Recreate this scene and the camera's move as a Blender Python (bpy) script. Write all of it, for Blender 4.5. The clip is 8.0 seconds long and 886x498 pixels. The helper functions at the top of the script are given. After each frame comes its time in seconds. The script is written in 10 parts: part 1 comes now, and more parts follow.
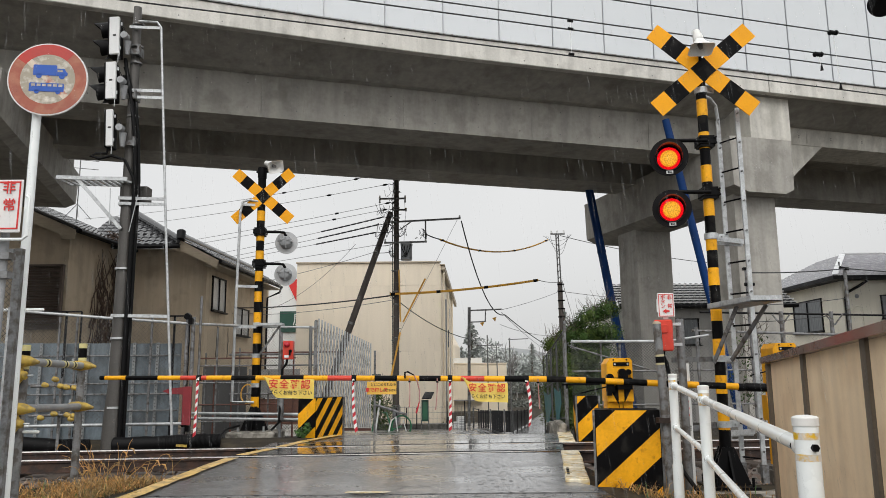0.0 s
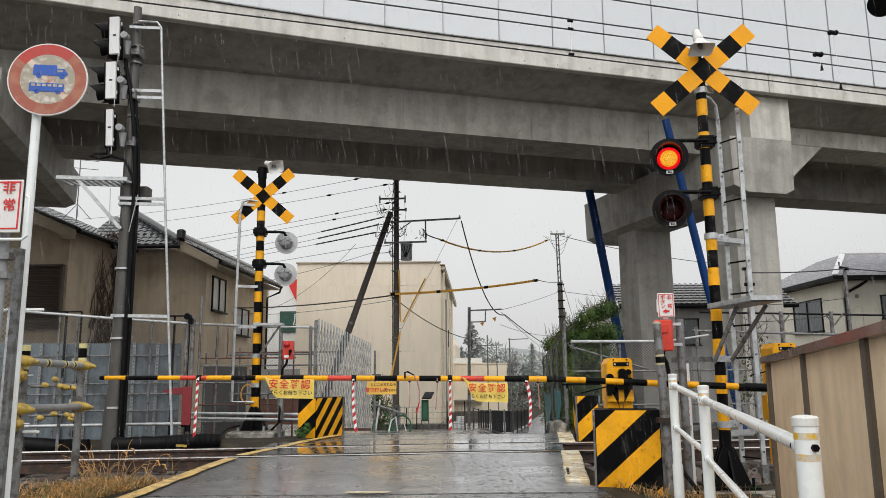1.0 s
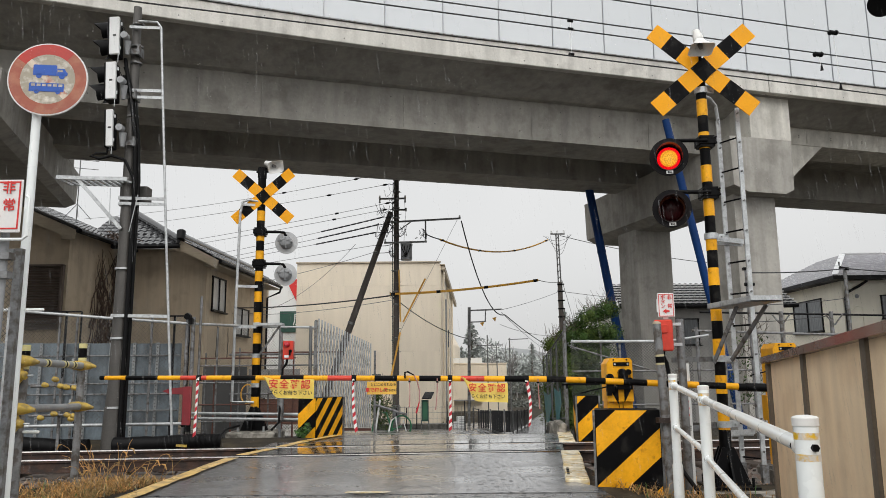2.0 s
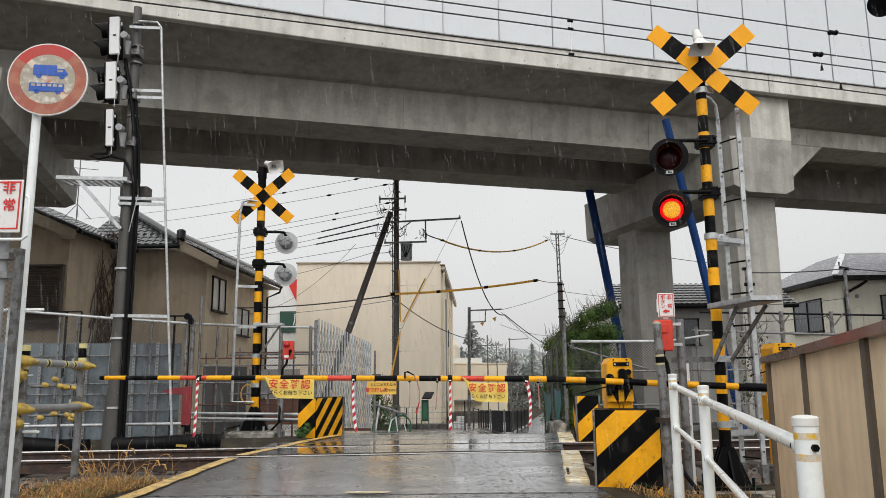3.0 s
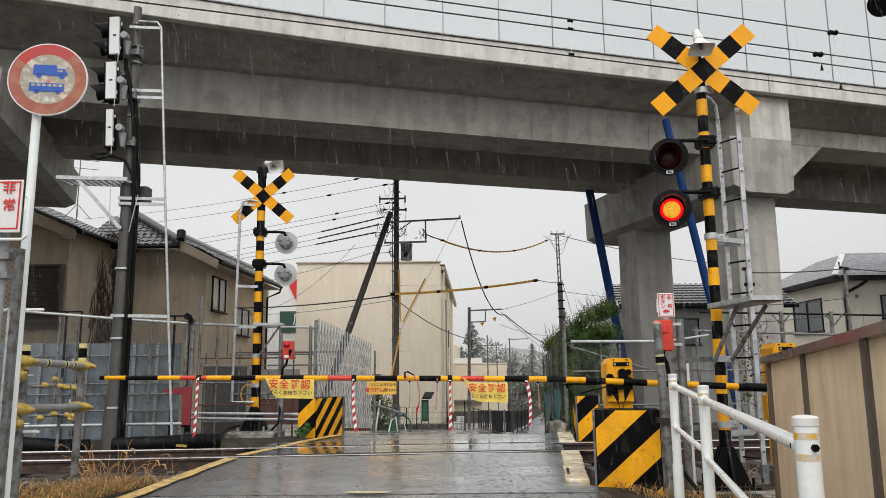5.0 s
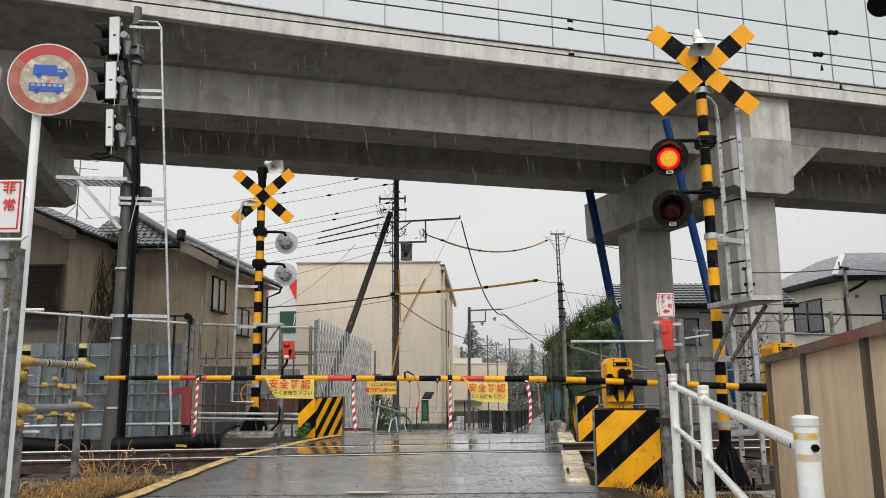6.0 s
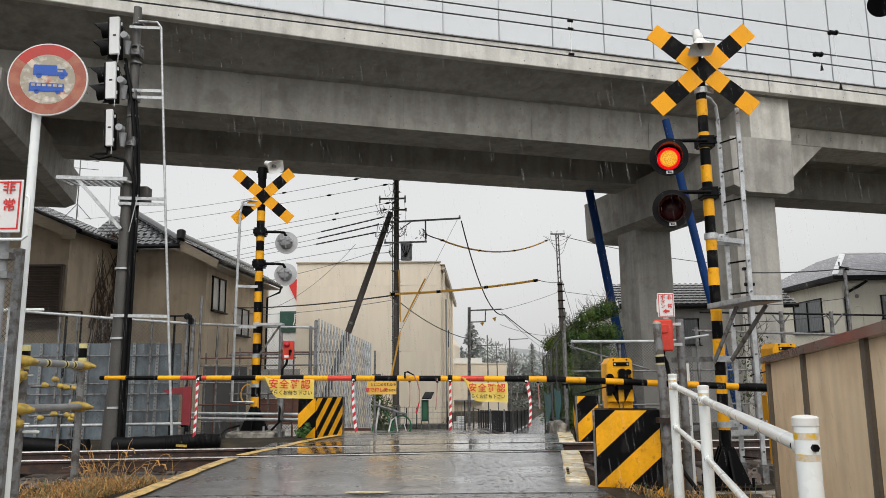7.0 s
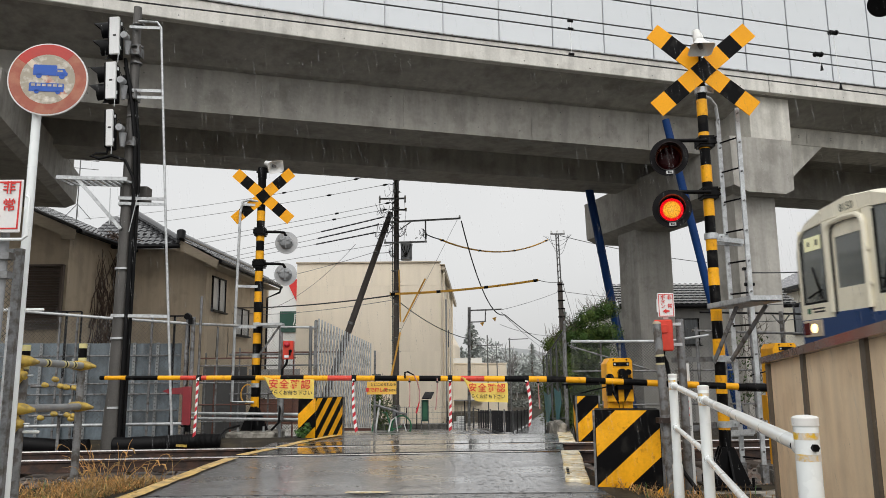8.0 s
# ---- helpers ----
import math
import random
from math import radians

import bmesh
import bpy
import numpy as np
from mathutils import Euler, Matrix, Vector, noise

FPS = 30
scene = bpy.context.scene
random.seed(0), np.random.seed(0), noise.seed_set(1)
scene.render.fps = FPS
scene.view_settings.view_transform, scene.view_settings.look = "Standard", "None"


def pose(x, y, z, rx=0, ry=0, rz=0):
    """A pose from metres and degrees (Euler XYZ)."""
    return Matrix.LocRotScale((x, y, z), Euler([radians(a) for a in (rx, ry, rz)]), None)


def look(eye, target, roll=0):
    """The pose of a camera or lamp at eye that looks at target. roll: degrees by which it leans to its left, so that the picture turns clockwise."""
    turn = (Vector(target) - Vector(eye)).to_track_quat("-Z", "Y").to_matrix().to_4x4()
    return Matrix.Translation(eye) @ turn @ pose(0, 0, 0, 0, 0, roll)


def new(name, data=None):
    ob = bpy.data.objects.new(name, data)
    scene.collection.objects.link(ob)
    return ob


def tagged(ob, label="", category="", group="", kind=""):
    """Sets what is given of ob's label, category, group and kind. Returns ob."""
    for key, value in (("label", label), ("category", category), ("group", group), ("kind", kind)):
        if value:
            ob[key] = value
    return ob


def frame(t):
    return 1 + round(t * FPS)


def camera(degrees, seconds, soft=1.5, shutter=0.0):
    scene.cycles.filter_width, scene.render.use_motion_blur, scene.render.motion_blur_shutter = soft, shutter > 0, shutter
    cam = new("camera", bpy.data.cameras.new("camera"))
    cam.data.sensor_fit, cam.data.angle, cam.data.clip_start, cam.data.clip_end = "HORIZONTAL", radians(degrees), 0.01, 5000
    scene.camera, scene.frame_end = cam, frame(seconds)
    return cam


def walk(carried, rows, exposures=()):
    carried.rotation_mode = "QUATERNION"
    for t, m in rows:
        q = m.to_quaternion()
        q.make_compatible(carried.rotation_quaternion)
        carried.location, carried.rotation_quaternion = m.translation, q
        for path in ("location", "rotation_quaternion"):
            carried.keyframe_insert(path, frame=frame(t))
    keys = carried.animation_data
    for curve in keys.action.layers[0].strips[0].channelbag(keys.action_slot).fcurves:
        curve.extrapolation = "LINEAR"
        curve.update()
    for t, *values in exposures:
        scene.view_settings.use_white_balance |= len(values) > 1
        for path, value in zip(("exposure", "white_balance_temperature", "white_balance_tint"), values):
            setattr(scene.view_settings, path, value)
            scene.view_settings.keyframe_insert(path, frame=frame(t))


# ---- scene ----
cam = camera(61.41, 8.0, soft=0.5, shutter=0.15)
EYE = (0.0, 0.0, 0.97)
HEAD = look(EYE, (0.0, 10.0, 0.97 + 10.0 * math.tan(radians(9.63))), -0.516)
walk(cam, [(0.0, HEAD), (8.0, HEAD)])

# ---- light: a rainy overcast day ----
world = bpy.data.worlds.new("overcast_sky")
scene.world = world
world.use_nodes = True
wn, wl = world.node_tree.nodes, world.node_tree.links
wn.clear()
w_out = wn.new("ShaderNodeOutputWorld")
w_bg = wn.new("ShaderNodeBackground")
w_sky = wn.new("ShaderNodeTexSky")
w_sky.sky_type, w_sky.sun_disc = "NISHITA", False
w_sky.sun_elevation, w_sky.sun_rotation = radians(48), radians(150)
w_sky.air_density, w_sky.dust_density, w_sky.ozone_density = 1.0, 6.0, 0.6
w_grey = wn.new("ShaderNodeHueSaturation")
w_grey.inputs["Saturation"].default_value = 0.12
w_grey.inputs["Value"].default_value = 0.055
w_mix = wn.new("ShaderNodeMixRGB")
w_mix.blend_type, w_mix.inputs[0].default_value = "ADD", 1.0
w_co = wn.new("ShaderNodeTexCoord")
w_no = wn.new("ShaderNodeTexNoise")
w_no.inputs["Scale"].default_value, w_no.inputs["Detail"].default_value = 1.6, 3.0
w_rp = wn.new("ShaderNodeValToRGB")
w_rp.color_ramp.elements[0].position, w_rp.color_ramp.elements[0].color = 0.3, (0.56, 0.57, 0.57, 1)
w_rp.color_ramp.elements[1].position, w_rp.color_ramp.elements[1].color = 0.7, (0.69, 0.69, 0.685, 1)
wl.new(w_co.outputs["Generated"], w_no.inputs["Vector"])
wl.new(w_no.outputs[0], w_rp.inputs[0])
wl.new(w_sky.outputs[0], w_grey.inputs["Color"])
wl.new(w_grey.outputs[0], w_mix.inputs[1])
wl.new(w_rp.outputs[0], w_mix.inputs[2])
wl.new(w_mix.outputs[0], w_bg.inputs["Color"])
w_bg.inputs["Strength"].default_value = 1.0
wl.new(w_bg.outputs[0], w_out.inputs["Surface"])

sun = new("sun", bpy.data.lights.new("sun", "SUN"))
sun.data.energy, sun.data.angle, sun.data.color = 1.45, radians(70), (1.0, 0.97, 0.93)
sun.matrix_world = look((-7, -12, 23), (2, 8, 0))
scene.view_settings.exposure = -0.07


# ---- materials ----
def material(name, base, rough=0.6, metal=0.0, var=0.16, scale=3.0, fine=45.0, bump=0.15, second=None, amount=0.0,
             streak=0.0, spec=0.5, stretch=(1, 1, 1), rough_var=0.12, alpha=1.0, coat=0.0, emit=0.0, island=0.0):
    m = bpy.data.materials.new(name)
    m.use_nodes = True
    n, l = m.node_tree.nodes, m.node_tree.links
    b = n["Principled BSDF"]
    co = n.new("ShaderNodeTexCoord")
    mp = n.new("ShaderNodeMapping")
    mp.inputs["Scale"].default_value = stretch
    oi = n.new("ShaderNodeObjectInfo")
    add = n.new("ShaderNodeVectorMath")
    l.new(co.outputs["Object"], mp.inputs[0])
    sc = n.new("ShaderNodeMath")
    sc.operation, sc.inputs[1].default_value = "MULTIPLY", 37.0
    l.new(oi.outputs["Random"], sc.inputs[0])
    l.new(mp.outputs[0], add.inputs[0])
    l.new(sc.outputs[0], add.inputs[1])

    def noise_node(s, d, vec):
        t = n.new("ShaderNodeTexNoise")
        t.inputs["Scale"].default_value, t.inputs["Detail"].default_value = s, d
        l.new(vec, t.inputs["Vector"])
        return t.outputs[0]

    def spread(src, lo, hi, a=0.25, c=0.75):
        r = n.new("ShaderNodeMapRange")
        for k, v in zip((1, 2, 3, 4), (a, c, lo, hi)):
            r.inputs[k].default_value = v
        l.new(src, r.inputs[0])
        return r.outputs[0]

    def times(col, fac):
        x = n.new("ShaderNodeVectorMath")
        x.operation = "SCALE"
        l.new(col, x.inputs[0])
        l.new(fac, x.inputs["Scale"])
        return x.outputs[0]

    big, small = noise_node(scale, 5.0, add.outputs[0]), noise_node(fine, 4.0, add.outputs[0])
    rgb = n.new("ShaderNodeRGB")
    rgb.outputs[0].default_value = (*base, 1)
    col = rgb.outputs[0]
    if second:
        mx = n.new("ShaderNodeMixRGB")
        mx.inputs[2].default_value = (*second, 1)
        patch = noise_node(scale * 2.3, 8.0, add.outputs[0])
        l.new(spread(patch, 0.0, 1.0, 0.62 - amount * 0.4, 0.72 - amount * 0.3), mx.inputs[0])
        l.new(col, mx.inputs[1])
        col = mx.outputs[0]
    col = times(col, spread(big, 1 - var, 1 + var))
    col = times(col, spread(small, 1 - var * 0.6, 1 + var * 0.6))
    if streak:
        m2 = n.new("ShaderNodeMapping")
        m2.inputs["Scale"].default_value = (1.0, 1.0, 0.06)
        l.new(add.outputs[0], m2.inputs[0])
        run = noise_node(4.5, 6.0, m2.outputs[0])
        col = times(col, spread(run, 1 - streak, 1 + streak * 0.35, 0.32, 0.62))
    if island:
        ge = n.new("ShaderNodeNewGeometry")
        col = times(col, spread(ge.outputs["Random Per Island"], 1 - island, 1 + island, 0.0, 1.0))
    l.new(col, b.inputs["Base Color"])
    l.new(spread(big, max(rough - rough_var, 0.02), min(rough + rough_var, 1.0)), b.inputs["Roughness"])
    b.inputs["Metallic"].default_value = metal
    b.inputs["Specular IOR Level"].default_value = spec
    b.inputs["Coat Weight"].default_value = coat
    b.inputs["Coat Roughness"].default_value = 0.12
    b.inputs["Alpha"].default_value = alpha
    if emit:
        b.inputs["Emission Color"].default_value = (*base, 1)
        b.inputs["Emission Strength"].default_value = emit
    if bump:
        bp = n.new("ShaderNodeBump")
        bp.inputs["Strength"].default_value, bp.inputs["Distance"].default_value = bump, 0.01
        l.new(small, bp.inputs["Height"])
        l.new(bp.outputs[0], b.inputs["Normal"])
    return m


def wet_material(name, base, scale=0.7, dry_rough=0.34, wet_rough=0.04, stretch=(1, 1, 1), lo=0.42, hi=0.58, film=(0.06, 0.19), ripples=30.0, rough_film=0.20):
    """Rain-soaked paving: a film of water with coarser grain standing out of it."""
    m = material(name, base, 0.3, var=0.22, scale=1.3, fine=60, bump=0.0, spec=0.8)
    n, l = m.node_tree.nodes, m.node_tree.links
    b = n["Principled BSDF"]
    co = n.new("ShaderNodeTexCoord")
    mp = n.new("ShaderNodeMapping")
    mp.inputs["Scale"].default_value = stretch
    l.new(co.outputs["Object"], mp.inputs[0])
    pool = n.new("ShaderNodeTexNoise")
    pool.inputs["Scale"].default_value, pool.inputs["Detail"].default_value = scale, 7.0
    pool.inputs["Roughness"].default_value = 0.62
    l.new(mp.outputs[0], pool.inputs["Vector"])
    r = n.new("ShaderNodeMapRange")
    for k, v in zip((1, 2, 3, 4), (lo, hi, wet_rough, dry_rough)):
        r.inputs[k].default_value = v
    l.new(pool.outputs[0], r.inputs[0])
    l.new(r.outputs[0], b.inputs["Roughness"])
    fleck = n.new("ShaderNodeTexNoise")
    fm = n.new("ShaderNodeMapping")
    fm.inputs["Scale"].default_value = (16.0, 20.0, 1.0)
    l.new(co.outputs["Object"], fm.inputs[0])
    l.new(fm.outputs[0], fleck.inputs["Vector"])
    fleck.inputs["Scale"].default_value, fleck.inputs["Detail"].default_value = 1.0, 6.0
    fr = n.new("ShaderNodeMapRange")
    for k, v in zip((1, 2, 3, 4), (0.39, 0.445, 0.40, 1.3)):
        fr.inputs[k].default_value = v
    l.new(fleck.outputs[0], fr.inputs[0])
    fx = n.new("ShaderNodeVectorMath")
    fx.operation = "SCALE"
    l.new(b.inputs["Base Color"].links[0].from_socket, fx.inputs[0])
    l.new(fr.outputs[0], fx.inputs["Scale"])
    l.new(fx.outputs[0], b.inputs["Base Color"])
    cw = n.new("ShaderNodeMapRange")
    for k, v in zip((1, 2, 3, 4), (0.39, 0.445, 0.0, 1.0)):
        cw.inputs[k].default_value = v
    l.new(fleck.outputs[0], cw.inputs[0])
    l.new(cw.outputs[0], b.inputs["Coat Weight"])
    grain = n.new("ShaderNodeTexNoise")
    grain.inputs["Scale"].default_value, grain.inputs["Detail"].default_value = 90.0, 3.0
    l.new(co.outputs["Object"], grain.inputs["Vector"])
    ripple = n.new("ShaderNodeTexNoise")
    ripple.inputs["Scale"].default_value, ripple.inputs["Detail"].default_value = ripples, 5.0
    l.new(co.outputs["Object"], ripple.inputs["Vector"])
    st = n.new("ShaderNodeMapRange")
    for k, v in zip((1, 2, 3, 4), (lo, hi, 0.0, 0.55)):
        st.inputs[k].default_value = v
    l.new(pool.outputs[0], st.inputs[0])
    b1, b2 = n.new("ShaderNodeBump"), n.new("ShaderNodeBump")
    b1.inputs["Strength"].default_value, b1.inputs["Distance"].default_value = rough_film, 0.008
    b.inputs["Coat Weight"].default_value, b.inputs["Coat Roughness"].default_value, b.inputs["Coat IOR"].default_value = 1.0, 0.2, 1.9
    cr = n.new("ShaderNodeMapRange")
    for k, v in zip((1, 2, 3, 4), (lo, hi, film[0], film[1])):
        cr.inputs[k].default_value = v
    l.new(pool.outputs[0], cr.inputs[0])
    l.new(cr.outputs[0], b.inputs["Coat Roughness"])
    l.new(b1.outputs[0], b.inputs["Coat Normal"])
    b2.inputs["Distance"].default_value = 0.008
    l.new(ripple.outputs[0], b1.inputs["Height"])
    l.new(grain.outputs[0], b2.inputs["Height"])
    l.new(st.outputs[0], b2.inputs["Strength"])
    l.new(b1.outputs[0], b2.inputs["Normal"])
    l.new(b2.outputs[0], b.inputs["Normal"])
    return m


def glass_material(name, tint, rough=0.03, clear=0.0):
    m = bpy.data.materials.new(name)
    m.use_nodes = True
    n, l = m.node_tree.nodes, m.node_tree.links
    b = n["Principled BSDF"]
    b.inputs["Base Color"].default_value = (*tint, 1)
    b.inputs["Roughness"].default_value = rough
    b.inputs["Specular IOR Level"].default_value = 0.6
    b.inputs["Alpha"].default_value = 1.0 - clear
    t = n.new("ShaderNodeTexNoise")
    t.inputs["Scale"].default_value = 2.0
    p = n.new("ShaderNodeBump")
    p.inputs["Strength"].default_value, p.inputs["Distance"].default_value = 0.03, 0.01
    l.new(t.outputs[0], p.inputs["Height"])
    l.new(p.outputs[0], b.inputs["Normal"])
    return m


# paler concrete of the right bay, with its stronger light put into the tone
PALE_CONCRETE = material("lit_pale_concrete", (0.65, 0.63, 0.575), 0.8, var=0.12, scale=0.8, fine=14, bump=0.3, second=(0.53, 0.51, 0.46), amount=0.28, streak=0.2, spec=0.25)
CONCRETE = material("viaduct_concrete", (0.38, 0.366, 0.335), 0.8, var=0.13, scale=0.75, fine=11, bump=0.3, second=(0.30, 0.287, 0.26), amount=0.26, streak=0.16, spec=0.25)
FASCIA = material("parapet_concrete", (0.63, 0.615, 0.57), 0.7, var=0.12, scale=0.9, fine=22, bump=0.25, second=(0.50, 0.485, 0.45), amount=0.16, streak=0.16)
BASE_CONCRETE = material("footing_concrete", (0.34, 0.32, 0.28), 0.7, var=0.25, scale=3, fine=30, bump=0.5, second=(0.13, 0.12, 0.1), amount=0.5)
MULLION = material("panel_mullion", (0.30, 0.31, 0.33), 0.45, metal=0.6, var=0.1)
ASPHALT = wet_material("wet_asphalt", (0.105, 0.106, 0.108), scale=1.3, stretch=(0.7, 1.6, 1), dry_rough=0.42, wet_rough=0.22, lo=0.38, hi=0.56)
OLD_ASPHALT = wet_material("worn_wet_paving", (0.075, 0.075, 0.074), scale=1.4, dry_rough=0.50, wet_rough=0.25, film=(0.14, 0.34))
GROUND = material("damp_soil", (0.036, 0.031, 0.024), 0.85, spec=0.15, var=0.3, scale=1.2, fine=18, bump=0.7, second=(0.06, 0.05, 0.034), amount=0.4)
BALLAST = material("ballast_stone", (0.13, 0.12, 0.11), 0.7, var=0.3, scale=5, fine=40, bump=0.5, second=(0.13, 0.09, 0.07), amount=0.45, island=0.45)
RAIL_RUST = material("rusty_rail", (0.075, 0.042, 0.03), 0.6, metal=0.35, var=0.3, scale=4, fine=50, bump=0.3, second=(0.04, 0.028, 0.024), amount=0.5)
RAIL_TOP = material("polished_railhead", (0.62, 0.60, 0.58), 0.22, metal=1.0, var=0.08, bump=0.03)
SLEEPER = material("sleeper_timber", (0.06, 0.045, 0.035), 0.8, var=0.3, stretch=(1, 6, 1))
YELLOW = material("signal_yellow", (0.88, 0.41, 0.010), 0.42, spec=0.25, var=0.12, scale=7.0, fine=40, bump=0.06, streak=0.12, second=(0.62, 0.27, 0.012), amount=0.04)
YELLOW_BOARD = material("reflective_yellow", (0.90, 0.39, 0.01), 0.5, spec=0.2, var=0.07, scale=3, fine=60, bump=0.05)
BLACK = material("signal_black", (0.004, 0.004, 0.0045), 0.5, spec=0.07, var=0.25, scale=3, fine=40, bump=0.08, second=(0.016, 0.015, 0.014), amount=0.2)
BLACK_IRON = material("black_iron", (0.004, 0.004, 0.0045), 0.45, metal=0.0, spec=0.09, var=0.25, scale=5, fine=40, bump=0.12)
GALV = material("galvanised_steel", (0.50, 0.52, 0.53), 0.42, metal=0.35, var=0.22, scale=7, fine=70, bump=0.08, second=(0.38, 0.39, 0.40), amount=0.3)
GALV_DARK = material("weathered_galvanised_steel", (0.20, 0.205, 0.21), 0.5, metal=0.3, var=0.3, scale=6, fine=60, bump=0.1, second=(0.10, 0.09, 0.08), amount=0.35)
GREY_PAINT = material("grey_paint", (0.28, 0.29, 0.30), 0.5, var=0.16, scale=3, fine=50, bump=0.06, streak=0.2)
WHITE_PAINT = material("white_enamel", (0.86, 0.90, 0.90), 0.28, var=0.02, scale=3, fine=30, bump=0.03, rough_var=0.06, streak=0.03, coat=0.3)
WHITE_PLASTIC = material("white_plastic", (0.74, 0.74, 0.72), 0.4, var=0.06, bump=0.03, streak=0.15)
RED_PAINT = material("red_enamel", (0.62, 0.045, 0.022), 0.35, var=0.12, scale=4, fine=40, bump=0.05, streak=0.12)
RED_TAPE = material("red_tape", (0.46, 0.012, 0.025), 0.45, var=0.12, scale=6, bump=0.05)
WHITE_TAPE = material("white_tape", (0.78, 0.76, 0.74), 0.5, var=0.08, scale=6, bump=0.05)
DARK_RED = material("dull_red_paint", (0.22, 0.018, 0.025), 0.5, var=0.15, scale=6, bump=0.05)
BLUE_PIPE = material("blue_wrap", (0.004, 0.032, 0.13), 0.55, spec=0.15, var=0.18, scale=3, fine=20, bump=0.2, streak=0.15)
RUBBER = material("black_rubber", (0.006, 0.006, 0.0065), 0.5, spec=0.12, var=0.25, bump=0.15)
CORRUGATED = material("bluish_steel_sheet", (0.16, 0.195, 0.22), 0.42, metal=0.1, var=0.18, scale=1.5, fine=30, bump=0.05, second=(0.11, 0.13, 0.145), amount=0.3, streak=0.15)
LIGHT_STRIP = material("pale_perforated_strip", (0.33, 0.345, 0.35), 0.45, metal=0.5, var=0.15, fine=80)
STUCCO = material("tan_stucco", (0.50, 0.41, 0.30), 0.85, var=0.08, scale=0.8, fine=60, bump=0.35, second=(0.43, 0.35, 0.255), amount=0.3, streak=0.12)
STUCCO_LIGHT = material("cream_stucco", (0.86, 0.82, 0.71), 0.85, var=0.05, scale=0.8, fine=60, bump=0.3, streak=0.04)
BEIGE_WALL = material("beige_cladding", (0.84, 0.745, 0.60), 0.75, var=0.05, scale=0.35, fine=20, bump=0.1, streak=0.04)
OFF_WHITE = material("off_white_cladding", (0.72, 0.73, 0.72), 0.6, var=0.05, scale=0.5, bump=0.03)
TILE_DARK = material("glazed_roof_tile", (0.055, 0.056, 0.06), 0.16, coat=0.5, rough_var=0.05, spec=0.9, var=0.2, scale=4, fine=30, bump=0.08)
SLATE = material("wet_slate", (0.42, 0.42, 0.45), 0.22, spec=0.8, coat=0.6, var=0.22, scale=4, fine=30, bump=0.15, stretch=(1, 1, 4))
DARK_TRIM = material("dark_fascia", (0.009, 0.009, 0.010), 0.5, spec=0.14, var=0.2)
TIMBER = material("painted_timber", (0.36, 0.30, 0.22), 0.6, var=0.14, stretch=(1, 1, 6))
BROWN_METAL = material("brown_shutter", (0.095, 0.068, 0.054), 0.5, var=0.2)
WINDOW_GLASS = glass_material("window_glass", (0.035, 0.042, 0.05))
CURTAIN_GLASS = material("curtained_glass", (0.40, 0.41, 0.42), 0.12, var=0.25, scale=2, bump=0.02, stretch=(8, 8, 1))
WOOD_POLE = material("utility_pole_concrete", (0.10, 0.085, 0.075), 0.7, var=0.25, scale=3, fine=40, bump=0.2, streak=0.3)
LINE_GREY = material("bare_line_wire", (0.16, 0.16, 0.165), 0.6, var=0.15, bump=0.0)
CABLE = material("cable_sheath", (0.03, 0.03, 0.033), 0.55, var=0.2, bump=0.0)
YELLOW_SLEEVE = material("yellow_cable_cover", (0.80, 0.42, 0.06), 0.45, var=0.15, scale=2, bump=0.04)
PLANK_WALL = material("tan_wall_panel", (0.86, 0.67, 0.455), 0.7, spec=0.3, var=0.05, scale=1.1, fine=70, bump=0.10, second=(0.78, 0.59, 0.39), amount=0.35, streak=0.10)
WALL_POST = material("dark_wall_post", (0.15, 0.12, 0.09), 0.75, var=0.25, scale=4, fine=60, bump=0.35, streak=0.3)
CAP_METAL = material("brown_wall_coping", (0.085, 0.046, 0.037), 0.24, var=0.25, scale=2.2, fine=30, bump=0.08, second=(0.13, 0.045, 0.034), amount=0.45, coat=0.3)
BANNER = material("yellow_banner_cloth", (0.80, 0.60, 0.12), 0.6, var=0.08, scale=4, bump=0.05)
BANNER_ORANGE = material("orange_banner_cloth", (0.74, 0.44, 0.07), 0.6, var=0.1, scale=4, bump=0.05)
INK_RED = material("red_ink", (0.60, 0.025, 0.022), 0.6, var=0.05, bump=0.0)
INK_BLACK = material("black_ink", (0.02, 0.02, 0.02), 0.6, var=0.05, bump=0.0)
LEAF = material("dark_foliage", (0.040, 0.078, 0.018), 0.55, spec=0.15, var=0.4, scale=2, fine=30, bump=0.1, second=(0.085, 0.12, 0.03), amount=0.35, island=0.5)
# rain haze is painted into the hill's pale base colour
FAR_HILL = material("haze_toned_hill", (0.42, 0.44, 0.45), 1.0, var=0.08, scale=0.02, fine=0.3, bump=0.0)
BARK = material("bark", (0.10, 0.08, 0.065), 0.85, var=0.3, stretch=(1, 1, 0.3), bump=0.4)
STRAW = material("dry_grass", (0.50, 0.27, 0.09), 0.8, var=0.3, scale=3, bump=0.05, second=(0.30, 0.20, 0.08), amount=0.5, island=0.5)
GREEN_GRASS = material("green_weed", (0.07, 0.15, 0.03), 0.6, var=0.3, scale=3, bump=0.05, island=0.4)
LINE_YELLOW = material("worn_yellow_line", (0.74, 0.50, 0.17), 0.32, var=0.18, scale=4, fine=40, bump=0.3, second=(0.44, 0.30, 0.13), amount=0.36)
PALE_BLOCK = material("pale_kerb_block", (0.74, 0.68, 0.54), 0.3, var=0.18, scale=4, fine=40, bump=0.4, second=(0.62, 0.46, 0.19), amount=0.4)
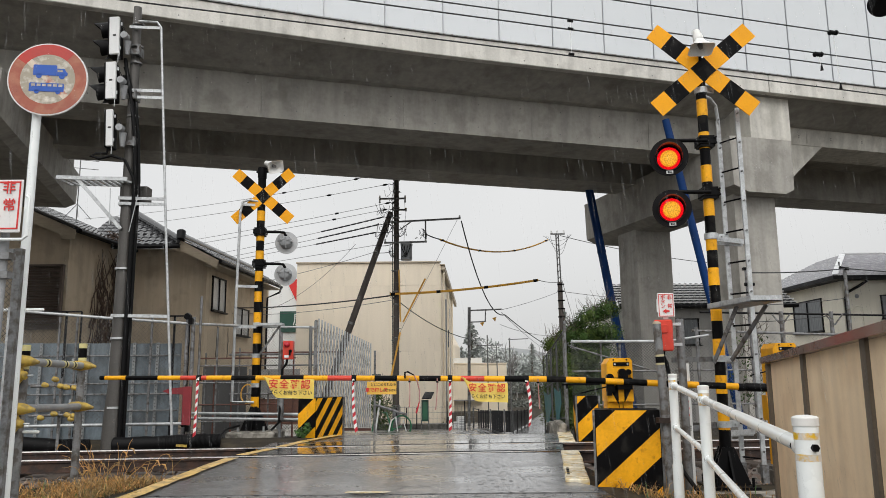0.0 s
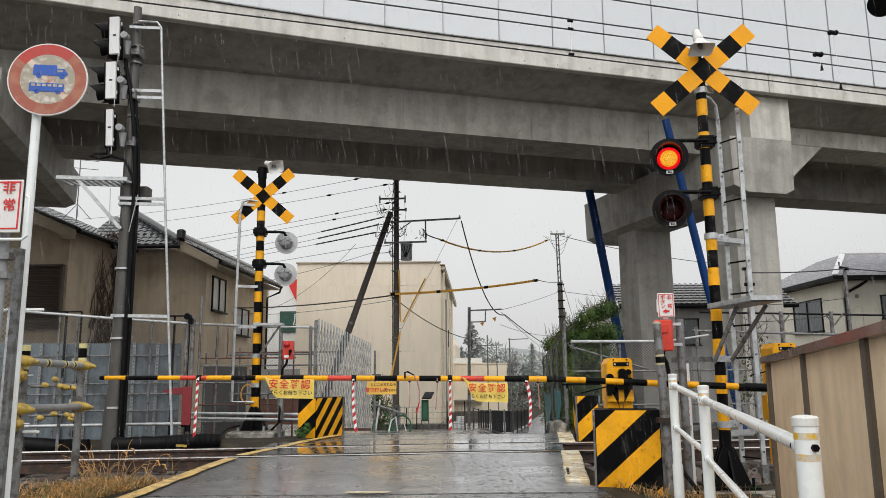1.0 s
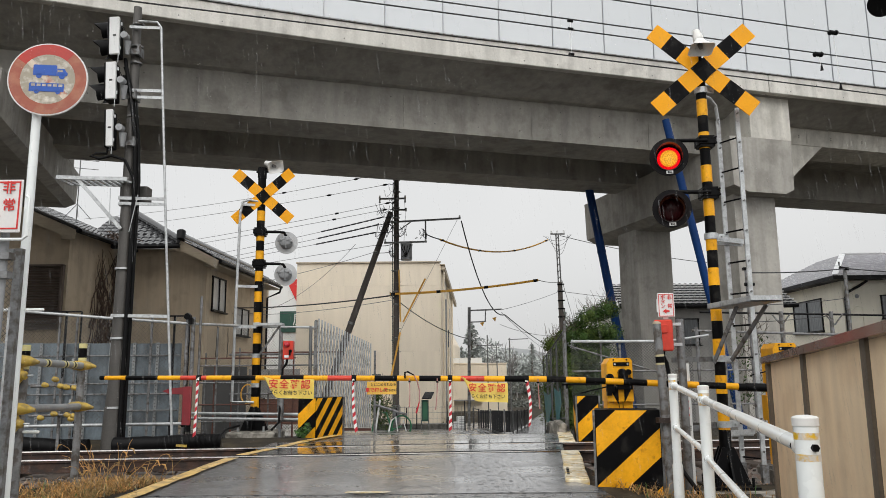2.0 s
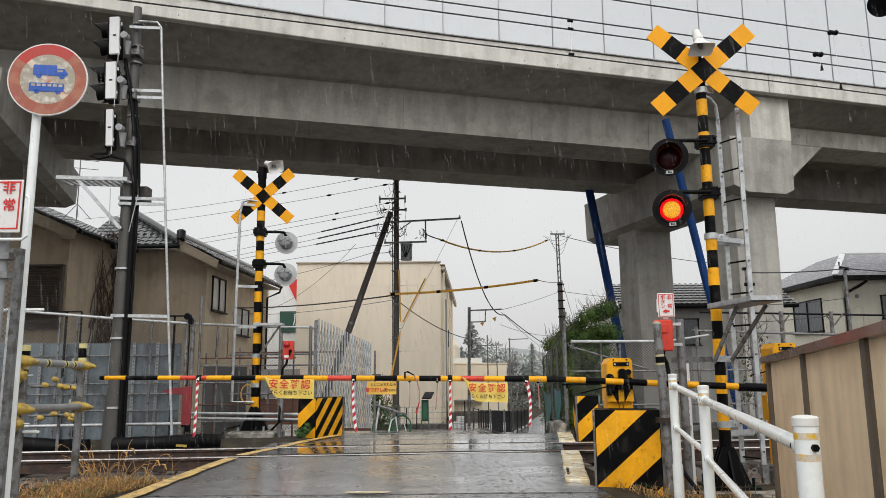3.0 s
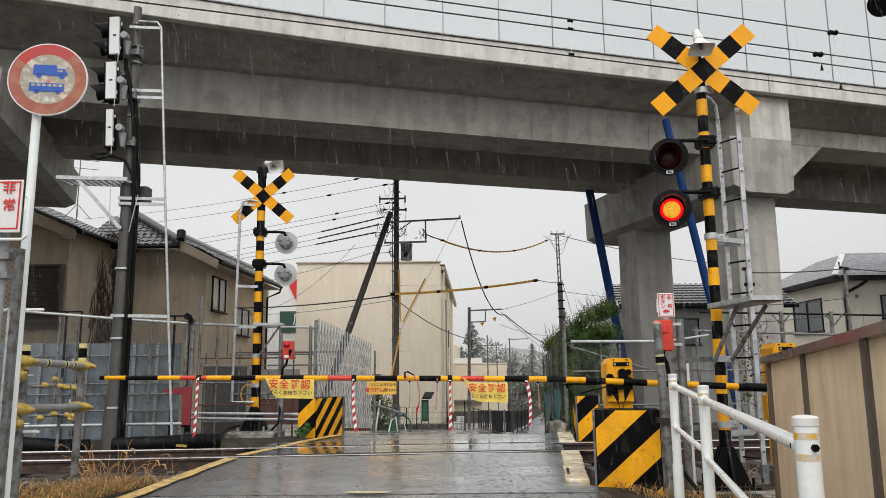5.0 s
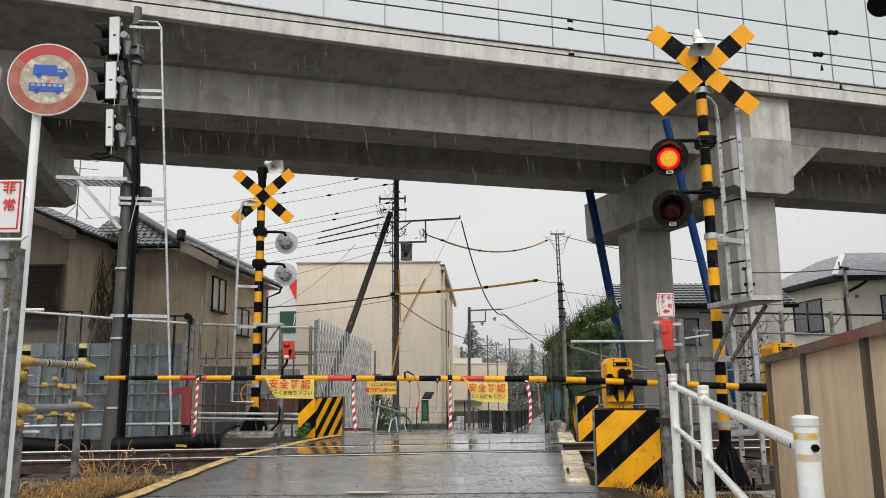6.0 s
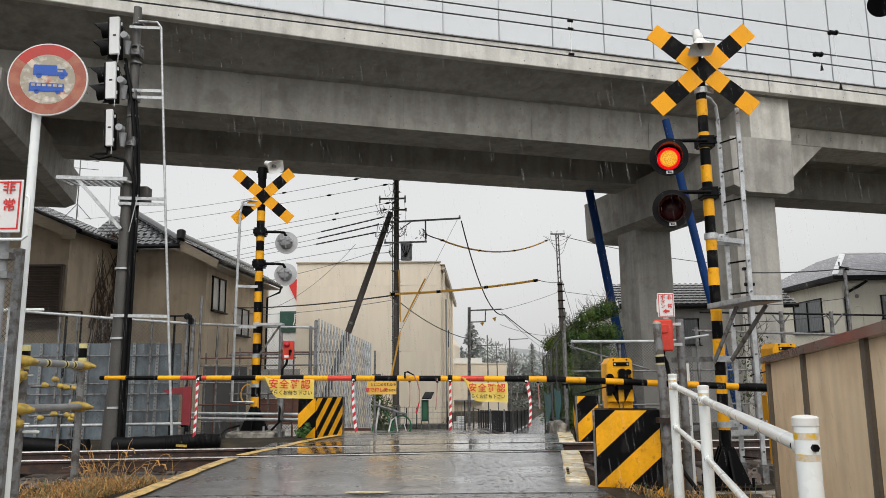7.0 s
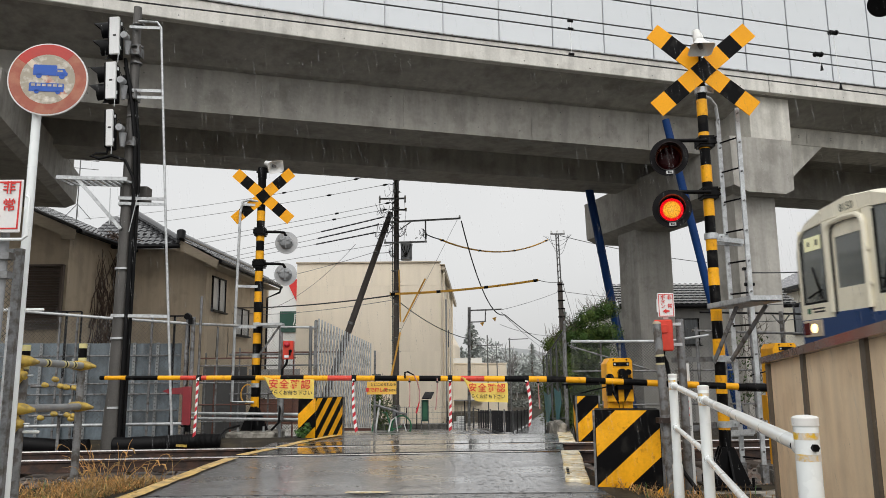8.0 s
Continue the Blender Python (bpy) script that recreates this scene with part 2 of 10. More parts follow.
GREEN_MESH = material("teal_sheet", (0.045, 0.14, 0.15), 0.6, var=0.2, bump=0.2)
SIGN_WHITE = material("sign_white", (0.74, 0.73, 0.72), 0.4, var=0.05, bump=0.02)


# ---- mesh helpers ----
def box(bm, c, s, rz=0.0, mi=0, rx=0.0, ry=0.0):
    before = len(bm.faces)
    bmesh.ops.create_cube(bm, size=1.0, matrix=pose(c[0], c[1], c[2], rx, ry, rz) @ Matrix.Diagonal((s[0], s[1], s[2], 1)))
    bm.faces.ensure_lookup_table()
    for f in bm.faces[before:]:
        f.material_index = mi


def side_axes(d):
    d = Vector(d).normalized()
    a = d.cross(Vector((0, 0, 1))) if abs(d.z) < 0.95 else d.cross(Vector((0, 1, 0)))
    a.normalize()
    return a, d.cross(a).normalized()


def sweep(bm, pts, radii, n=10, mi=0, caps=True):
    """A round tube through pts; radii is one number or one a point."""
    pts = [Vector(p) for p in pts]
    if isinstance(radii, (int, float)):
        radii = [radii] * len(pts)
    rings, a0 = [], None
    for i, p in enumerate(pts):
        d = (pts[min(i + 1, len(pts) - 1)] - pts[max(i - 1, 0)]).normalized()
        if a0 is None:
            a, b = side_axes(d)
        else:
            a = (a0 - d * a0.dot(d)).normalized()
            b = d.cross(a)
        a0 = a
        rings.append([bm.verts.new(p + (a * math.cos(6.28318 * k / n) + b * math.sin(6.28318 * k / n)) * radii[i]) for k in range(n)])
    for r0, r1 in zip(rings, rings[1:]):
        for k in range(n):
            f = bm.faces.new((r0[k], r0[(k + 1) % n], r1[(k + 1) % n], r1[k]))
            f.material_index = mi
    if caps:
        for r in (rings[0][::-1], rings[-1]):
            bm.faces.new(r).material_index = mi


def rod(bm, p0, p1, r, r1=None, n=12, mi=0):
    sweep(bm, [p0, p1], [r, r if r1 is None else r1], n, mi)


def bar(bm, p0, p1, w, h, mi=0):
    """A square bar from p0 to p1; w across, h upwards."""
    p0, p1 = Vector(p0), Vector(p1)
    d = (p1 - p0).normalized()
    a, b = side_axes(d)
    q = [[p + a * (sx * w / 2) + b * (sy * h / 2) for sx, sy in ((-1, -1), (1, -1), (1, 1), (-1, 1))] for p in (p0, p1)]
    v = [[bm.verts.new(c) for c in k] for k in q]
    for k in range(4):
        bm.faces.new((v[0][k], v[0][(k + 1) % 4], v[1][(k + 1) % 4], v[1][k])).material_index = mi
    bm.faces.new(v[0][::-1]).material_index = mi
    bm.faces.new(v[1]).material_index = mi


def prism(bm, pts, vec, mi=0):
    """The polygon pts (3D, flat) pushed along vec."""
    vec = Vector(vec)
    lo = [bm.verts.new(p) for p in pts]
    hi = [bm.verts.new(Vector(p) + vec) for p in pts]
    k = len(pts)
    for i in range(k):
        bm.faces.new((lo[i], lo[(i + 1) % k], hi[(i + 1) % k], hi[i])).material_index = mi
    bm.faces.new(lo[::-1]).material_index = mi
    bm.faces.new(hi).material_index = mi


def dome(bm, c, axis, r, h, n=14, k=5, mi=0):
    """A shallow cap on the disc (c, r), rising h along axis."""
    axis = Vector(axis).normalized()
    pts = [Vector(c) + axis * (h * math.sin(1.5708 * i / k)) for i in range(k + 1)]
    sweep(bm, pts, [max(r * math.cos(1.5708 * i / k), 0.002) for i in range(k + 1)], n, mi)


def clip_poly(poly, a, b, c):
    """The part of a 2D polygon where a*x + b*y >= c."""
    out = []
    for i, p in enumerate(poly):
        q = poly[(i + 1) % len(poly)]
        dp, dq = a * p[0] + b * p[1] - c, a * q[0] + b * q[1] - c
        if dp >= 0:
            out.append(p)
        if dp * dq < 0:
            k = dp / (dp - dq)
            out.append((p[0] + (q[0] - p[0]) * k, p[1] + (q[1] - p[1]) * k))
    return out


def striped_rect(bm, origin, ax, ay, w, h, slope, step, start):
    """Diagonal bands, materials 0 and 1 by turns, over the rectangle origin + ax*[0,w] + ay*[0,h]."""
    o, ax, ay = Vector(origin), Vector(ax), Vector(ay)
    a, b = math.sin(slope), math.cos(slope)
    k = -12
    while k < 14:
        lo = start + k * step
        poly = clip_poly(clip_poly([(0, 0), (w, 0), (w, h), (0, h)], a, b, lo), -a, -b, -(lo + step))
        if len(poly) >= 3:
            f = bm.faces.new([bm.verts.new(o + ax * p[0] + ay * p[1]) for p in poly])
            f.material_index = k % 2
        k += 1


def thing(name, at, label="", category="", group="", kind=""):
    ob = new(name)
    ob.location = at
    ob.empty_display_size = 0.2
    return tagged(ob, label, category, group, kind)




def part(name, bm, mats, parent=None, label="", smooth=40, bevel=0.0):
    """One mesh object, built in the place's own coordinates, under its thing."""
    if bevel:
        sharp = [e for e in bm.edges if len(e.link_faces) == 2 and e.calc_face_angle(0) > 0.6]
        bmesh.ops.bevel(bm, geom=sharp, offset=bevel, segments=1, affect="EDGES", clamp_overlap=True)
    top = parent
    while top is not None and top.parent is not None:
        top = top.parent
    if top is not None:
        bmesh.ops.translate(bm, verts=bm.verts, vec=-Vector(top.location))
    bmesh.ops.recalc_face_normals(bm, faces=bm.faces)
    me = bpy.data.meshes.new(name)
    bm.to_mesh(me)
    bm.free()
    for m in (mats if isinstance(mats, (list, tuple)) else [mats]):
        me.materials.append(m)
    if smooth:
        me.shade_smooth()
        me.set_sharp_from_angle(angle=radians(smooth))
    ob = new(name, me)
    if parent is not None:
        ob.parent = parent
    if label:
        ob["label"] = label
    return ob


def B():
    return bmesh.new()


def piece(name, mats, parent, maker, label="", smooth=40, bevel=0.0):
    bm = B()
    maker(bm)
    return part(name, bm, mats, parent, label, smooth, bevel)


def setting(name, bm, mats, label, category, smooth=30):
    ob = part(name, bm, mats, None, "", smooth)
    return tagged(ob, label, category, "", "structure")


def lettering(name, body, size, m, mat, parent, bold=0.0, depth=0.001, space=1.0):
    """Letters as a mesh, at the pose m, centred; the letters stand in m's XY plane."""
    cu = bpy.data.curves.new(name, "FONT")
    cu.body, cu.size, cu.align_x, cu.align_y = body, size, "CENTER", "CENTER"
    cu.extrude, cu.offset, cu.resolution_u = depth, bold, 2
    cu.space_character = space
    tmp = new("lettering_tmp", cu)
    deps = bpy.context.evaluated_depsgraph_get()
    me = bpy.data.meshes.new_from_object(tmp.evaluated_get(deps))
    bpy.data.objects.remove(tmp)
    top = parent
    while top.parent is not None:
        top = top.parent
    me.transform(Matrix.Translation(-Vector(top.location)) @ m)
    me.materials.clear()
    me.materials.append(mat)
    ob = new(name, me)
    ob.parent = parent
    return ob


def chainlink(bm, p0, p1, z0, z1, step=0.075, r=0.0022, mi=0, z0b=None, z1b=None):
    """Crossed wires between two posts."""
    p0, p1 = Vector((p0[0], p0[1], 0)), Vector((p1[0], p1[1], 0))
    w = (p1 - p0).length
    d = (p1 - p0) / w
    h = z1 - z0
    side = Vector((-d.y, d.x, 0)) * r
    k = -h
    while k < w:
        for flip in (False, True):
            a, b = max(k, 0.0), min(k + h, w)
            if b - a > 0.02:
                za, zb = z0 + (a - k), z0 + (b - k)
                if flip:
                    za, zb = z1 - (a - k), z1 - (b - k)
                q0, q1 = p0 + d * a + Vector((0, 0, za)), p0 + d * b + Vector((0, 0, zb))
                up = Vector((d.x * -0.7, d.y * -0.7, 0.7 if not flip else -0.7)) * r
                vs = [bm.verts.new(x) for x in (q0 + up, q0 - up, q1 - up, q1 + up)]
                bm.faces.new(vs).material_index = mi
        k += step
# ---- ground, road and track ----
def lane_z(y):
    """Height of the road's surface: up to the crossing, level over the track, down beyond it."""
    if y < 9.6:
        return -0.036 * (9.6 - max(y, -14.0))
    if y < 12.9:
        return 0.0
    if y < 25.0:
        return -0.075 * (y - 12.9)
    return -0.9075 - 0.018 * (min(y, 70.0) - 25.0)


def track_y(x):
    return 10.37 + 0.09 * x


def smooth_step(a, b, x):
    k = min(max((x - a) / (b - a), 0.0), 1.0)
    return k * k * (3 - 2 * k)


def ground_z(x, y):
    z = lane_z(y) - 0.05
    if x > 1.0:
        z -= 0.17 * smooth_step(1.7, 2.3, x) * smooth_step(7.0, 7.6, y) * (1 - smooth_step(13.5, 16, y))
    near_track = 1 - smooth_step(1.4, 2.2, abs(y - track_y(x)))
    z = z * (1 - near_track) + min(z, -0.30) * near_track
    return z


def build_ground():
    xs = [-3000, -900, -300, -120, -60, -35] + [-24 + 0.6 * i for i in range(81)] + [35, 60, 120, 300, 900, 3000]
    ys = [-60, -30, -14, -8, -4, -2, 0, 1.5, 3, 4, 5, 6] + [6.5 + 0.35 * i for i in range(28)] + [17, 18, 20, 22, 25, 30, 36, 45, 60, 70, 100, 200, 500, 1200, 3000]
    bm = B()
    grid = [[bm.verts.new((x, y, ground_z(x, y) + 0.02 * noise.noise((x * 0.9, y * 0.9, 0)))) for x in xs] for y in ys]
    for r0, r1 in zip(grid, grid[1:]):
        for k in range(len(xs) - 1):
            bm.faces.new((r0[k], r0[k + 1], r1[k + 1], r1[k]))
    setting("ground", bm, GROUND, "damp brown soil with dead grass beside the track", "ground", 60)


LEFT_EDGE = [(-14, -6.2), (0, -4.3), (5, -3.3), (7.0, -2.92), (7.9, -2.83), (8.9, -2.73), (9.73, -2.60), (10.67, -2.36), (11.65, -2.18), (12.9, -1.80), (14, -2.4), (18, -0.4), (25, 2.2), (32, 3.45), (60, 8.4)]
RIGHT_EDGE = [(-14, -2.7), (0, 0.55), (5, 1.75), (7.2, 1.47), (7.54, 1.40), (7.60, 1.23), (7.9, 1.27), (9.78, 1.52), (12.7, 1.92), (14, 2.08), (18, 2.45), (25, 3.3), (32, 4.3), (60, 10.2)]


def along(table, y):
    for (y0, x0), (y1, x1) in zip(table, table[1:]):
        if y <= y1:
            return x0 + (x1 - x0) * (y - y0) / (y1 - y0)
    return table[-1][1]


def road_strip(name, mat, y0, y1, label, lift=0.0, right=None):
    bm = B()
    rows = []
    steps = max(int((y1 - y0) / 0.3), 2)
    for i in range(steps + 1):
        y = y0 + (y1 - y0) * i / steps
        xl, xr = along(LEFT_EDGE, y), (right or (lambda q: along(RIGHT_EDGE, q)))(y)
        row = []
        for k in range(13):
            x = xl + (xr - xl) * k / 12
            z = lane_z(y) + lift + 0.006 * noise.noise((x * 1.1, y * 1.1, 3))
            row.append(bm.verts.new((x, y, z)))
        low = [bm.verts.new((xl - 0.02, y, lane_z(y) - 0.3)), bm.verts.new((xr + 0.02, y, lane_z(y) - 0.3))]
        rows.append([low[0]] + row + [low[1]])
    for r0, r1 in zip(rows, rows[1:]):
        for k in range(len(r0) - 1):
            bm.faces.new((r0[k], r0[k + 1], r1[k + 1], r1[k]))
    for r in (rows[0], rows[-1]):
        bm.faces.new(r)
    return setting(name, bm, mat, label, "road", 30)


WET_PANEL = wet_material("wet_crossing_panel", (0.07, 0.068, 0.065), scale=1.1, stretch=(0.5, 2.2, 1), dry_rough=0.34, wet_rough=0.10, lo=0.42, hi=0.66, film=(0.015, 0.16), ripples=12.0, rough_film=0.05)


def build_roads():
    road_strip("road", ASPHALT, 7.12, 13.6, "wet black asphalt of the level crossing", -0.006)
    road_strip("road_approach", OLD_ASPHALT, -14, 7.10, "older rain-wet pavement before the crossing", -0.012)
    road_strip("road_beyond", ASPHALT, 13.62, 60, "wet lane running on behind the crossing", -0.01)
    # paved yard beside the lane
    bm = B()
    pts = [(-2.5, 14.2), (-0.42, 18), (2.17, 25), (3.42, 32), (3.42, 33.5), (-10, 33.5), (-10, 16.5), (-2.6, 16.5)]
    prism(bm, [(x, y, lane_z(y) - 0.02) for x, y in pts[:4]] + [(x, y, lane_z(y) - 0.02) for x, y in pts[4:]], (0, 0, -0.1))
    setting("pavement_yard", bm, OLD_ASPHALT, "wet grey paved yard before the warehouse", "pavement")
    # smooth wet crossing panels between and behind the rails
    deck = tagged(new("road_panels"), "smooth wet crossing panels between the rails", "crossing panel", "", "structure")
    for v0, v1 in ((-0.44, 0.44), (0.68, 1.30)):
        for k in range(6):
            xa, xb = -2.55 + 0.68 * k, -2.55 + 0.68 * (k + 1) - 0.0015
            bm = B()
            cs = [Vector((x, track_y(x) + v, lane_z(track_y(x) + v) + 0.001)) for x, v in ((xa, v0), (xb, v0), (xb, v1), (xa, v1))]
            prism(bm, cs, (0, 0, 0.006))
            part("panel", bm, WET_PANEL, deck, "", 0)
    # painted edge line along the road
    for name, table, dx in (("edge_line", LEFT_EDGE, 1),):
        bm = B()
        y = 5.2
        prev = None
        while y < 12.8:
            x = along(table, y)
            w = 0.135 + 0.03 * noise.noise((y * 3, 0, 0))
            z = lane_z(y) + 0.012
            cur = [bm.verts.new((x - 0.02, y, z)), bm.verts.new((x + w, y, z))]
            on_rail = abs(abs(y - track_y(x)) - 0.55) < 0.12
            if prev and not on_rail:
                bm.faces.new((prev[0], prev[1], cur[1], cur[0]))
            prev = cur
            y += 0.12
        setting("trim_edge_line", bm, LINE_YELLOW, "worn yellow painted line along the road edge", "road marking", 0)
    # bitumen shoulder outside the line
    bm = B()
    rows = []
    for k in range(13):
        y = 5.0 + 0.24 * k
        x = along(LEFT_EDGE, y) - 0.03
        w = 0.46 - 0.036 * k + 0.07 * noise.noise((y * 2.3, 4, 0))
        rows.append([bm.verts.new((x + 0.02, y, lane_z(y) - 0.022)), bm.verts.new((x - max(w, 0.03), y, lane_z(y) - 0.026)), bm.verts.new((x - max(w, 0.03) - 0.04, y, lane_z(y) - 0.12))])
    for r0, r1 in zip(rows, rows[1:]):
        for k in range(2):
            bm.faces.new((r0[k], r0[k + 1], r1[k + 1], r1[k]))
    setting("trim_shoulder", bm, OLD_ASPHALT, "narrow dark bitumen shoulder beside the painted line", "road shoulder", 30)
    # pale kerb blocks along the other edge
    kerb = tagged(new("kerb"), "row of pale worn concrete edge blocks", "kerb", "", "structure")
    y = 7.62
    i = 0
    while y < 12.6:
        length = (0.78, 0.62, 0.9, 0.55, 0.7)[i % 5]
        ym = y + length / 2
        x0 = along(RIGHT_EDGE, ym)
        if abs(abs(ym - track_y(x0)) - 0.55) > 0.30:
            bm = B()
            turn = 0.9 * noise.noise((i * 1.7, 0, 0))
            box(bm, (x0 + 0.075, ym, lane_z(ym) - 0.043), (0.235, length - 0.010, 0.11), -8 + turn * 2)
            bmesh.ops.bevel(bm, geom=list(bm.edges), offset=0.012, segments=1, affect="EDGES")
            part("block", bm, PALE_BLOCK, kerb, "", 30)
        y += length
        i += 1
    for k in range(5):
        y = 8.02 + 0.15 * k
        x = along(RIGHT_EDGE, y) - 0.005
        piece("drain_slot", RUBBER, kerb, lambda bm: box(bm, (x, y, lane_z(y) + 0.009), (0.028, 0.10, 0.008), -7), "dark drain slot", 0)
    # white patch and a few loose marks on the asphalt
    bm = B()
    ring = [(-0.72 + 0.21 * math.cos(a) * (1 + 0.25 * noise.noise((a, 1, 0))), 7.16 + 0.07 * math.sin(a), lane_z(7.16) + 0.004) for a in [k * 0.42 for k in range(15)]]
    bm.faces.new([bm.verts.new(p) for p in ring])
    setting("trim_patch", bm, PALE_BLOCK, "small whitish patch in the asphalt", "road patch", 0)


def build_track():
    d = Vector((1, 0.09, 0)).normalized()
    nrm = Vector((-d.y, d.x, 0))
    track = tagged(new("track"), "rusty single railway track with polished rail heads", "railway track", "", "structure")
    for off in (-0.5665, 0.5665):
        c = Vector((0, 10.37, 0)) + nrm * off
        prof = [(-0.064, -0.153), (0.064, -0.153), (0.064, -0.142), (0.011, -0.122), (0.009, -0.045), (0.033, -0.034), (0.033, -0.008), (-0.033, -0.008), (-0.033, -0.034), (-0.009, -0.045), (-0.011, -0.122), (-0.064, -0.142)]
        bm = B()
        prism(bm, [c - d * 70 + nrm * a + Vector((0, 0, z)) for a, z in prof], d * 170)
        rail = part("rail", bm, RAIL_RUST, track, "", 30)
        bm = B()
        prism(bm, [c - d * 70 + nrm * a + Vector((0, 0, z)) for a, z in ((-0.032, -0.0075), (0.032, -0.0075), (0.030, 0.004), (-0.030, 0.004))], d * 170)
        part("rail_head", bm, RAIL_TOP, rail, "polished steel running surface", 0)
        # flangeway through the road: a dark strip stands in for the groove's shade
        bm = B()
        inner = -1 if off > 0 else 1
        for side, w in ((inner, 0.07), (-inner, 0.03)):
            e = nrm * (side * (0.036 + w / 2))
            bar(bm, c + e + d * -2.75 + Vector((0, 0, -0.012)), c + e + d * 1.75 + Vector((0, 0, -0.012)), w, 0.02)
        part("flangeway", bm, RUBBER, track, "black strip painted for the groove beside the rail", 0)
    for side, a, b in ((0, -8.4, -2.9), (1, 2.0, 7.5)):
        n_sl = int((b - a) / 0.62)
        base = None
        for i in range(n_sl):
            s = a + 0.62 * i
            p = Vector((0, 10.37, -0.225)) + d * s
            if base is None:
                bm = B()
                box(bm, (0, 0, 0), (0.22, 2.1, 0.14))
                bmesh.ops.bevel(bm, geom=list(bm.edges), offset=0.015, segments=1, affect="EDGES")
                base = part("sleeper", bm, SLEEPER, track, "", 30)
                base.matrix_basis = Matrix.Translation(p) @ pose(0, 0, 0, 0, 0, 5.14)
            else:
                o = new("sleeper", base.data)
                o.parent = track
                o.matrix_basis = Matrix.Translation(p) @ pose(0, 0, 0, 0, 0, 5.14 + random.uniform(-0.6, 0.6))
    # ballast: a bed with loose stones on it
    bm = B()
    for a, b in ((-70, -2.75), (1.75, 100)):
        prof = [(-2.3, -0.36), (-1.55, -0.20), (1.55, -0.20), (2.3, -0.36)]
        prism(bm, [Vector((0, 10.37, 0)) + d * a + nrm * u + Vector((0, 0, z)) for u, z in prof], d * (b - a))
    part("ballast_bed", bm, BALLAST, track, "brown-grey ballast", 0)
    rng = random.Random(5)
    bm = B()
    for i in range(3400):
        s = rng.choice((rng.uniform(-9.5, -2.8), rng.uniform(1.9, 8.0)))
        u = rng.uniform(-2.25, 2.2)
        z = -0.20 if abs(u) < 1.55 else -0.20 - (abs(u) - 1.55) * 0.21
        if min(abs(u - 0.5665), abs(u + 0.5665)) < 0.1:
            continue
        r = rng.uniform(0.018, 0.042)
        p = Vector((0, 10.37, z + r * 0.3)) + d * s + nrm * u
        m = Matrix.Translation(p) @ Euler((rng.random() * 6, rng.random() * 6, rng.random() * 6)).to_matrix().to_4x4() @ Matrix.Diagonal((r * rng.uniform(0.8, 1.5), r, r * rng.uniform(0.6, 1), 1))
        vs = [bm.verts.new(m @ Vector(v)) for v in ((1, 0, 0), (-1, 0.1, 0), (0, 1, 0.2), (0.1, -1, 0), (0.2, 0, 1), (0, 0.2, -1))]
        for q in ((0, 2, 4), (2, 1, 4), (1, 3, 4), (3, 0, 4), (2, 0, 5), (1, 2, 5), (3, 1, 5), (0, 3, 5)):
            bm.faces.new([vs[k] for k in q])
    me = bpy.data.meshes.new("ballast")
    bm.to_mesh(me)
    bm.free()
    me.materials.append(BALLAST)
    tagged(new("ballast", me), "loose crushed ballast stones, brownish grey and wet", "ballast", "", "stuff")


# ---- the railway viaduct over everything ----
VT, VN, VO = Vector((0.9604, 0.2785, 0)), Vector((-0.2785, 0.9604, 0)), Vector((0, 18.5, 0))


def via(s, v, z):
    return VO + VT * s + VN * v + Vector((0, 0, z))


def via_run(bm, prof, s0, s1, mi=0):
    prism(bm, [via(s0, v, z) for v, z in prof], VT * (s1 - s0), mi)


def bow(s):
    """How far the near deck edge swings out as the line curves away."""
    return -0.46 * (min(max(-s, 0.0), 30.0) / 9.0) ** 1.4


def via_bow(bm, prof, s0, s1):
    """A run like via_run whose near edge follows the curve."""
    n_s = max(2, int((s1 - s0) / 1.2))
    rings = []
    for k in range(n_s + 1):
        s = s0 + (s1 - s0) * k / n_s
        rings.append([bm.verts.new(via(s, v + (bow(s) if v < -1 else 0.0), z)) for v, z in prof])
    n_p = len(prof)
    for r0, r1 in zip(rings, rings[1:]):
        for k in range(n_p):
            bm.faces.new((r0[k], r0[(k + 1) % n_p], r1[(k + 1) % n_p], r1[k]))
    bm.faces.new(rings[0][::-1])
    bm.faces.new(rings[-1])
    bmesh.ops.recalc_face_normals(bm, faces=bm.faces)


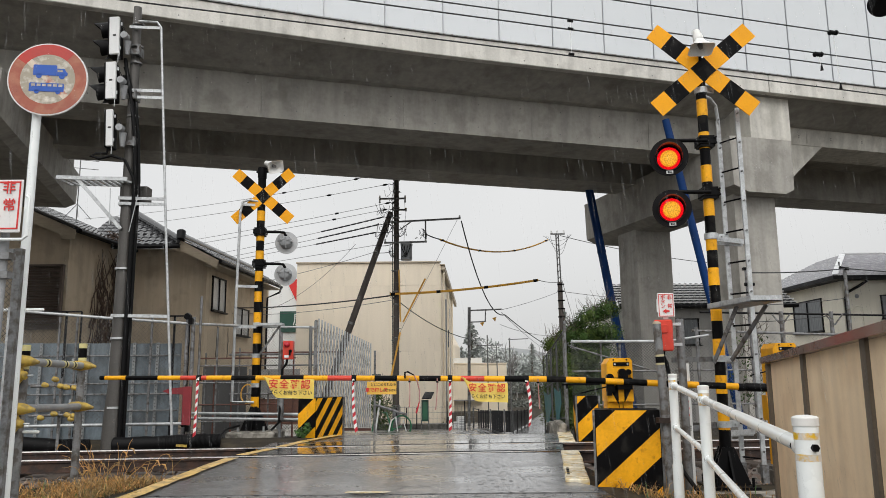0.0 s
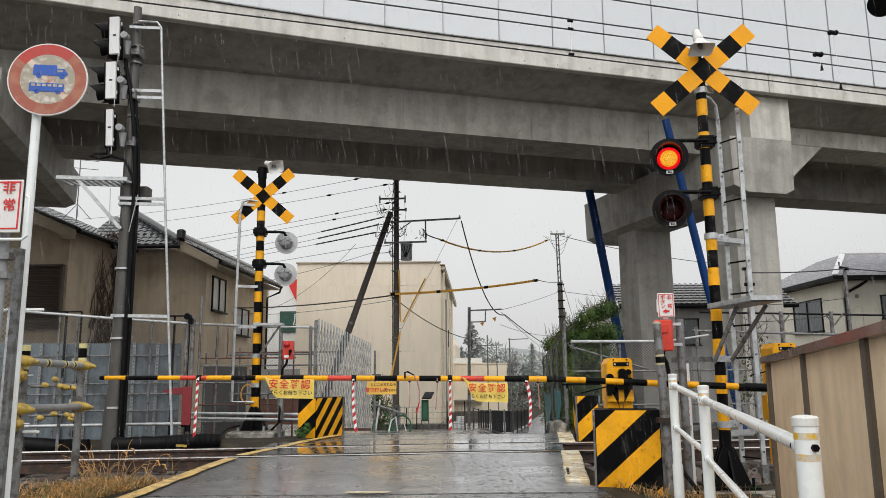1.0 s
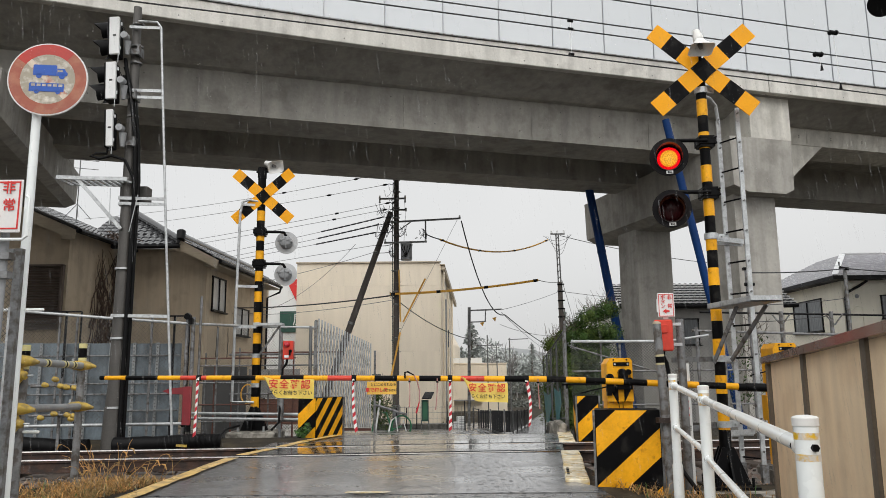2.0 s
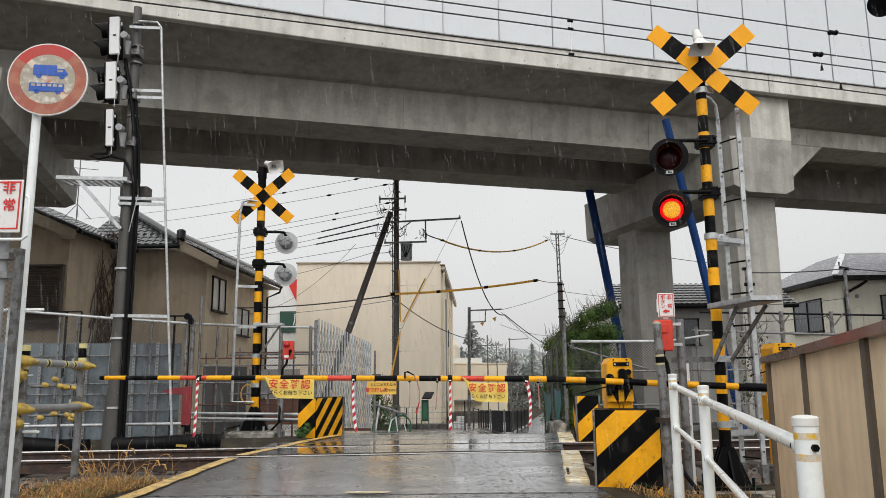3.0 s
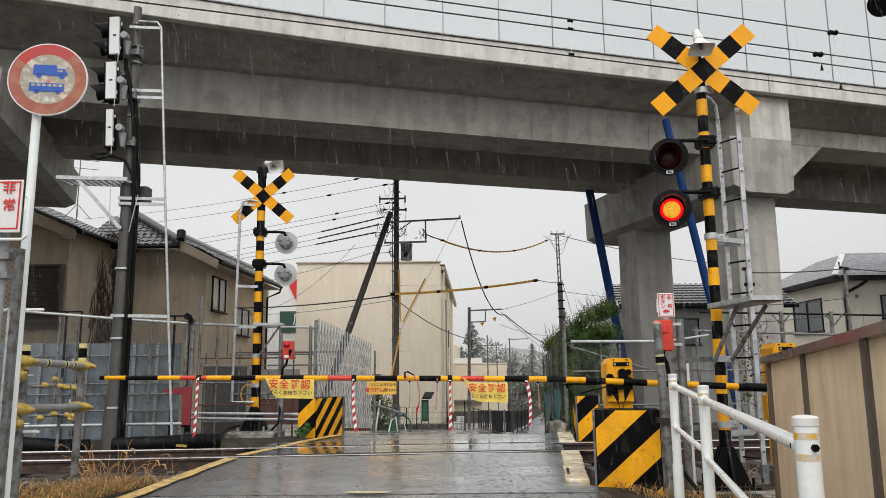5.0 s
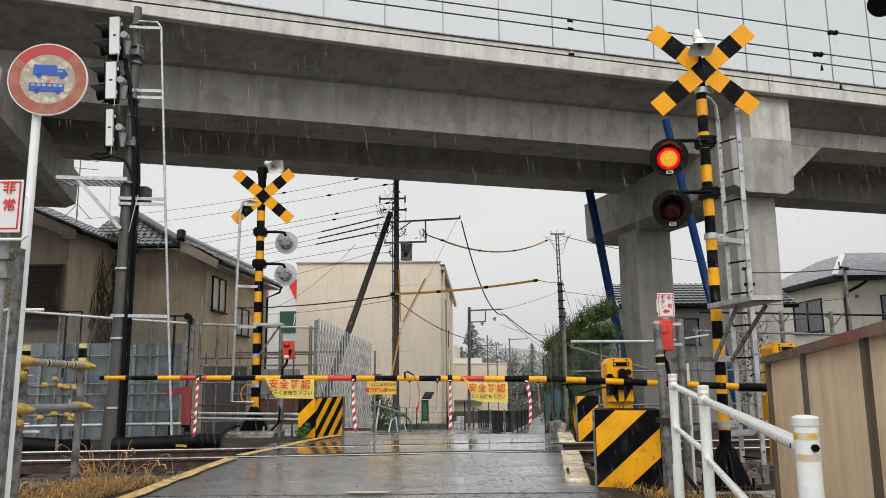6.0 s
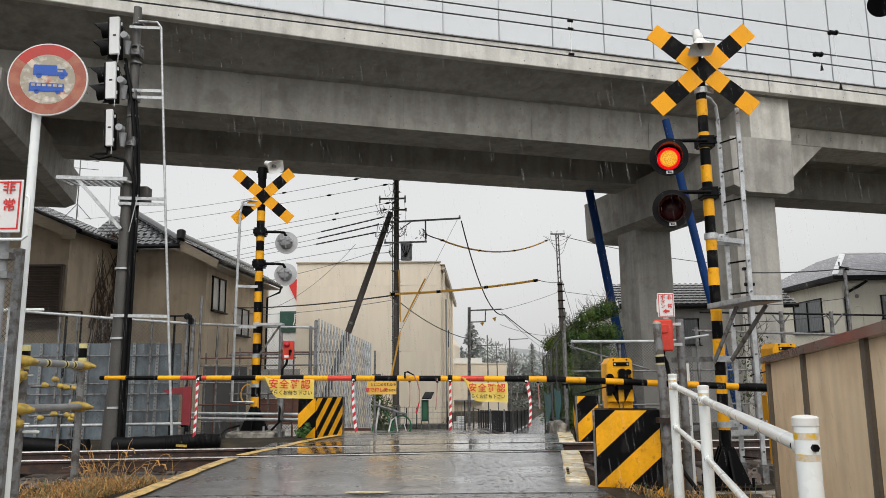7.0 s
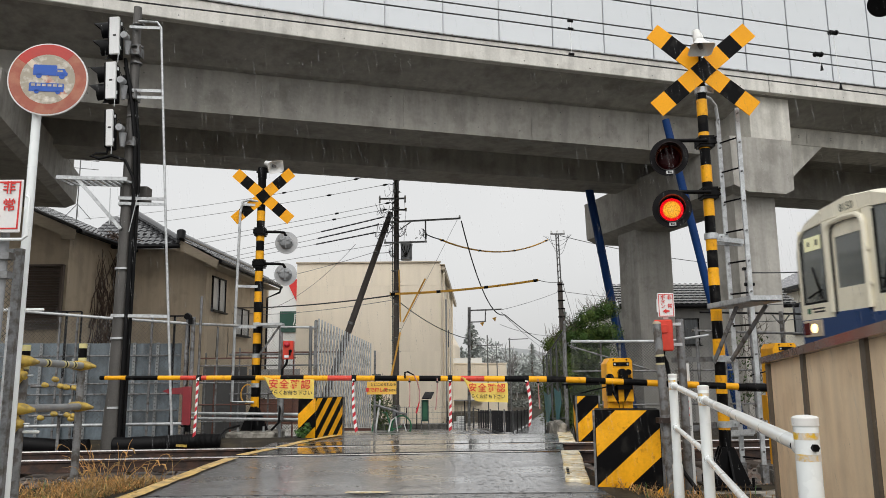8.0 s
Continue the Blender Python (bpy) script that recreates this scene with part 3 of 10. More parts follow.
def build_viaduct():
    top = thing("viaduct", VO, "grey concrete railway viaduct with stained girders and a pale parapet", "viaduct", "", "structure")
    bays = [(-91.0, -50.0), (-50.0, -30.35), (-30.35, -10.7), (-10.7, 8.95), (8.95, 28.6), (28.6, 90)]
    for k, (a, b) in enumerate(bays):
        lift = 0.0 if b < 10 else 0.55
        for nm, v0, v1 in (("girder", 0.12, 1.45), ("girder", 3.7, 5.1)):
            bm = B()
            near = v0 < 1
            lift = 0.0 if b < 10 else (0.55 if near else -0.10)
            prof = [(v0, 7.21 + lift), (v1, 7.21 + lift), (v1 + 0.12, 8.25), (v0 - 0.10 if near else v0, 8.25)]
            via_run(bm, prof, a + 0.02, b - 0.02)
            # right bay: pale tone on the lit near girder, darker on the shaded far one
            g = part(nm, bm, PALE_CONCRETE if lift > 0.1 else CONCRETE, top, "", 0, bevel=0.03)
            # haunches that deepen the girder towards its piers
            if lift <= 0:
                continue
            bm = B()
            for e, sg in ((a + 0.9, 1), (b - 0.9, -1)):
                pts = [via(e, v0 + 0.02, 7.23 + lift), via(e, v0 + 0.02, 6.12), via(e + sg * 0.42, v0 + 0.02, 6.12), via(e + sg * 2.32, v0 + 0.02, 7.23 + lift)]
                prism(bm, pts, VN * (v1 - v0 - 0.04))
            part("haunch", bm, PALE_CONCRETE, g, "", 0)
        bm = B()
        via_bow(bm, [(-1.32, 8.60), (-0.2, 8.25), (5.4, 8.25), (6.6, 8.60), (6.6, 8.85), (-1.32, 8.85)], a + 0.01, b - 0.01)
        # deck keeps the darker tone; beside pale girders this paints its shade
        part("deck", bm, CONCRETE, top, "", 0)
        # form joints on the web, seen as shallow ribs
        lift = 0.0 if b < 10 else 0.55
        bm = B()
        s = a + 2.6
        while s < b - 1.5:
            z0 = 7.26 + lift
            bar(bm, via(s, 0.075, z0), via(s, 0.04, 8.2), 0.012, 0.02)
            s += 3.55
        part("joint", bm, CONCRETE, top, "", 0)
        if -12 < a < 20:
            bm = B()
            s = a + 1.1
            while s < b - 1.0:
                for z in (7.42 + lift, 8.02):
                    c = via(s, 0.096 - 0.096 * (z - 7.21), z)
                    rod(bm, c, c + VN * 0.012, 0.015, n=8)
                s += 1.18
            part("form_hole", bm, GALV_DARK, top, "", 0)["kind"] = "stuff"
        # parapet
        bm = B()
        via_bow(bm, [(-1.54, 8.56), (-1.34, 8.56), (-1.34, 9.08), (-1.54, 9.08)], a + 0.012, b - 0.012)
        via_run(bm, [(6.6, 8.56), (6.8, 8.56), (6.8, 9.08), (6.6, 9.08)], a + 0.012, b - 0.012)
        p = part("parapet", bm, FASCIA, top, "pale streaked concrete parapet", 0, bevel=0.015)
        bm = B()
        via_bow(bm, [(-1.58, 9.083), (-1.30, 9.083), (-1.30, 9.13), (-1.58, 9.11)], a + 0.012, b - 0.012)
        part("coping", bm, GALV_DARK, p, "grey metal coping", 0)
        bm = B()
        rng = random.Random(k)
        s = a + 0.7
        while s < b - 0.3:
            if -14 < s < 24:
                c = via(s, -1.545 + bow(s), 8.66 + rng.choice((0, 0.28)))
                rod(bm, c, c + VN * 0.01, 0.016, n=8)
            s += 0.9
        if bm.verts:
            part("tie_hole", bm, GALV_DARK, p, "", 0)
        else:
            bm.free()
    # noise panels
    i = -12
    while i < 22:
        s = -0.36 + 1.455 * i
        bm = B()
        b0, b1 = -1.42 + bow(s), -1.42 + bow(s + 1.455)
        prism(bm, [via(s + 0.012, b0, 9.13), via(s + 1.443, b1, 9.13), via(s + 1.443, b1, 13.2), via(s + 0.012, b0, 13.2)], VN * 0.02)
        part("noise_panel", bm, PANEL_CLEAR, top, "translucent pale noise barrier panel", 0)
        bm = B()
        box(bm, via(s, -1.42 + bow(s), 11.15), (0.015, 0.04, 4.1), 16.2)
        part("mullion", bm, MULLION, top, "", 0)
        i += 1
    # piers
    for k, ds in enumerate((0.0, -19.65, -39.3, 19.65)):
        pier = thing("pier", via(8.9 + ds, 2.2, -1.2), "grey concrete portal pier with two square columns and a crossbeam", "pier", "viaduct piers", "structure")
        far = -1.75 if ds < 0 else 0.0
        low = 0.45 if ds < 0 else 0.0
        for v0, v1 in ((-0.7, 0.5), (4.5, 5.7)):
            bm = B()
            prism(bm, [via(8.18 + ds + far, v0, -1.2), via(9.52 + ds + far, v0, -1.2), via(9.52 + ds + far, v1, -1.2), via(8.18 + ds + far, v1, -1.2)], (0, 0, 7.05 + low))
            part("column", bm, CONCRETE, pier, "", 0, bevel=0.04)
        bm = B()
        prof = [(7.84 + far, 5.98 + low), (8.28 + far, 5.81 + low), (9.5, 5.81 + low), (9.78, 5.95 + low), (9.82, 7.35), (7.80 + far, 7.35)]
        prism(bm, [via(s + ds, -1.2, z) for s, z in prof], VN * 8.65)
        # darker tone than the bearing block, its shade put into the colour
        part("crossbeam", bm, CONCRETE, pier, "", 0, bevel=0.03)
        bm = B()
        for v0, v1 in ((-1.2, 0.05), (5.2, 6.5)) if ds >= 0 else ((0.3, 1.3), (5.2, 6.5)):
            prism(bm, [via(8.5 + ds, v0, 7.352), via(9.83 + ds, v0, 7.352), via(9.83 + ds, v1, 7.352), via(8.5 + ds, v1, 7.352)], (0, 0, 1.24))
        part("bearing_block", bm, PALE_CONCRETE if ds >= 0 else CONCRETE, pier, "", 0, bevel=0.02)


PANEL_CLEAR = glass_material("clear_noise_panel", (0.66, 0.70, 0.73), 0.2, 0.60)
build_ground()
build_roads()
build_track()
build_viaduct()
# ---- right-hand side: wall, railing, warning post, barrier ----
def build_panel_wall():
    w = thing("boundary_wall", (3.03, 7.1, -0.5), "tan panel wall with dark posts and a brown metal coping", "wall")
    f0, d = Vector((3.06, 7.1, 0)), Vector((-0.235, -0.972, 0))
    side = Vector((0.972, -0.235, 0))
    seams = [0.0, 1.44, 2.98, 4.5, 6.0, 7.5, 9.0]
    tops = lambda s: 1.055 + 0.030 * s
    for a, b in zip(seams, seams[1:]):
        bm = B()
        p0, p1 = f0 + d * (a + 0.045), f0 + d * (b - 0.045)
        pts = [Vector((p0.x, p0.y, -0.6)), Vector((p1.x, p1.y, -0.6)), Vector((p1.x, p1.y, tops(b))), Vector((p0.x, p0.y, tops(a)))]
        prism(bm, pts, side * 0.05)
        part("panel", bm, PLANK_WALL, w, "", 0, bevel=0.004)
    for a in seams:
        bm = B()
        p = f0 + d * a - side * (0.0 if a else 0.01)
        z1 = tops(a)
        pts = [p - d * 0.05 - side * 0.022, p + d * 0.05 - side * 0.022, p + d * 0.05 + side * 0.10, p - d * 0.05 + side * 0.10]
        prism(bm, [(q.x, q.y, -0.6) for q in pts], (0, 0, z1 + 0.6))
        part("post", bm, WALL_POST, w, "", 0, bevel=0.008)
    lengths = [0.0, 0.95, 1.75, 2.62, 3.5, 4.4, 5.3, 6.2, 7.1, 8.0, 9.0]
    for a, b in zip(lengths, lengths[1:]):
        bm = B()
        p0, p1 = f0 + d * (a - (0.12 if a == 0 else -0.003)), f0 + d * (b - 0.003)
        prof = [(-0.065, 0.0), (-0.065, 0.058), (0.16, 0.07), (0.16, 0.0)]
        lo = [p0 + side * u + Vector((0, 0, tops(a) + z)) for u, z in prof]
        hi = [p1 + side * u + Vector((0, 0, tops(b) + z)) for u, z in prof]
        v0, v1 = [bm.verts.new(q) for q in lo], [bm.verts.new(q) for q in hi]
        for k in range(4):
            bm.faces.new((v0[k], v0[(k + 1) % 4], v1[(k + 1) % 4], v1[k]))
        bm.faces.new(v0[::-1])
        bm.faces.new(v1)
        part("coping", bm, CAP_METAL, w, "", 0, bevel=0.004)


def build_railing():
    posts = [((1.155, 2.45), 0.832), ((1.82, 5.34), 0.885), ((2.02, 6.70), 0.965)]
    r = thing("guard_railing", (1.82, 5.34, -0.3), "white painted steel pipe railing with yellow reflective bands", "railing")
    for (x, y), z in posts:
        p = piece("post", WHITE_PAINT, r, lambda bm: (rod(bm, (x, y, ground_z(x, y) - 0.1), (x, y, z - 0.03), 0.038, n=24)))
        piece("cap", WHITE_PLASTIC, p, lambda bm: (rod(bm, (x, y, z - 0.03), (x, y, z - 0.006), 0.0405, n=24), dome(bm, (x, y, z - 0.006), (0, 0, 1), 0.0405, 0.010, n=24)))
        for zb in (z - 0.062, z - 0.128):
            piece("reflective_band", REFLECT_BAND, p, lambda bm: rod(bm, (x, y, zb - 0.011), (x, y, zb + 0.011), 0.0386, n=24), "worn yellow reflective band")
        if y > 6:
            piece("sleeve", WHITE_PAINT, p, lambda bm: rod(bm, (x, y, ground_z(x, y) - 0.1), (x, y, 0.19), 0.0445, n=24))
    ends = posts
    for ((x0, y0), z0), ((x1, y1), z1) in zip(ends, ends[1:]):
        for dz, dim in ((-0.10, 0.0255), (-0.50, 0.021)):
            zz = dz if dz > -0.3 else dz + (0.04 if y1 > 6 else 0)
            d = Vector((x1 - x0, y1 - y0, 0)).normalized()
            a, b = Vector((x0, y0, z0 + zz)) + d * 0.05, Vector((x1, y1, z1 + zz)) - d * 0.05
            rail = piece("rail", WHITE_PAINT, r, lambda bm: rod(bm, a, b, dim, n=18))
            piece("sleeve", WHITE_PAINT, rail, lambda bm: (rod(bm, b - d * 0.03, b + d * 0.02, dim + 0.008, n=18), rod(bm, a - d * 0.02, a + d * 0.03, dim + 0.008, n=18)))
            piece("bolt", BLACK_IRON, rail, lambda bm: (dome(bm, b - d * 0.015 + Vector((-dim * 0.9, 0, 0.0)), (-1, -0.3, 0), 0.014, 0.012, n=6, k=2), dome(bm, a + d * 0.035 + Vector((-dim * 0.95, 0, 0.0)), (-1, -0.3, 0), 0.014, 0.012, n=6, k=2)))
    for (x, y), z in posts[:1]:
        piece("post_bolt", BLACK_IRON, r, lambda bm: rod(bm, (x + 0.004, y - 0.034, z - 0.096), (x + 0.005, y - 0.048, z - 0.096), 0.0125, n=6))


REFLECT_BAND = material("worn_reflective_tape", (0.72, 0.44, 0.02), 0.4, var=0.12, scale=20, fine=60, bump=0.1, second=(0.62, 0.58, 0.52), amount=0.62)


def lattice_stripe_pole(parent, x, y, z0, z1, r, first, pitch, name="pole"):
    """A round post in bands of yellow and black."""
    pole = piece(name, BLACK, parent, lambda bm: rod(bm, (x, y, z0), (x, y, z1), r, n=24))
    z = first
    while z + 0.1 < z1:
        piece("yellow_band", YELLOW, pole, lambda bm: rod(bm, (x, y, z - pitch * 0.25), (x, y, z + pitch * 0.25), r + 0.003, n=24), "yellow band")
        z += pitch
    return pole


def crossbuck(parent, c, size, yaw=0.0, ang=36.4):
    m = Matrix.Translation(c) @ pose(0, 0, 0, 0, 0, yaw)
    for k, a in enumerate((ang, -ang)):
        bm = B()
        q = m @ pose(0, -0.012 * k - 0.004, 0, 0, a, 0)
        for i in range(7):
            x0 = (i - 3.5) * size
            if i == 0:
                ends = []
                for j in range(8):
                    u = (j - 3.5) * size
                    ends.append([bm.verts.new(q @ Vector((u, dy, dz))) for dy, dz in ((0, -size / 2), (0, size / 2), (0.010, size / 2), (0.010, -size / 2))])
                bm.faces.new(ends[0])
                bm.faces.new(ends[7][::-1])
            for j in range(4):
                bm.faces.new((ends[i][j], ends[i][(j + 1) % 4], ends[i + 1][(j + 1) % 4], ends[i + 1][j])).material_index = i % 2
        part("cross_board", bm, [YELLOW_BOARD, BLACK], parent, "yellow and black diagonal board", 0)


def loft(bm, rings, caps=True):
    """Skin between rings of equally many points."""
    vs = [[bm.verts.new(p) for p in r] for r in rings]
    n = len(vs[0])
    for r0, r1 in zip(vs, vs[1:]):
        for k in range(n):
            bm.faces.new((r0[k], r0[(k + 1) % n], r1[(k + 1) % n], r1[k]))
    if caps:
        bm.faces.new(vs[0][::-1])
        bm.faces.new(vs[-1])


def rounded_square(t, r, square):
    """A point on a ring that goes from round (0) to square (1)."""
    c, s_ = math.cos(t), math.sin(t)
    k = 1.0 + square * (1.0 / max(abs(c), abs(s_)) - 1.0)
    return c * r * k, s_ * r * k


def horn(parent, c, axis, length, r, wide=1.35, name="horn"):
    """A reflex loudspeaker: a round driver that flares into a wide square mouth."""
    axis, c = Vector(axis).normalized(), Vector(c)
    a = Vector((1, 0, 0)) - axis * axis.x
    a.normalize()
    b = axis.cross(a)

    def ring(d, rr, sq, w):
        pts = []
        for k in range(24):
            u, v = rounded_square(6.28318 * (k + 0.5) / 24, rr, sq)
            pts.append(c + axis * (length * d) + a * (u * w) + b * v)
        return pts
    h = piece(name, WHITE_PLASTIC, parent, lambda bm: loft(bm, [ring(0, r * 0.30, 0, 1), ring(0.03, r * 0.42, 0, 1), ring(0.26, r * 0.44, 0, 1), ring(0.28, r * 0.54, 0, 1), ring(0.50, r * 0.56, 0.1, 1), ring(0.53, r * 0.48, 0.3, 1.05), ring(0.78, r * 0.68, 0.7, 1.2), ring(0.95, r * 0.92, 0.95, wide), ring(1.0, r, 0.97, wide), ring(0.985, r * 0.93, 0.95, wide), ring(0.72, r * 0.4, 0.6, 1.1)]), "white loudspeaker horn")
    piece("horn_core", GALV_DARK, h, lambda bm: sweep(bm, [c + axis * (length * 0.70), c + axis * (length * 0.92)], [r * 0.30, r * 0.22], 14), "grey inner cone of the horn")
    return h


LIT = bpy.data.materials.new("lit_red_lamp")
UNLIT = material("dark_red_lens", (0.03, 0.003, 0.004), 0.3, var=0.2, scale=12, fine=90, bump=0.12, spec=0.18)


def make_lit():
    LIT.use_nodes = True
    n, l = LIT.node_tree.nodes, LIT.node_tree.links
    n.clear()
    out, em, ge = n.new("ShaderNodeOutputMaterial"), n.new("ShaderNodeEmission"), n.new("ShaderNodeTexCoord")
    ln, rp = n.new("ShaderNodeVectorMath"), n.new("ShaderNodeValToRGB")
    vo, sp = n.new("ShaderNodeTexVoronoi"), n.new("ShaderNodeMapRange")
    flat = n.new("ShaderNodeVectorMath")
    flat.operation, flat.inputs[1].default_value = "MULTIPLY", (1, 0, 1)
    l.new(ge.outputs["Object"], flat.inputs[0])
    ln.operation = "LENGTH"
    l.new(flat.outputs[0], ln.inputs[0])
    dv = n.new("ShaderNodeMath")
    dv.operation, dv.inputs[1].default_value = "MULTIPLY", 1 / 0.140
    l.new(ln.outputs["Value"], dv.inputs[0])
    l.new(dv.outputs[0], rp.inputs[0])
    e = rp.color_ramp.elements
    e[0].position, e[0].color = 0.0, (1.0, 0.52, 0.06, 1)
    e[1].position, e[1].color = 1.0, (1.0, 0.003, 0.010, 1)
    k = e.new(0.64)
    k.color = (1.0, 0.42, 0.03, 1)
    k = e.new(0.74)
    k.color = (1.0, 0.008, 0.014, 1)
    vo.inputs["Scale"].default_value = 75.0
    l.new(ge.outputs["Object"], vo.inputs["Vector"])
    for q, v in zip((1, 2, 3, 4), (0.1, 0.7, 1.35, 0.75)):
        sp.inputs[q].default_value = v
    l.new(vo.outputs["Distance"], sp.inputs[0])
    l.new(rp.outputs[0], em.inputs[0])
    l.new(sp.outputs[0], em.inputs[1])
    l.new(em.outputs[0], out.inputs[0])


make_lit()
ROTORS = []


def flash_lamp(parent, c, pole_x, pole_z, yaw):
    """A round flashing lamp: dark target disc, hood, and an inner disc that turns its bright or its dark face outwards."""
    m = Matrix.Translation(c) @ pose(0, 0, 0, 7, 0, yaw)
    body = piece("lamp_target", LAMP_BLACK, parent, lambda bm: ring_disc(bm, m, 0.218, 0.147, 0.0, 0.02), "round black target disc", 30)
    piece("lamp_case", HOOD_BLACK, body, lambda bm: cup(bm, m, 0.149, 0.155, 0.0, 0.24), "black lamp housing")
    piece("hood", HOOD_BLACK, body, lambda bm: visor(bm, m, 0.150, 0.15))
    plate = piece("maker_plate", SIGN_WHITE, body, lambda bm: box(bm, m @ Vector((0, -0.004, -0.178)), (0.075, 0.006, 0.036), yaw))
    piece("plate_mark", INK_BLACK, plate, lambda bm: (box(bm, m @ Vector((-0.014, -0.0085, -0.178)), (0.022, 0.003, 0.024), yaw), box(bm, m @ Vector((0.013, -0.0085, -0.180)), (0.028, 0.003, 0.014), yaw)))
    bm = B()
    n = 40
    for yy, mi in ((-0.006, 0), (0.006, 1)):
        ring_i = [[bm.verts.new((0.132 * q * math.cos(6.28318 * k / n), yy - (0.030 * (1 - q * q) if mi == 0 else -0.030 * (1 - q * q)), 0.132 * q * math.sin(6.28318 * k / n))) for k in range(n)] for q in (1.0, 0.8, 0.5, 0.2)]
        for r0, r1 in zip(ring_i, ring_i[1:]):
            for k in range(n):
                bm.faces.new((r0[k], r0[(k + 1) % n], r1[(k + 1) % n], r1[k])).material_index = mi
        bm.faces.new(ring_i[-1]).material_index = mi
        if mi == 0:
            first = ring_i[0]
        else:
            for k in range(n):
                bm.faces.new((first[k], first[(k + 1) % n], ring_i[0][(k + 1) % n], ring_i[0][k])).material_index = 1
    bmesh.ops.recalc_face_normals(bm, faces=bm.faces)
    me = bpy.data.meshes.new("lens_disc")
    bm.to_mesh(me)
    bm.free()
    me.materials.append(LIT)
    me.materials.append(UNLIT)
    me.shade_smooth()
    rot = new("lens_disc", me)
    rot.parent = parent
    rot["label"] = "round red signal lens"
    home = Matrix.Translation(-Vector(parent.location)) @ m @ pose(0, 0.095, -0.006)
    rot.matrix_basis = home
    ROTORS.append((rot, home))
    a = m @ Vector((0.05, 0.10, 0.10))
    b = Vector((pole_x, c[1] + 0.05, pole_z))
    piece("lamp_arm", BLACK_IRON, body, lambda bm: sweep(bm, [m @ Vector((0, 0.19, 0.0)), m @ Vector((0, 0.23, 0.05)), Vector((a.x, b.y, b.z)), b], 0.024, 10))
    return body


def ring_disc(bm, m, r1, r0, y0, y1, n=48):
    rows = [[bm.verts.new(m @ Vector((r * math.cos(6.28318 * k / n), y, r * math.sin(6.28318 * k / n)))) for k in range(n)] for r, y in ((r0, y0), (r1, y0), (r1, y1), (r0, y1))]
    for i in range(4):
        for k in range(n):
            bm.faces.new((rows[i][k], rows[i][(k + 1) % n], rows[(i + 1) % 4][(k + 1) % n], rows[(i + 1) % 4][k]))


def cup(bm, m, r0, r1, y0, y1, n=36):
    rows = [[bm.verts.new(m @ Vector((r * math.cos(6.28318 * k / n), y, r * math.sin(6.28318 * k / n)))) for k in range(n)] for r, y in ((r0, y0), (r1, y0), (r1, y1), (r1 * 0.5, y1 + 0.05), (0.01, y1 + 0.06), (0.01, y1 - 0.005), (r0, y1 - 0.005))]
    for i in range(len(rows)):
        j = (i + 1) % len(rows)
        for k in range(n):
            bm.faces.new((rows[i][k], rows[i][(k + 1) % n], rows[j][(k + 1) % n], rows[j][k]))


def visor(bm, m, r, reach, n=36):
    """The hood round the lens, long above and short below."""
    rows = []
    for rr in (r, r + 0.006):
        a_, b_ = [], []
        for k in range(n):
            t = 6.28318 * k / n
            out = 0.018 + (reach - 0.018) * max(0.0, 0.5 + 0.5 * math.sin(t)) ** 1.3
            a_.append(bm.verts.new(m @ Vector((rr * math.cos(t), 0.004, rr * math.sin(t)))))
            b_.append(bm.verts.new(m @ Vector((rr * math.cos(t), -out, rr * math.sin(t)))))
        rows += [a_, b_]
    for i, j in ((0, 1), (2, 3), (1, 3), (0, 2)):
        for k in range(n):
            bm.faces.new((rows[i][k], rows[i][(k + 1) % n], rows[j][(k + 1) % n], rows[j][k]))


HOOD_BLACK = material("lamp_hood_black", (0.030, 0.022, 0.022), 0.30, spec=0.4, var=0.15, scale=6, fine=50, bump=0.05)
LAMP_BLACK = material("lamp_target_black", (0.013, 0.012, 0.013), 0.6, spec=0.08, var=0.2, scale=6, fine=50, bump=0.06)


def clamp_block(bm, x, y, z, w=0.2, h=0.13):
    box(bm, (x, y, z), (w, w * 0.9, h * 0.55))
    for dz in (-h * 0.42, h * 0.42):
        box(bm, (x, y, z + dz), (w * 0.86, w * 0.8, h * 0.2))
    for sx in (-1, 1):
        for dz in (-0.035, 0.035):
            rod(bm, (x + sx * w * 0.44, y - w * 0.62, z + dz), (x + sx * w * 0.44, y + w * 0.5, z + dz), 0.011, n=6)


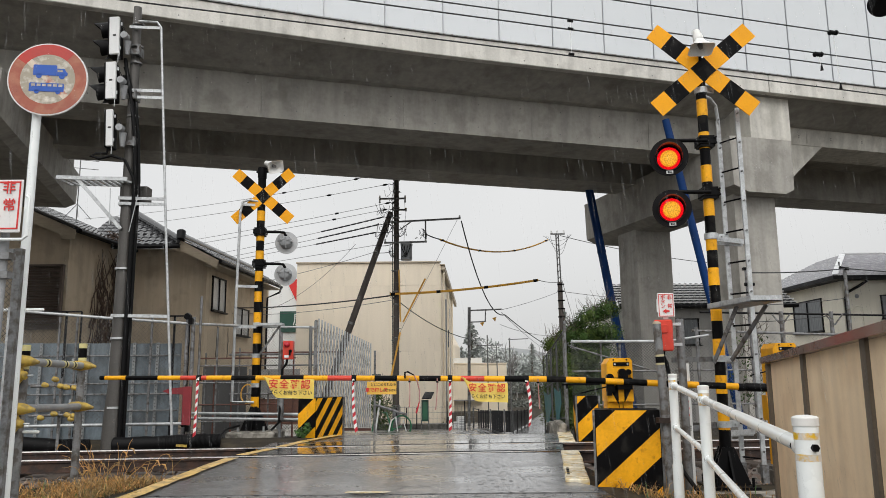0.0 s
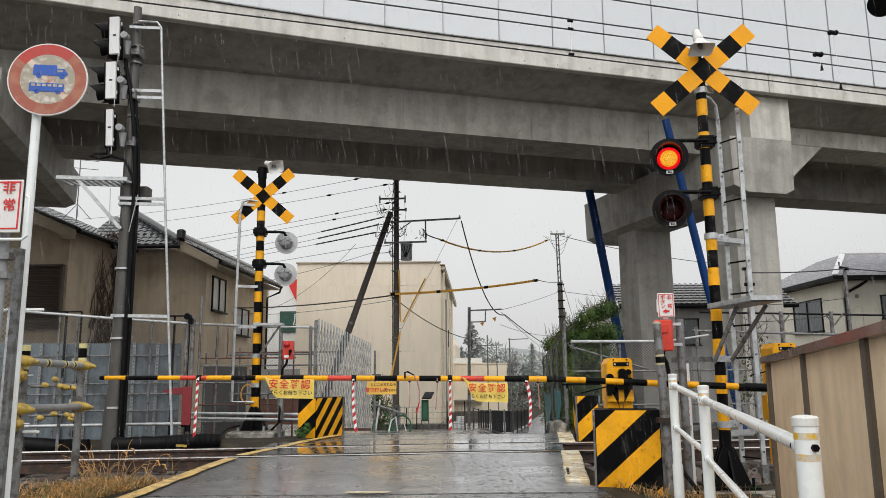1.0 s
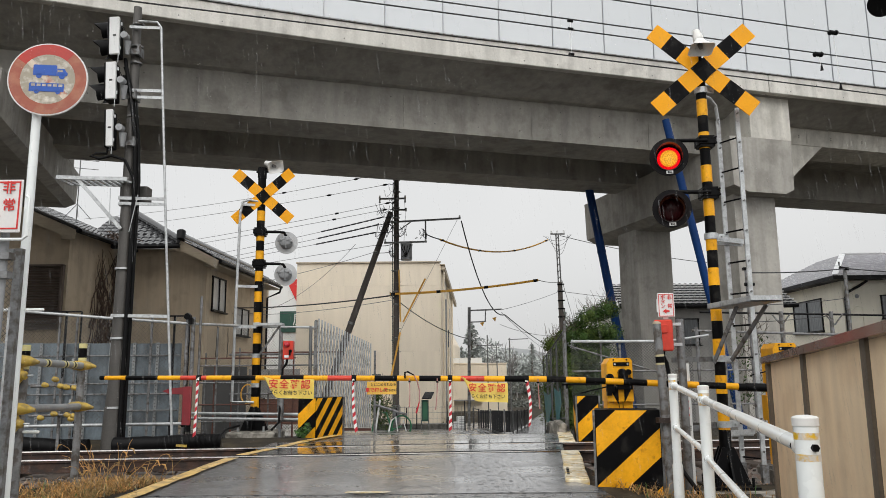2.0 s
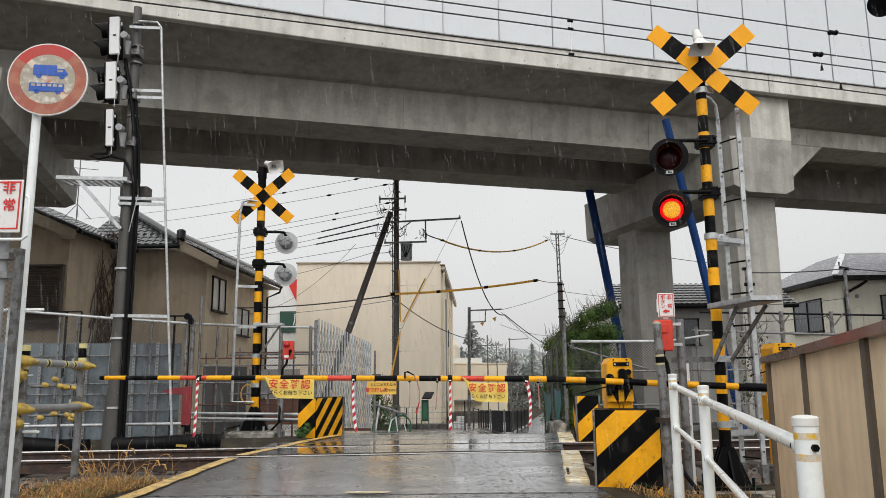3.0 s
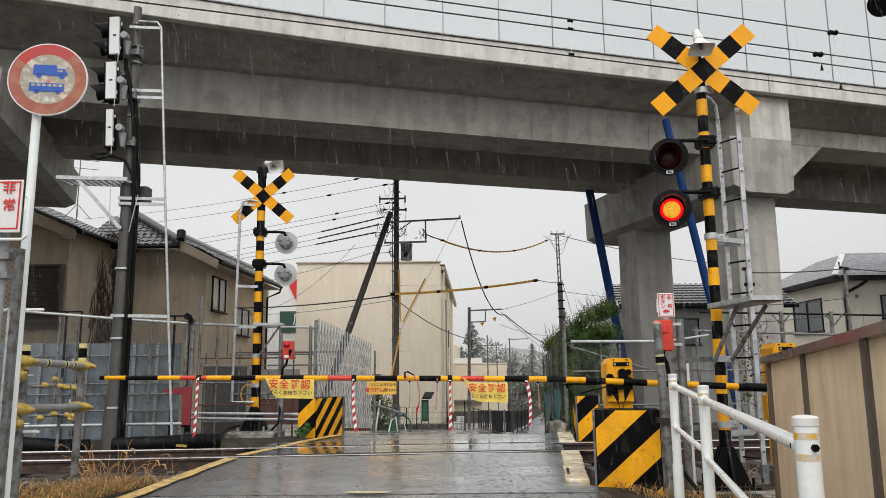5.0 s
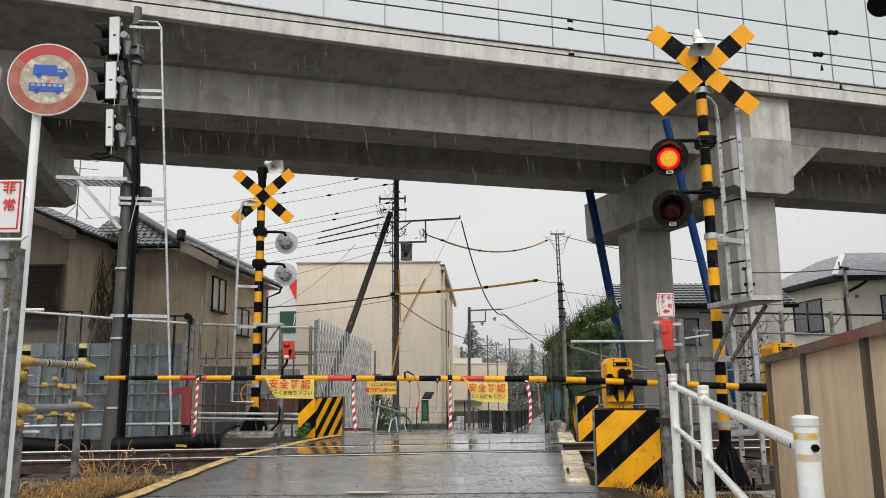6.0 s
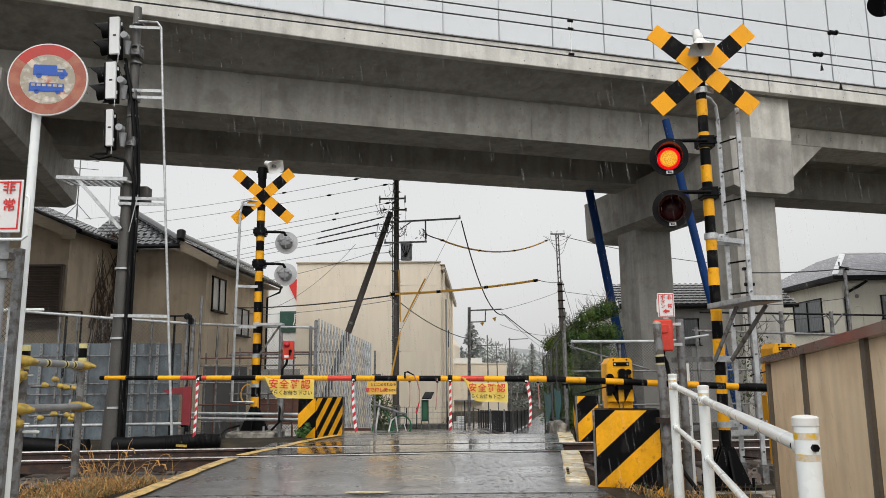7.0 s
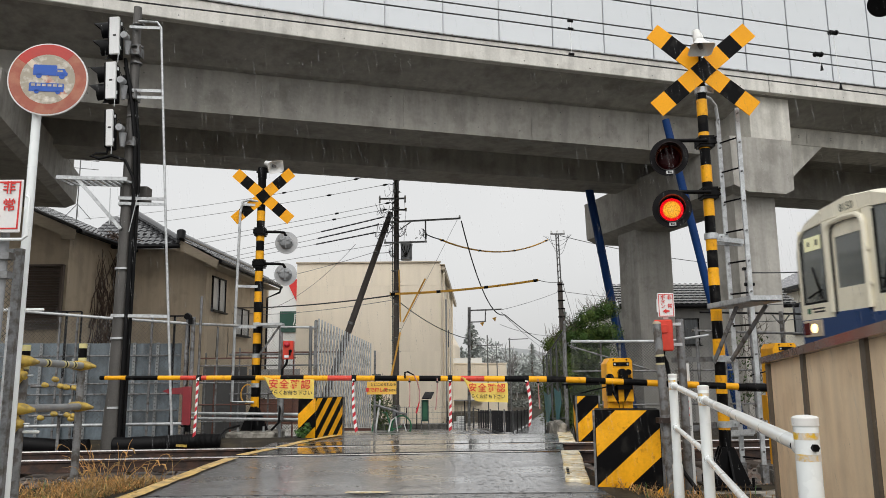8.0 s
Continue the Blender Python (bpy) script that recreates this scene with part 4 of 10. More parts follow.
def build_near_post():
    x, y = 3.105, 8.5
    p = thing("crossing_signal", (x, y, -0.32), "black and yellow warning post with flashing red lamps and crossed boards", "crossing signal", "crossing signals")
    lattice_stripe_pole(p, x, y, 0.1, 4.42, 0.059, 0.44, 0.405)
    tapered_foot(p, x, y, -0.24, 0.17, 0.225)
    piece("foot_plate", BLACK_IRON, p, lambda bm: (box(bm, (x, y, -0.25), (0.52, 0.5, 0.03)), [rod(bm, (x + sx * 0.2, y + sy * 0.2, -0.26), (x + sx * 0.2, y + sy * 0.2, -0.14), 0.016, n=6) for sx in (-1, 1) for sy in (-1, 1)]), "", 30)
    piece("footing", BASE_CONCRETE, p, lambda bm: box(bm, (x, y + 0.02, -0.40), (0.9, 0.9, 0.27)), "concrete footing", 0, 0.02)
    crossbuck(p, (3.112, 8.40, 4.53), 0.2175, 0.0, 40.4)
    for z in (3.66, 3.04):
        piece("clamp", BLACK_IRON, p, lambda bm: clamp_block(bm, x + 0.01, y, z), "", 30)
    flash_lamp(p, (2.632, 8.36, 3.448), x, 3.66, -15)
    flash_lamp(p, (2.630, 8.36, 2.835), x, 3.04, -15)
    horn(p, (3.035, 8.33, 4.985), (0.02, -0.42, -1), 0.31, 0.105)
    piece("horn_bracket", BLACK_IRON, p, lambda bm: bar(bm, (3.07, 8.33, 4.8), (3.1, 8.5, 4.4), 0.03, 0.03))
    # bands and brackets on the post
    for z in (4.30, 2.53, 1.13, 0.41):
        piece("collar", GALV, p, lambda bm: (rod(bm, (x, y, z - 0.035), (x, y, z + 0.035), 0.076, n=20), box(bm, (x + 0.11, y, z), (0.08, 0.03, 0.06)), rod(bm, (x + 0.12, y - 0.05, z), (x + 0.12, y + 0.05, z), 0.012, n=6)))


def tapered_foot(parent, x, y, z0, z1, w=0.235):
    """A tube in a tapering iron shoe with ribs."""
    foot = piece("foot", BLACK_IRON, parent, lambda bm: rod(bm, (x, y, z0), (x, y, z1 + 0.18), 0.068, 0.064, n=20), "black ribbed iron foot")
    for k in range(4):
        dx, dy = math.cos(radians(90 * k)), math.sin(radians(90 * k))
        pts = [(x + dx * 0.05, y + dy * 0.05, z0), (x + dx * w, y + dy * w, z0), (x + dx * 0.066, y + dy * 0.066, z1), (x + dx * 0.05, y + dy * 0.05, z1)]
        piece("rib", BLACK_IRON, foot, lambda bm: prism(bm, [Vector(q) + Vector((-dy, dx, 0)) * -0.012 for q in pts], Vector((-dy, dx, 0)) * 0.024), "", 0)
    for y0, y1 in ((y - 0.1, y - 0.08), (y + 0.08, y + 0.06)):
        pts = [(x - w, y0, z0), (x + w, y0, z0), (x + 0.062, y1, z1), (x - 0.062, y1, z1)]
        piece("shoe_plate", BLACK_IRON, foot, lambda bm: prism(bm, pts, (0, 0.02, 0)), "", 0)


def build_near_ladder():
    p = thing("maintenance_ladder", (3.5, 8.9, -0.2), "galvanised steel ladder with a small platform beside the warning post", "ladder")
    for x, y, zt in ((3.42, 8.86, 4.05), (3.565, 8.62, 4.13)):
        rail = piece("ladder_rail", GALV, p, lambda bm: bar(bm, (x, y, -0.05), (x, y, zt), 0.05, 0.026), "", 0, 0.004)
        for k in range(12):
            piece("rail_bolt", GALV_DARK, rail, lambda bm: rod(bm, (x, y - 0.034, 0.1 + 0.36 * k), (x, y - 0.012, 0.1 + 0.36 * k), 0.012, n=6), "", 0)
    for k in range(11):
        z = 0.02 + 0.3745 * k
        piece("rung", BLACK_IRON, p, lambda bm: rod(bm, (3.42, 8.86, z), (3.565, 8.62, z), 0.0105, n=8))
    piece("top_hoop", GALV, p, lambda bm: sweep(bm, [(3.17, 8.6, 4.28), (3.3, 8.75, 4.30), (3.40, 8.84, 4.24), (3.43, 8.86, 4.0)], 0.022, 8))
    quad = [Vector(q) for q in ((2.955, 8.35, 1.675), (3.30, 8.35, 1.675), (3.385, 7.45, 1.675), (3.075, 7.45, 1.675))]
    piece("platform", GALV, p, lambda bm: (prism(bm, quad, (0, 0, 0.012)), [prism(bm, [a, b, b + Vector((0.012, 0.012, 0)), a + Vector((0.012, 0.012, 0))], (0, 0, 0.06)) for a, b in zip(quad, quad[1:] + quad[:1])]), "flat steel platform", 0)
    for a, b in (((3.15, 8.0, 1.68), (3.005, 8.40, 1.085)), ((3.385, 7.80, 1.68), (3.21, 8.42, 1.11)), ((3.33, 8.3, 1.69), (3.44, 8.84, 1.69))):
        piece("strut", GALV_DARK, p, lambda bm: bar(bm, a, b, 0.012, 0.05), "", 0)
    for z, x1 in ((2.53, 3.62), (1.13, 3.42), (0.41, 3.40), (0.30, 3.58)):
        piece("stay", GALV, p, lambda bm: (bar(bm, (3.14, 8.60, z), (x1, 8.86, z), 0.02, 0.06), bar(bm, (3.14, 8.74, z - 0.02), (x1, 8.90, z - 0.02), 0.02, 0.06)), "", 0)
    for xx, yy in ((3.42, 8.86), (3.565, 8.62)):
        piece("ladder_foot", GALV_DARK, p, lambda bm: box(bm, (xx, yy, -0.14), (0.07, 0.07, 0.2)), "", 0)
    # long stays to the emergency button post
    piece("tie_bar", GALV_DARK, p, lambda bm: bar(bm, (2.42, 8.0, 1.11), (3.12, 8.6, 1.13), 0.02, 0.055), "", 0)
    piece("tie_bar", GALV_DARK, p, lambda bm: bar(bm, (2.40, 8.0, 0.38), (3.12, 8.6, 0.40), 0.02, 0.055), "", 0)


def guard_box(name, c, w, d, h, yaw, slope, step, start, label, frame_mat=None):
    g = thing(name, c, label, "guard box", "striped guard boxes")
    m = Matrix.Translation(c) @ pose(0, 0, 0, 0, 0, yaw)
    r = m.to_3x3()
    piece("core", BLACK, g, lambda bm: prism(bm, [m @ Vector(q) for q in ((-w / 2, 0, 0), (w / 2, 0, 0), (w / 2, d, 0), (-w / 2, d, 0))], (0, 0, h)), "", 0, 0.006)
    bm = B()
    striped_rect(bm, m @ Vector((-w / 2 + 0.006, -0.004, 0.004)), r @ Vector((1, 0, 0)), (0, 0, 1), w - 0.012, h - 0.008, slope, step, start)
    part("striped_front", bm, [YELLOW, BLACK], g, "black and yellow diagonal stripes", 0)
    bm = B()
    striped_rect(bm, m @ Vector((w / 2 + 0.004, 0.006, 0.004)), r @ Vector((0, 1, 0)), (0, 0, 1), d - 0.012, h - 0.008, slope, step, start + 0.1)
    part("striped_side", bm, [YELLOW, BLACK], g, "", 0)
    bm = B()
    striped_rect(bm, m @ Vector((-w / 2 - 0.004, 0.006, 0.004)), r @ Vector((0, 1, 0)), (0, 0, 1), d - 0.012, h - 0.008, -slope if frame_mat is None else slope, step, start)
    part("striped_side", bm, [YELLOW, BLACK], g, "", 0)
    if frame_mat:
        piece("corner_angle", frame_mat, g, lambda bm: (box(bm, m @ Vector((-w / 2 - 0.012, 0.01, h / 2)), (0.022, 0.05, h), yaw), box(bm, m @ Vector((w / 2 + 0.012, 0.01, h / 2)), (0.022, 0.05, h), yaw)), "", 0)
    return g


def barrier_machine(name, c, yaw, label, flip=1):
    """A yellow barrier motor case on a pedestal. c is its foot."""
    b = thing(name, c, label, "barrier machine", "barrier machines")
    m = Matrix.Translation(c) @ pose(0, 0, 0, 0, 0, yaw)

    def pts(lst, y):
        return [m @ Vector((x, y, z)) for x, z in lst]
    vec = m.to_3x3() @ Vector((0, 0.34, 0))
    piece("case", YELLOW, b, lambda bm: prism(bm, pts([(-0.125, 0.98), (0.15, 0.98), (0.15, 1.41), (0.13, 1.44), (-0.085, 1.44), (-0.125, 1.38)], -0.17), vec), "yellow steel motor case", 0, 0.012)
    piece("neck", YELLOW, b, lambda bm: prism(bm, pts([(-0.13, 0.0), (0.16, 0.0), (0.148, 0.98), (-0.123, 0.98)], -0.12), m.to_3x3() @ Vector((0, 0.24, 0))), "yellow pedestal", 0, 0.01)
    for tri in ([(-0.120, 1.15), (-0.012, 1.14), (-0.012, 0.95)], [(0.050, 1.14), (0.145, 1.15), (0.050, 0.97)]):
        piece("black_panel", BLACK, b, lambda bm: prism(bm, pts(tri, -0.178), m.to_3x3() @ Vector((0, 0.03, 0))), "", 0)
    for sx in (-0.05, 0.09):
        piece("lid_bolt", BLACK_IRON, b, lambda bm: rod(bm, m @ Vector((sx, -0.178, 1.42)), m @ Vector((sx, -0.168, 1.42)), 0.009, n=8))
    for sx in (0.0, 0.042):
        piece("seam", BLACK_IRON, b, lambda bm: box(bm, m @ Vector((sx, -0.1225, 0.98)), (0.006, 0.008, 0.20), yaw), "", 0)
    slot = piece("vent_slot", BLACK_IRON, b, lambda bm: box(bm, m @ Vector((0.03, -0.172, 1.375)), (0.17, 0.02, 0.04), yaw), "", 0)
    for sx in (-0.085, 0.085):
        piece("slot_bolt", GALV, slot, lambda bm: rod(bm, m @ Vector((sx * 0.8 + 0.03, -0.186, 1.375)), m @ Vector((sx * 0.8 + 0.03, -0.178, 1.375)), 0.011, n=6))
    piece("crank", BLACK_IRON, b, lambda bm: (rod(bm, m @ Vector((0.03, -0.24, 1.285)), m @ Vector((0.03, -0.15, 1.285)), 0.042, n=14), rod(bm, m @ Vector((0.10, -0.22, 1.29)), m @ Vector((0.10, -0.15, 1.29)), 0.03, n=12), rod(bm, m @ Vector((0.04, -0.23, 1.245)), m @ Vector((0.04, -0.17, 1.245)), 0.05, n=16), rod(bm, m @ Vector((-0.10, -0.22, 1.235)), m @ Vector((-0.10, -0.16, 1.235)), 0.04, n=14), box(bm, m @ Vector((0.02, -0.20, 1.215)), (0.20, 0.05, 0.035), yaw), box(bm, m @ Vector((0.06, -0.21, 1.23)), (0.04, 0.06, 0.13), yaw)), "black crank and bearing", 30)
    piece("lever", BLACK_IRON, b, lambda bm: (bar(bm, m @ Vector((-0.12, -0.20, 1.14)), m @ Vector((-0.42, -0.19, 1.07)), 0.014, 0.014), box(bm, m @ Vector((-0.1, -0.2, 1.13)), (0.08, 0.06, 0.09), yaw)), "", 0)
    for sx in (-1, 1):
        piece("bracket", YELLOW, b, lambda bm: prism(bm, pts([(sx * 0.19, 0.55), (sx * 0.10, 0.72), (sx * 0.10, 0.84), (sx * 0.21, 0.84)], -0.10), m.to_3x3() @ Vector((0, 0.18, 0))), "", 0)
    piece("socket", GALV_DARK, b, lambda bm: box(bm, m @ Vector((0, 0, 0.02)), (0.44, 0.4, 0.05), yaw), "", 0)
    return b


def build_barrier():
    guard_box("guard_box", (1.82, 7.62, -0.27), 0.632, 0.40, 0.885, -11, radians(-42), 0.205, -0.30 + 0.205, "black and yellow striped steel box guarding the barrier", GALV_DARK)
    barrier_machine("barrier_machine", (1.88, 8.30, -0.30), -2, "yellow barrier motor on a pedestal behind the striped box")
    # the boom, closed, with its bands
    a = thing("crossing_barrier", (1.9, 8.08, 0.89), "lowered black and yellow barrier arm with red bands and hanging tapes", "barrier arm")
    y0 = 8.05

    def at(x):
        return Vector((x, y0, 0.908 + 0.0125 * (1.9 - x) + 0.008 * math.sin((x + 3.8) * 0.5) - 0.033 * max(0.0, x - 1.2)))

    def rad(x):
        return 0.0225 + (x + 3.76) / 5.7 * 0.0105
    # bands from the tip to the counterweight: x end, material
    bands = [(-3.607, BLACK), (-3.384, YELLOW), (-3.041, BLACK), (-2.801, YELLOW), (-2.524, RED_PAINT), (-2.26, YELLOW), (-2.001, BLACK), (-1.737, YELLOW), (-1.49, BLACK),
             (-1.238, YELLOW), (-0.98, RED_PAINT), (-0.739, YELLOW), (-0.499, BLACK), (-0.265, YELLOW), (-0.037, BLACK), (0.174, YELLOW), (0.426, RED_PAINT),
             (0.642, YELLOW), (0.864, BLACK), (1.086, YELLOW), (1.29, BLACK), (1.50, YELLOW), (1.71, BLACK), (1.90, YELLOW), (2.15, BLACK), (2.31, YELLOW), (2.49, BLACK), (2.695, YELLOW), (2.98, BLACK), (3.115, YELLOW), (3.55, BLACK)]
    prev = -3.66
    for xe, mt in bands:
        n_seg = 3
        pts = [at(prev + (xe - prev) * k / n_seg) for k in range(n_seg + 1)]
        piece("band", mt, a, lambda bm: sweep(bm, pts, [rad(q.x) for q in pts], 16))
        prev = xe
    for x in (-2.605, -0.957, 0.062, 0.872):
        piece("clip", BLACK_IRON, a, lambda bm: rod(bm, at(x - 0.025), at(x + 0.025), rad(x) + 0.007, n=16))
    # hanging tapes
    for x, drop, sway, bow, thin in ((-2.61, 0.60, -0.005, 0.0, 0), (-0.96, 0.55, 0.04, -0.008, 0), (0.06, 0.535, 0.0, 0.004, 0), (0.868, 0.485, 0.02, 0.032, 0), (-0.367, 0.30, 0.0, 0.003, 1), (-0.073, 0.325, -0.02, 0.0, 1), (0.993, 0.31, 0.008, 0.0, 1)):
        tape = piece("tape", FADED_TAPE if thin else WHITE_TAPE, a, lambda bm: hanging_tape(bm, at(x), drop, sway, bow, 0.015 if not thin else 0.006, 0), "red and white striped hanging tape" if not thin else "faded thin hanging tape", 30)
        piece("tape_knot", BLACK_IRON, tape, lambda bm: rod(bm, at(x) + Vector((0, -0.028, -rad(x) - 0.014)), at(x) + Vector((0, -0.028, -rad(x) + 0.004)), 0.013, n=8))
        if thin == 0:
            for k in range(1, 14, 2):
                bm = B()
                hanging_tape(bm, at(x) + Vector((0, -0.0035, 0)), drop, sway, bow, 0.0152, k + 1)
                part("red_stripe", bm, RED_TAPE, tape, "", 0)
    # the looped spring tie
    loop = [at(-0.415) + Vector((0, -0.04, 0.0)), at(-0.415) + Vector((0, -0.05, 0.062)), at(-0.385) + Vector((0, -0.05, 0.068)), at(-0.32) + Vector((0, -0.055, 0.035)), at(-0.285) + Vector((0, -0.06, -0.03)), at(-0.262) + Vector((0, -0.06, -0.12)), at(-0.262) + Vector((0, -0.06, -0.24)), at(-0.295) + Vector((0, -0.06, -0.36))]
    lp = piece("spring_tie", BLACK_IRON, a, lambda bm: sweep(bm, loop[:4], [0.010, 0.010, 0.009, 0.006], 8))
    piece("tie_tape", FADED_TAPE, lp, lambda bm: sweep(bm, loop[3:7], [0.006, 0.007, 0.006, 0.006], 8), "faded tape")
    piece("tape_end", RED_TAPE, lp, lambda bm: sweep(bm, loop[6:], [0.006, 0.010], 8), "red tape end")
    # counterweight behind the post
    piece("counterweight", BLACK_IRON, a, lambda bm: (rod(bm, at(3.2), at(3.95), 0.045, n=14), box(bm, at(3.75), (0.4, 0.12, 0.2))), "black counterweight", 30)
    piece("pivot_bracket", BLACK_IRON, a, lambda bm: (box(bm, at(1.92) + Vector((0, 0.06, -0.02)), (0.16, 0.12, 0.12)), box(bm, at(1.78) + Vector((-0.02, 0.05, -0.07)), (0.05, 0.05, 0.16)), box(bm, at(1.45) + Vector((0, 0.0, -0.045)), (0.4, 0.03, 0.02)), box(bm, at(1.50) + Vector((-0.2, 0.0, -0.06)), (0.02, 0.03, 0.05))), "", 30)
    banner(a, (-1.944, -1.374), at, 0.196, "安全確認", "ばらくお待ち下さい", 0.0)
    banner(a, (0.166, 0.67), at, 0.225, "安全確認", "らくお待ち下さい", 0.03)


FADED_TAPE = material("faded_pink_tape", (0.42, 0.20, 0.18), 0.6, var=0.15, scale=8, bump=0.05)


def hanging_tape(bm, top, drop, sway, bow, w, stripes):
    n_seg = 14
    rows = []
    for i in (range(n_seg + 1) if not stripes else (stripes - 1, stripes)):
        k = i / n_seg
        tw = 0.75 * math.sin(k * 4 + sway * 30 + bow * 60) + 0.45 * k * k
        c = top + Vector((sway * k * k + bow * math.sin(k * 3.1), -0.03 - 0.02 * k, -drop * k))
        e = Vector((math.cos(tw), math.sin(tw) * 0.5, 0)) * w
        slant = Vector((0, 0, 0.012 if w > 0.01 else 0.0))
        rows.append([bm.verts.new(c - e - slant), bm.verts.new(c + e + slant)])
    for i, (r0, r1) in enumerate(zip(rows, rows[1:])):
        bm.faces.new((r0[0], r0[1], r1[1], r1[0]))
    if not stripes:
        bm.normal_update()
        bmesh.ops.solidify(bm, geom=bm.faces[:], thickness=0.003)


def banner(parent, xs, at, h, line1, line2, dip):
    x0, x1 = xs
    n_seg = 14
    bm = B()
    rows = []
    for i in range(n_seg + 1):
        k = i / n_seg
        x = x0 + (x1 - x0) * k
        top = at(x) + Vector((0, -0.045, 0.022 - (0.035 + dip) * min(1.0, k * 4)))
        low = (h - 0.005 - dip) * (0.10 + 0.90 * min(1.0, k * 5.5) ** 0.7)
        wave = 0.012 * math.sin(k * 9)
        col = []
        for j in range(6):
            q = j / 5
            col.append(bm.verts.new(top + Vector((0.06 * q * (1 - k) , wave * (0.4 + q) - 0.01 * q, -low * q - 0.012 * q * k))))
        rows.append(col)
    for r0, r1 in zip(rows, rows[1:]):
        for j in range(5):
            bm.faces.new((r0[j], r1[j], r1[j + 1], r0[j + 1]))
    bm.normal_update()
    bmesh.ops.solidify(bm, geom=bm.faces[:], thickness=0.003)
    flag = part("banner", bm, BANNER, parent, "yellow cloth banner with printed warning", 60)
    c = at((x0 + x1) / 2 + 0.02) - Vector((0, 0, dip))
    lettering("banner_title", line1, (x1 - x0) * 0.182, Matrix.Translation(c + Vector((0.010, -0.075, -0.070))) @ pose(0, 0, 0, 90, 1.5, 0), INK_RED, flag, bold=0.0012, space=1.18)
    lettering("banner_line", line2, (x1 - x0) * 0.090, Matrix.Translation(c + Vector((0.022, -0.078, -0.155))) @ pose(0, 0, 0, 90, 1.5, 0), INK_BLACK, flag, bold=0.0006)
    return flag


CREAM_TAPE = material("faded_cream_tape", (0.50, 0.44, 0.26), 0.5, var=0.2, scale=12, bump=0.05)


def build_button_post():
    # grey bollard before the box, then the button post with its box and sign
    g = thing("bollard", (2.22, 7.5, -0.3), "grey steel post with black and white reflective bands", "post")
    piece("shaft", GALV_DARK, g, lambda bm: rod(bm, (2.20, 7.5, -0.35), (2.135, 7.5, 1.46), 0.041, n=18))
    piece("cap", TIMBER, g, lambda bm: dome(bm, (2.135, 7.5, 1.46), (0, 0, 1), 0.044, 0.03), "tan cap")
    for z, mt in ((1.148, CREAM_TAPE), (1.105, BLACK), (1.066, CREAM_TAPE)):
        piece("reflective_band", mt, g, lambda bm: rod(bm, (2.1485, 7.5, z - (0.03 if mt == BLACK else 0.010)), (2.147, 7.5, z + (0.03 if mt == BLACK else 0.010)), 0.0435, n=18))
    piece("strap", RAIL_RUST, g, lambda bm: (box(bm, (2.18, 7.47, 0.52), (0.2, 0.12, 0.05)), rod(bm, (2.27, 7.40, 0.52), (2.27, 7.52, 0.52), 0.015, n=8)), "rusty steel strap", 30)
    b = thing("emergency_button", (2.32, 7.9, -0.3), "red emergency button box on a grey post", "emergency button", "emergency buttons")
    piece("post", GALV_DARK, b, lambda bm: rod(bm, (2.505, 7.95, -0.35), (2.505, 7.95, 1.54), 0.043, n=18))
    piece("box", RED_PAINT, b, lambda bm: box(bm, (2.285, 7.80, 1.36), (0.185, 0.16, 0.32), -14), "red steel button box", 0, 0.012)
    piece("door_hatch", RED_PAINT, b, lambda bm: box(bm, (2.27, 7.715, 1.425), (0.07, 0.02, 0.085), -14), "", 0, 0.004)
    piece("notice", SIGN_WHITE, b, lambda bm: box(bm, (2.185, 7.77, 1.355), (0.004, 0.15, 0.3), -14), "pale printed notice", 0)
    piece("hinge", GALV, b, lambda bm: [box(bm, (2.43, 7.86, z), (0.11, 0.06, 0.03)) for z in (1.27, 1.48)], "", 0)
    piece("conduit", RUBBER, b, lambda bm: sweep(bm, [(2.29, 7.85, 1.22), (2.29, 7.88, 1.15), (2.33, 7.9, 1.08), (2.36, 7.92, 0.9), (2.34, 7.86, 0.4), (2.40, 7.8, 0.0), (2.5, 7.6, -0.2)], 0.022, 10))
    s = piece("sign_plate", SIGN_WHITE, b, lambda bm: box(bm, (2.315, 7.76, 1.672), (0.17, 0.012, 0.25), -6), "white sign with red border and red lettering", 0, 0.006)
    frame_rect(s, (2.315, 7.752, 1.672), 0.145, 0.225, 0.006, INK_RED, -6)
    for ch, dx, dz in (("非", 0.035, 0.075), ("常", 0.037, -0.012), ("ボ", -0.032, 0.082), ("タ", -0.032, 0.035), ("ン", -0.032, -0.012)):
        lettering("lettering", ch, 0.052, Matrix.Translation((2.315 + dx, 7.746 - dx * 0.1, 1.672 + dz)) @ pose(0, 0, 0, 90, 0, -6), INK_RED, s, bold=0.0005)
    bm = B()
    arrow(bm, (2.315, 7.7475, 1.609), -0.04, 0.05)
    part("arrow", bm, INK_RED, s, "", 0)
    piece("bracket", WHITE_PAINT, b, lambda bm: (bar(bm, (2.315, 7.79, 1.53), (2.315, 7.79, 1.585), 0.05, 0.02), bar(bm, (2.23, 7.78, 1.6), (2.23, 7.78, 1.74), 0.012, 0.012), bar(bm, (2.40, 7.77, 1.56), (2.40, 7.77, 1.70), 0.012, 0.012)), "", 0)
    # leaning white post with faint writing behind the railing
    w = thing("marker_post", (2.42, 8.1, -0.3), "slim grey-white marker post with worn red writing", "post")
    piece("shaft", OFF_WHITE, w, lambda bm: box(bm, (2.585, 8.12, 0.4), (0.085, 0.05, 1.35), 0), "", 0, 0.006)
    piece("writing", INK_RED, w, lambda bm: [box(bm, (2.585, 8.09, 0.78 - 0.035 * k), (0.02 + 0.01 * (k % 2), 0.004, 0.022)) for k in range(9)], "", 0)
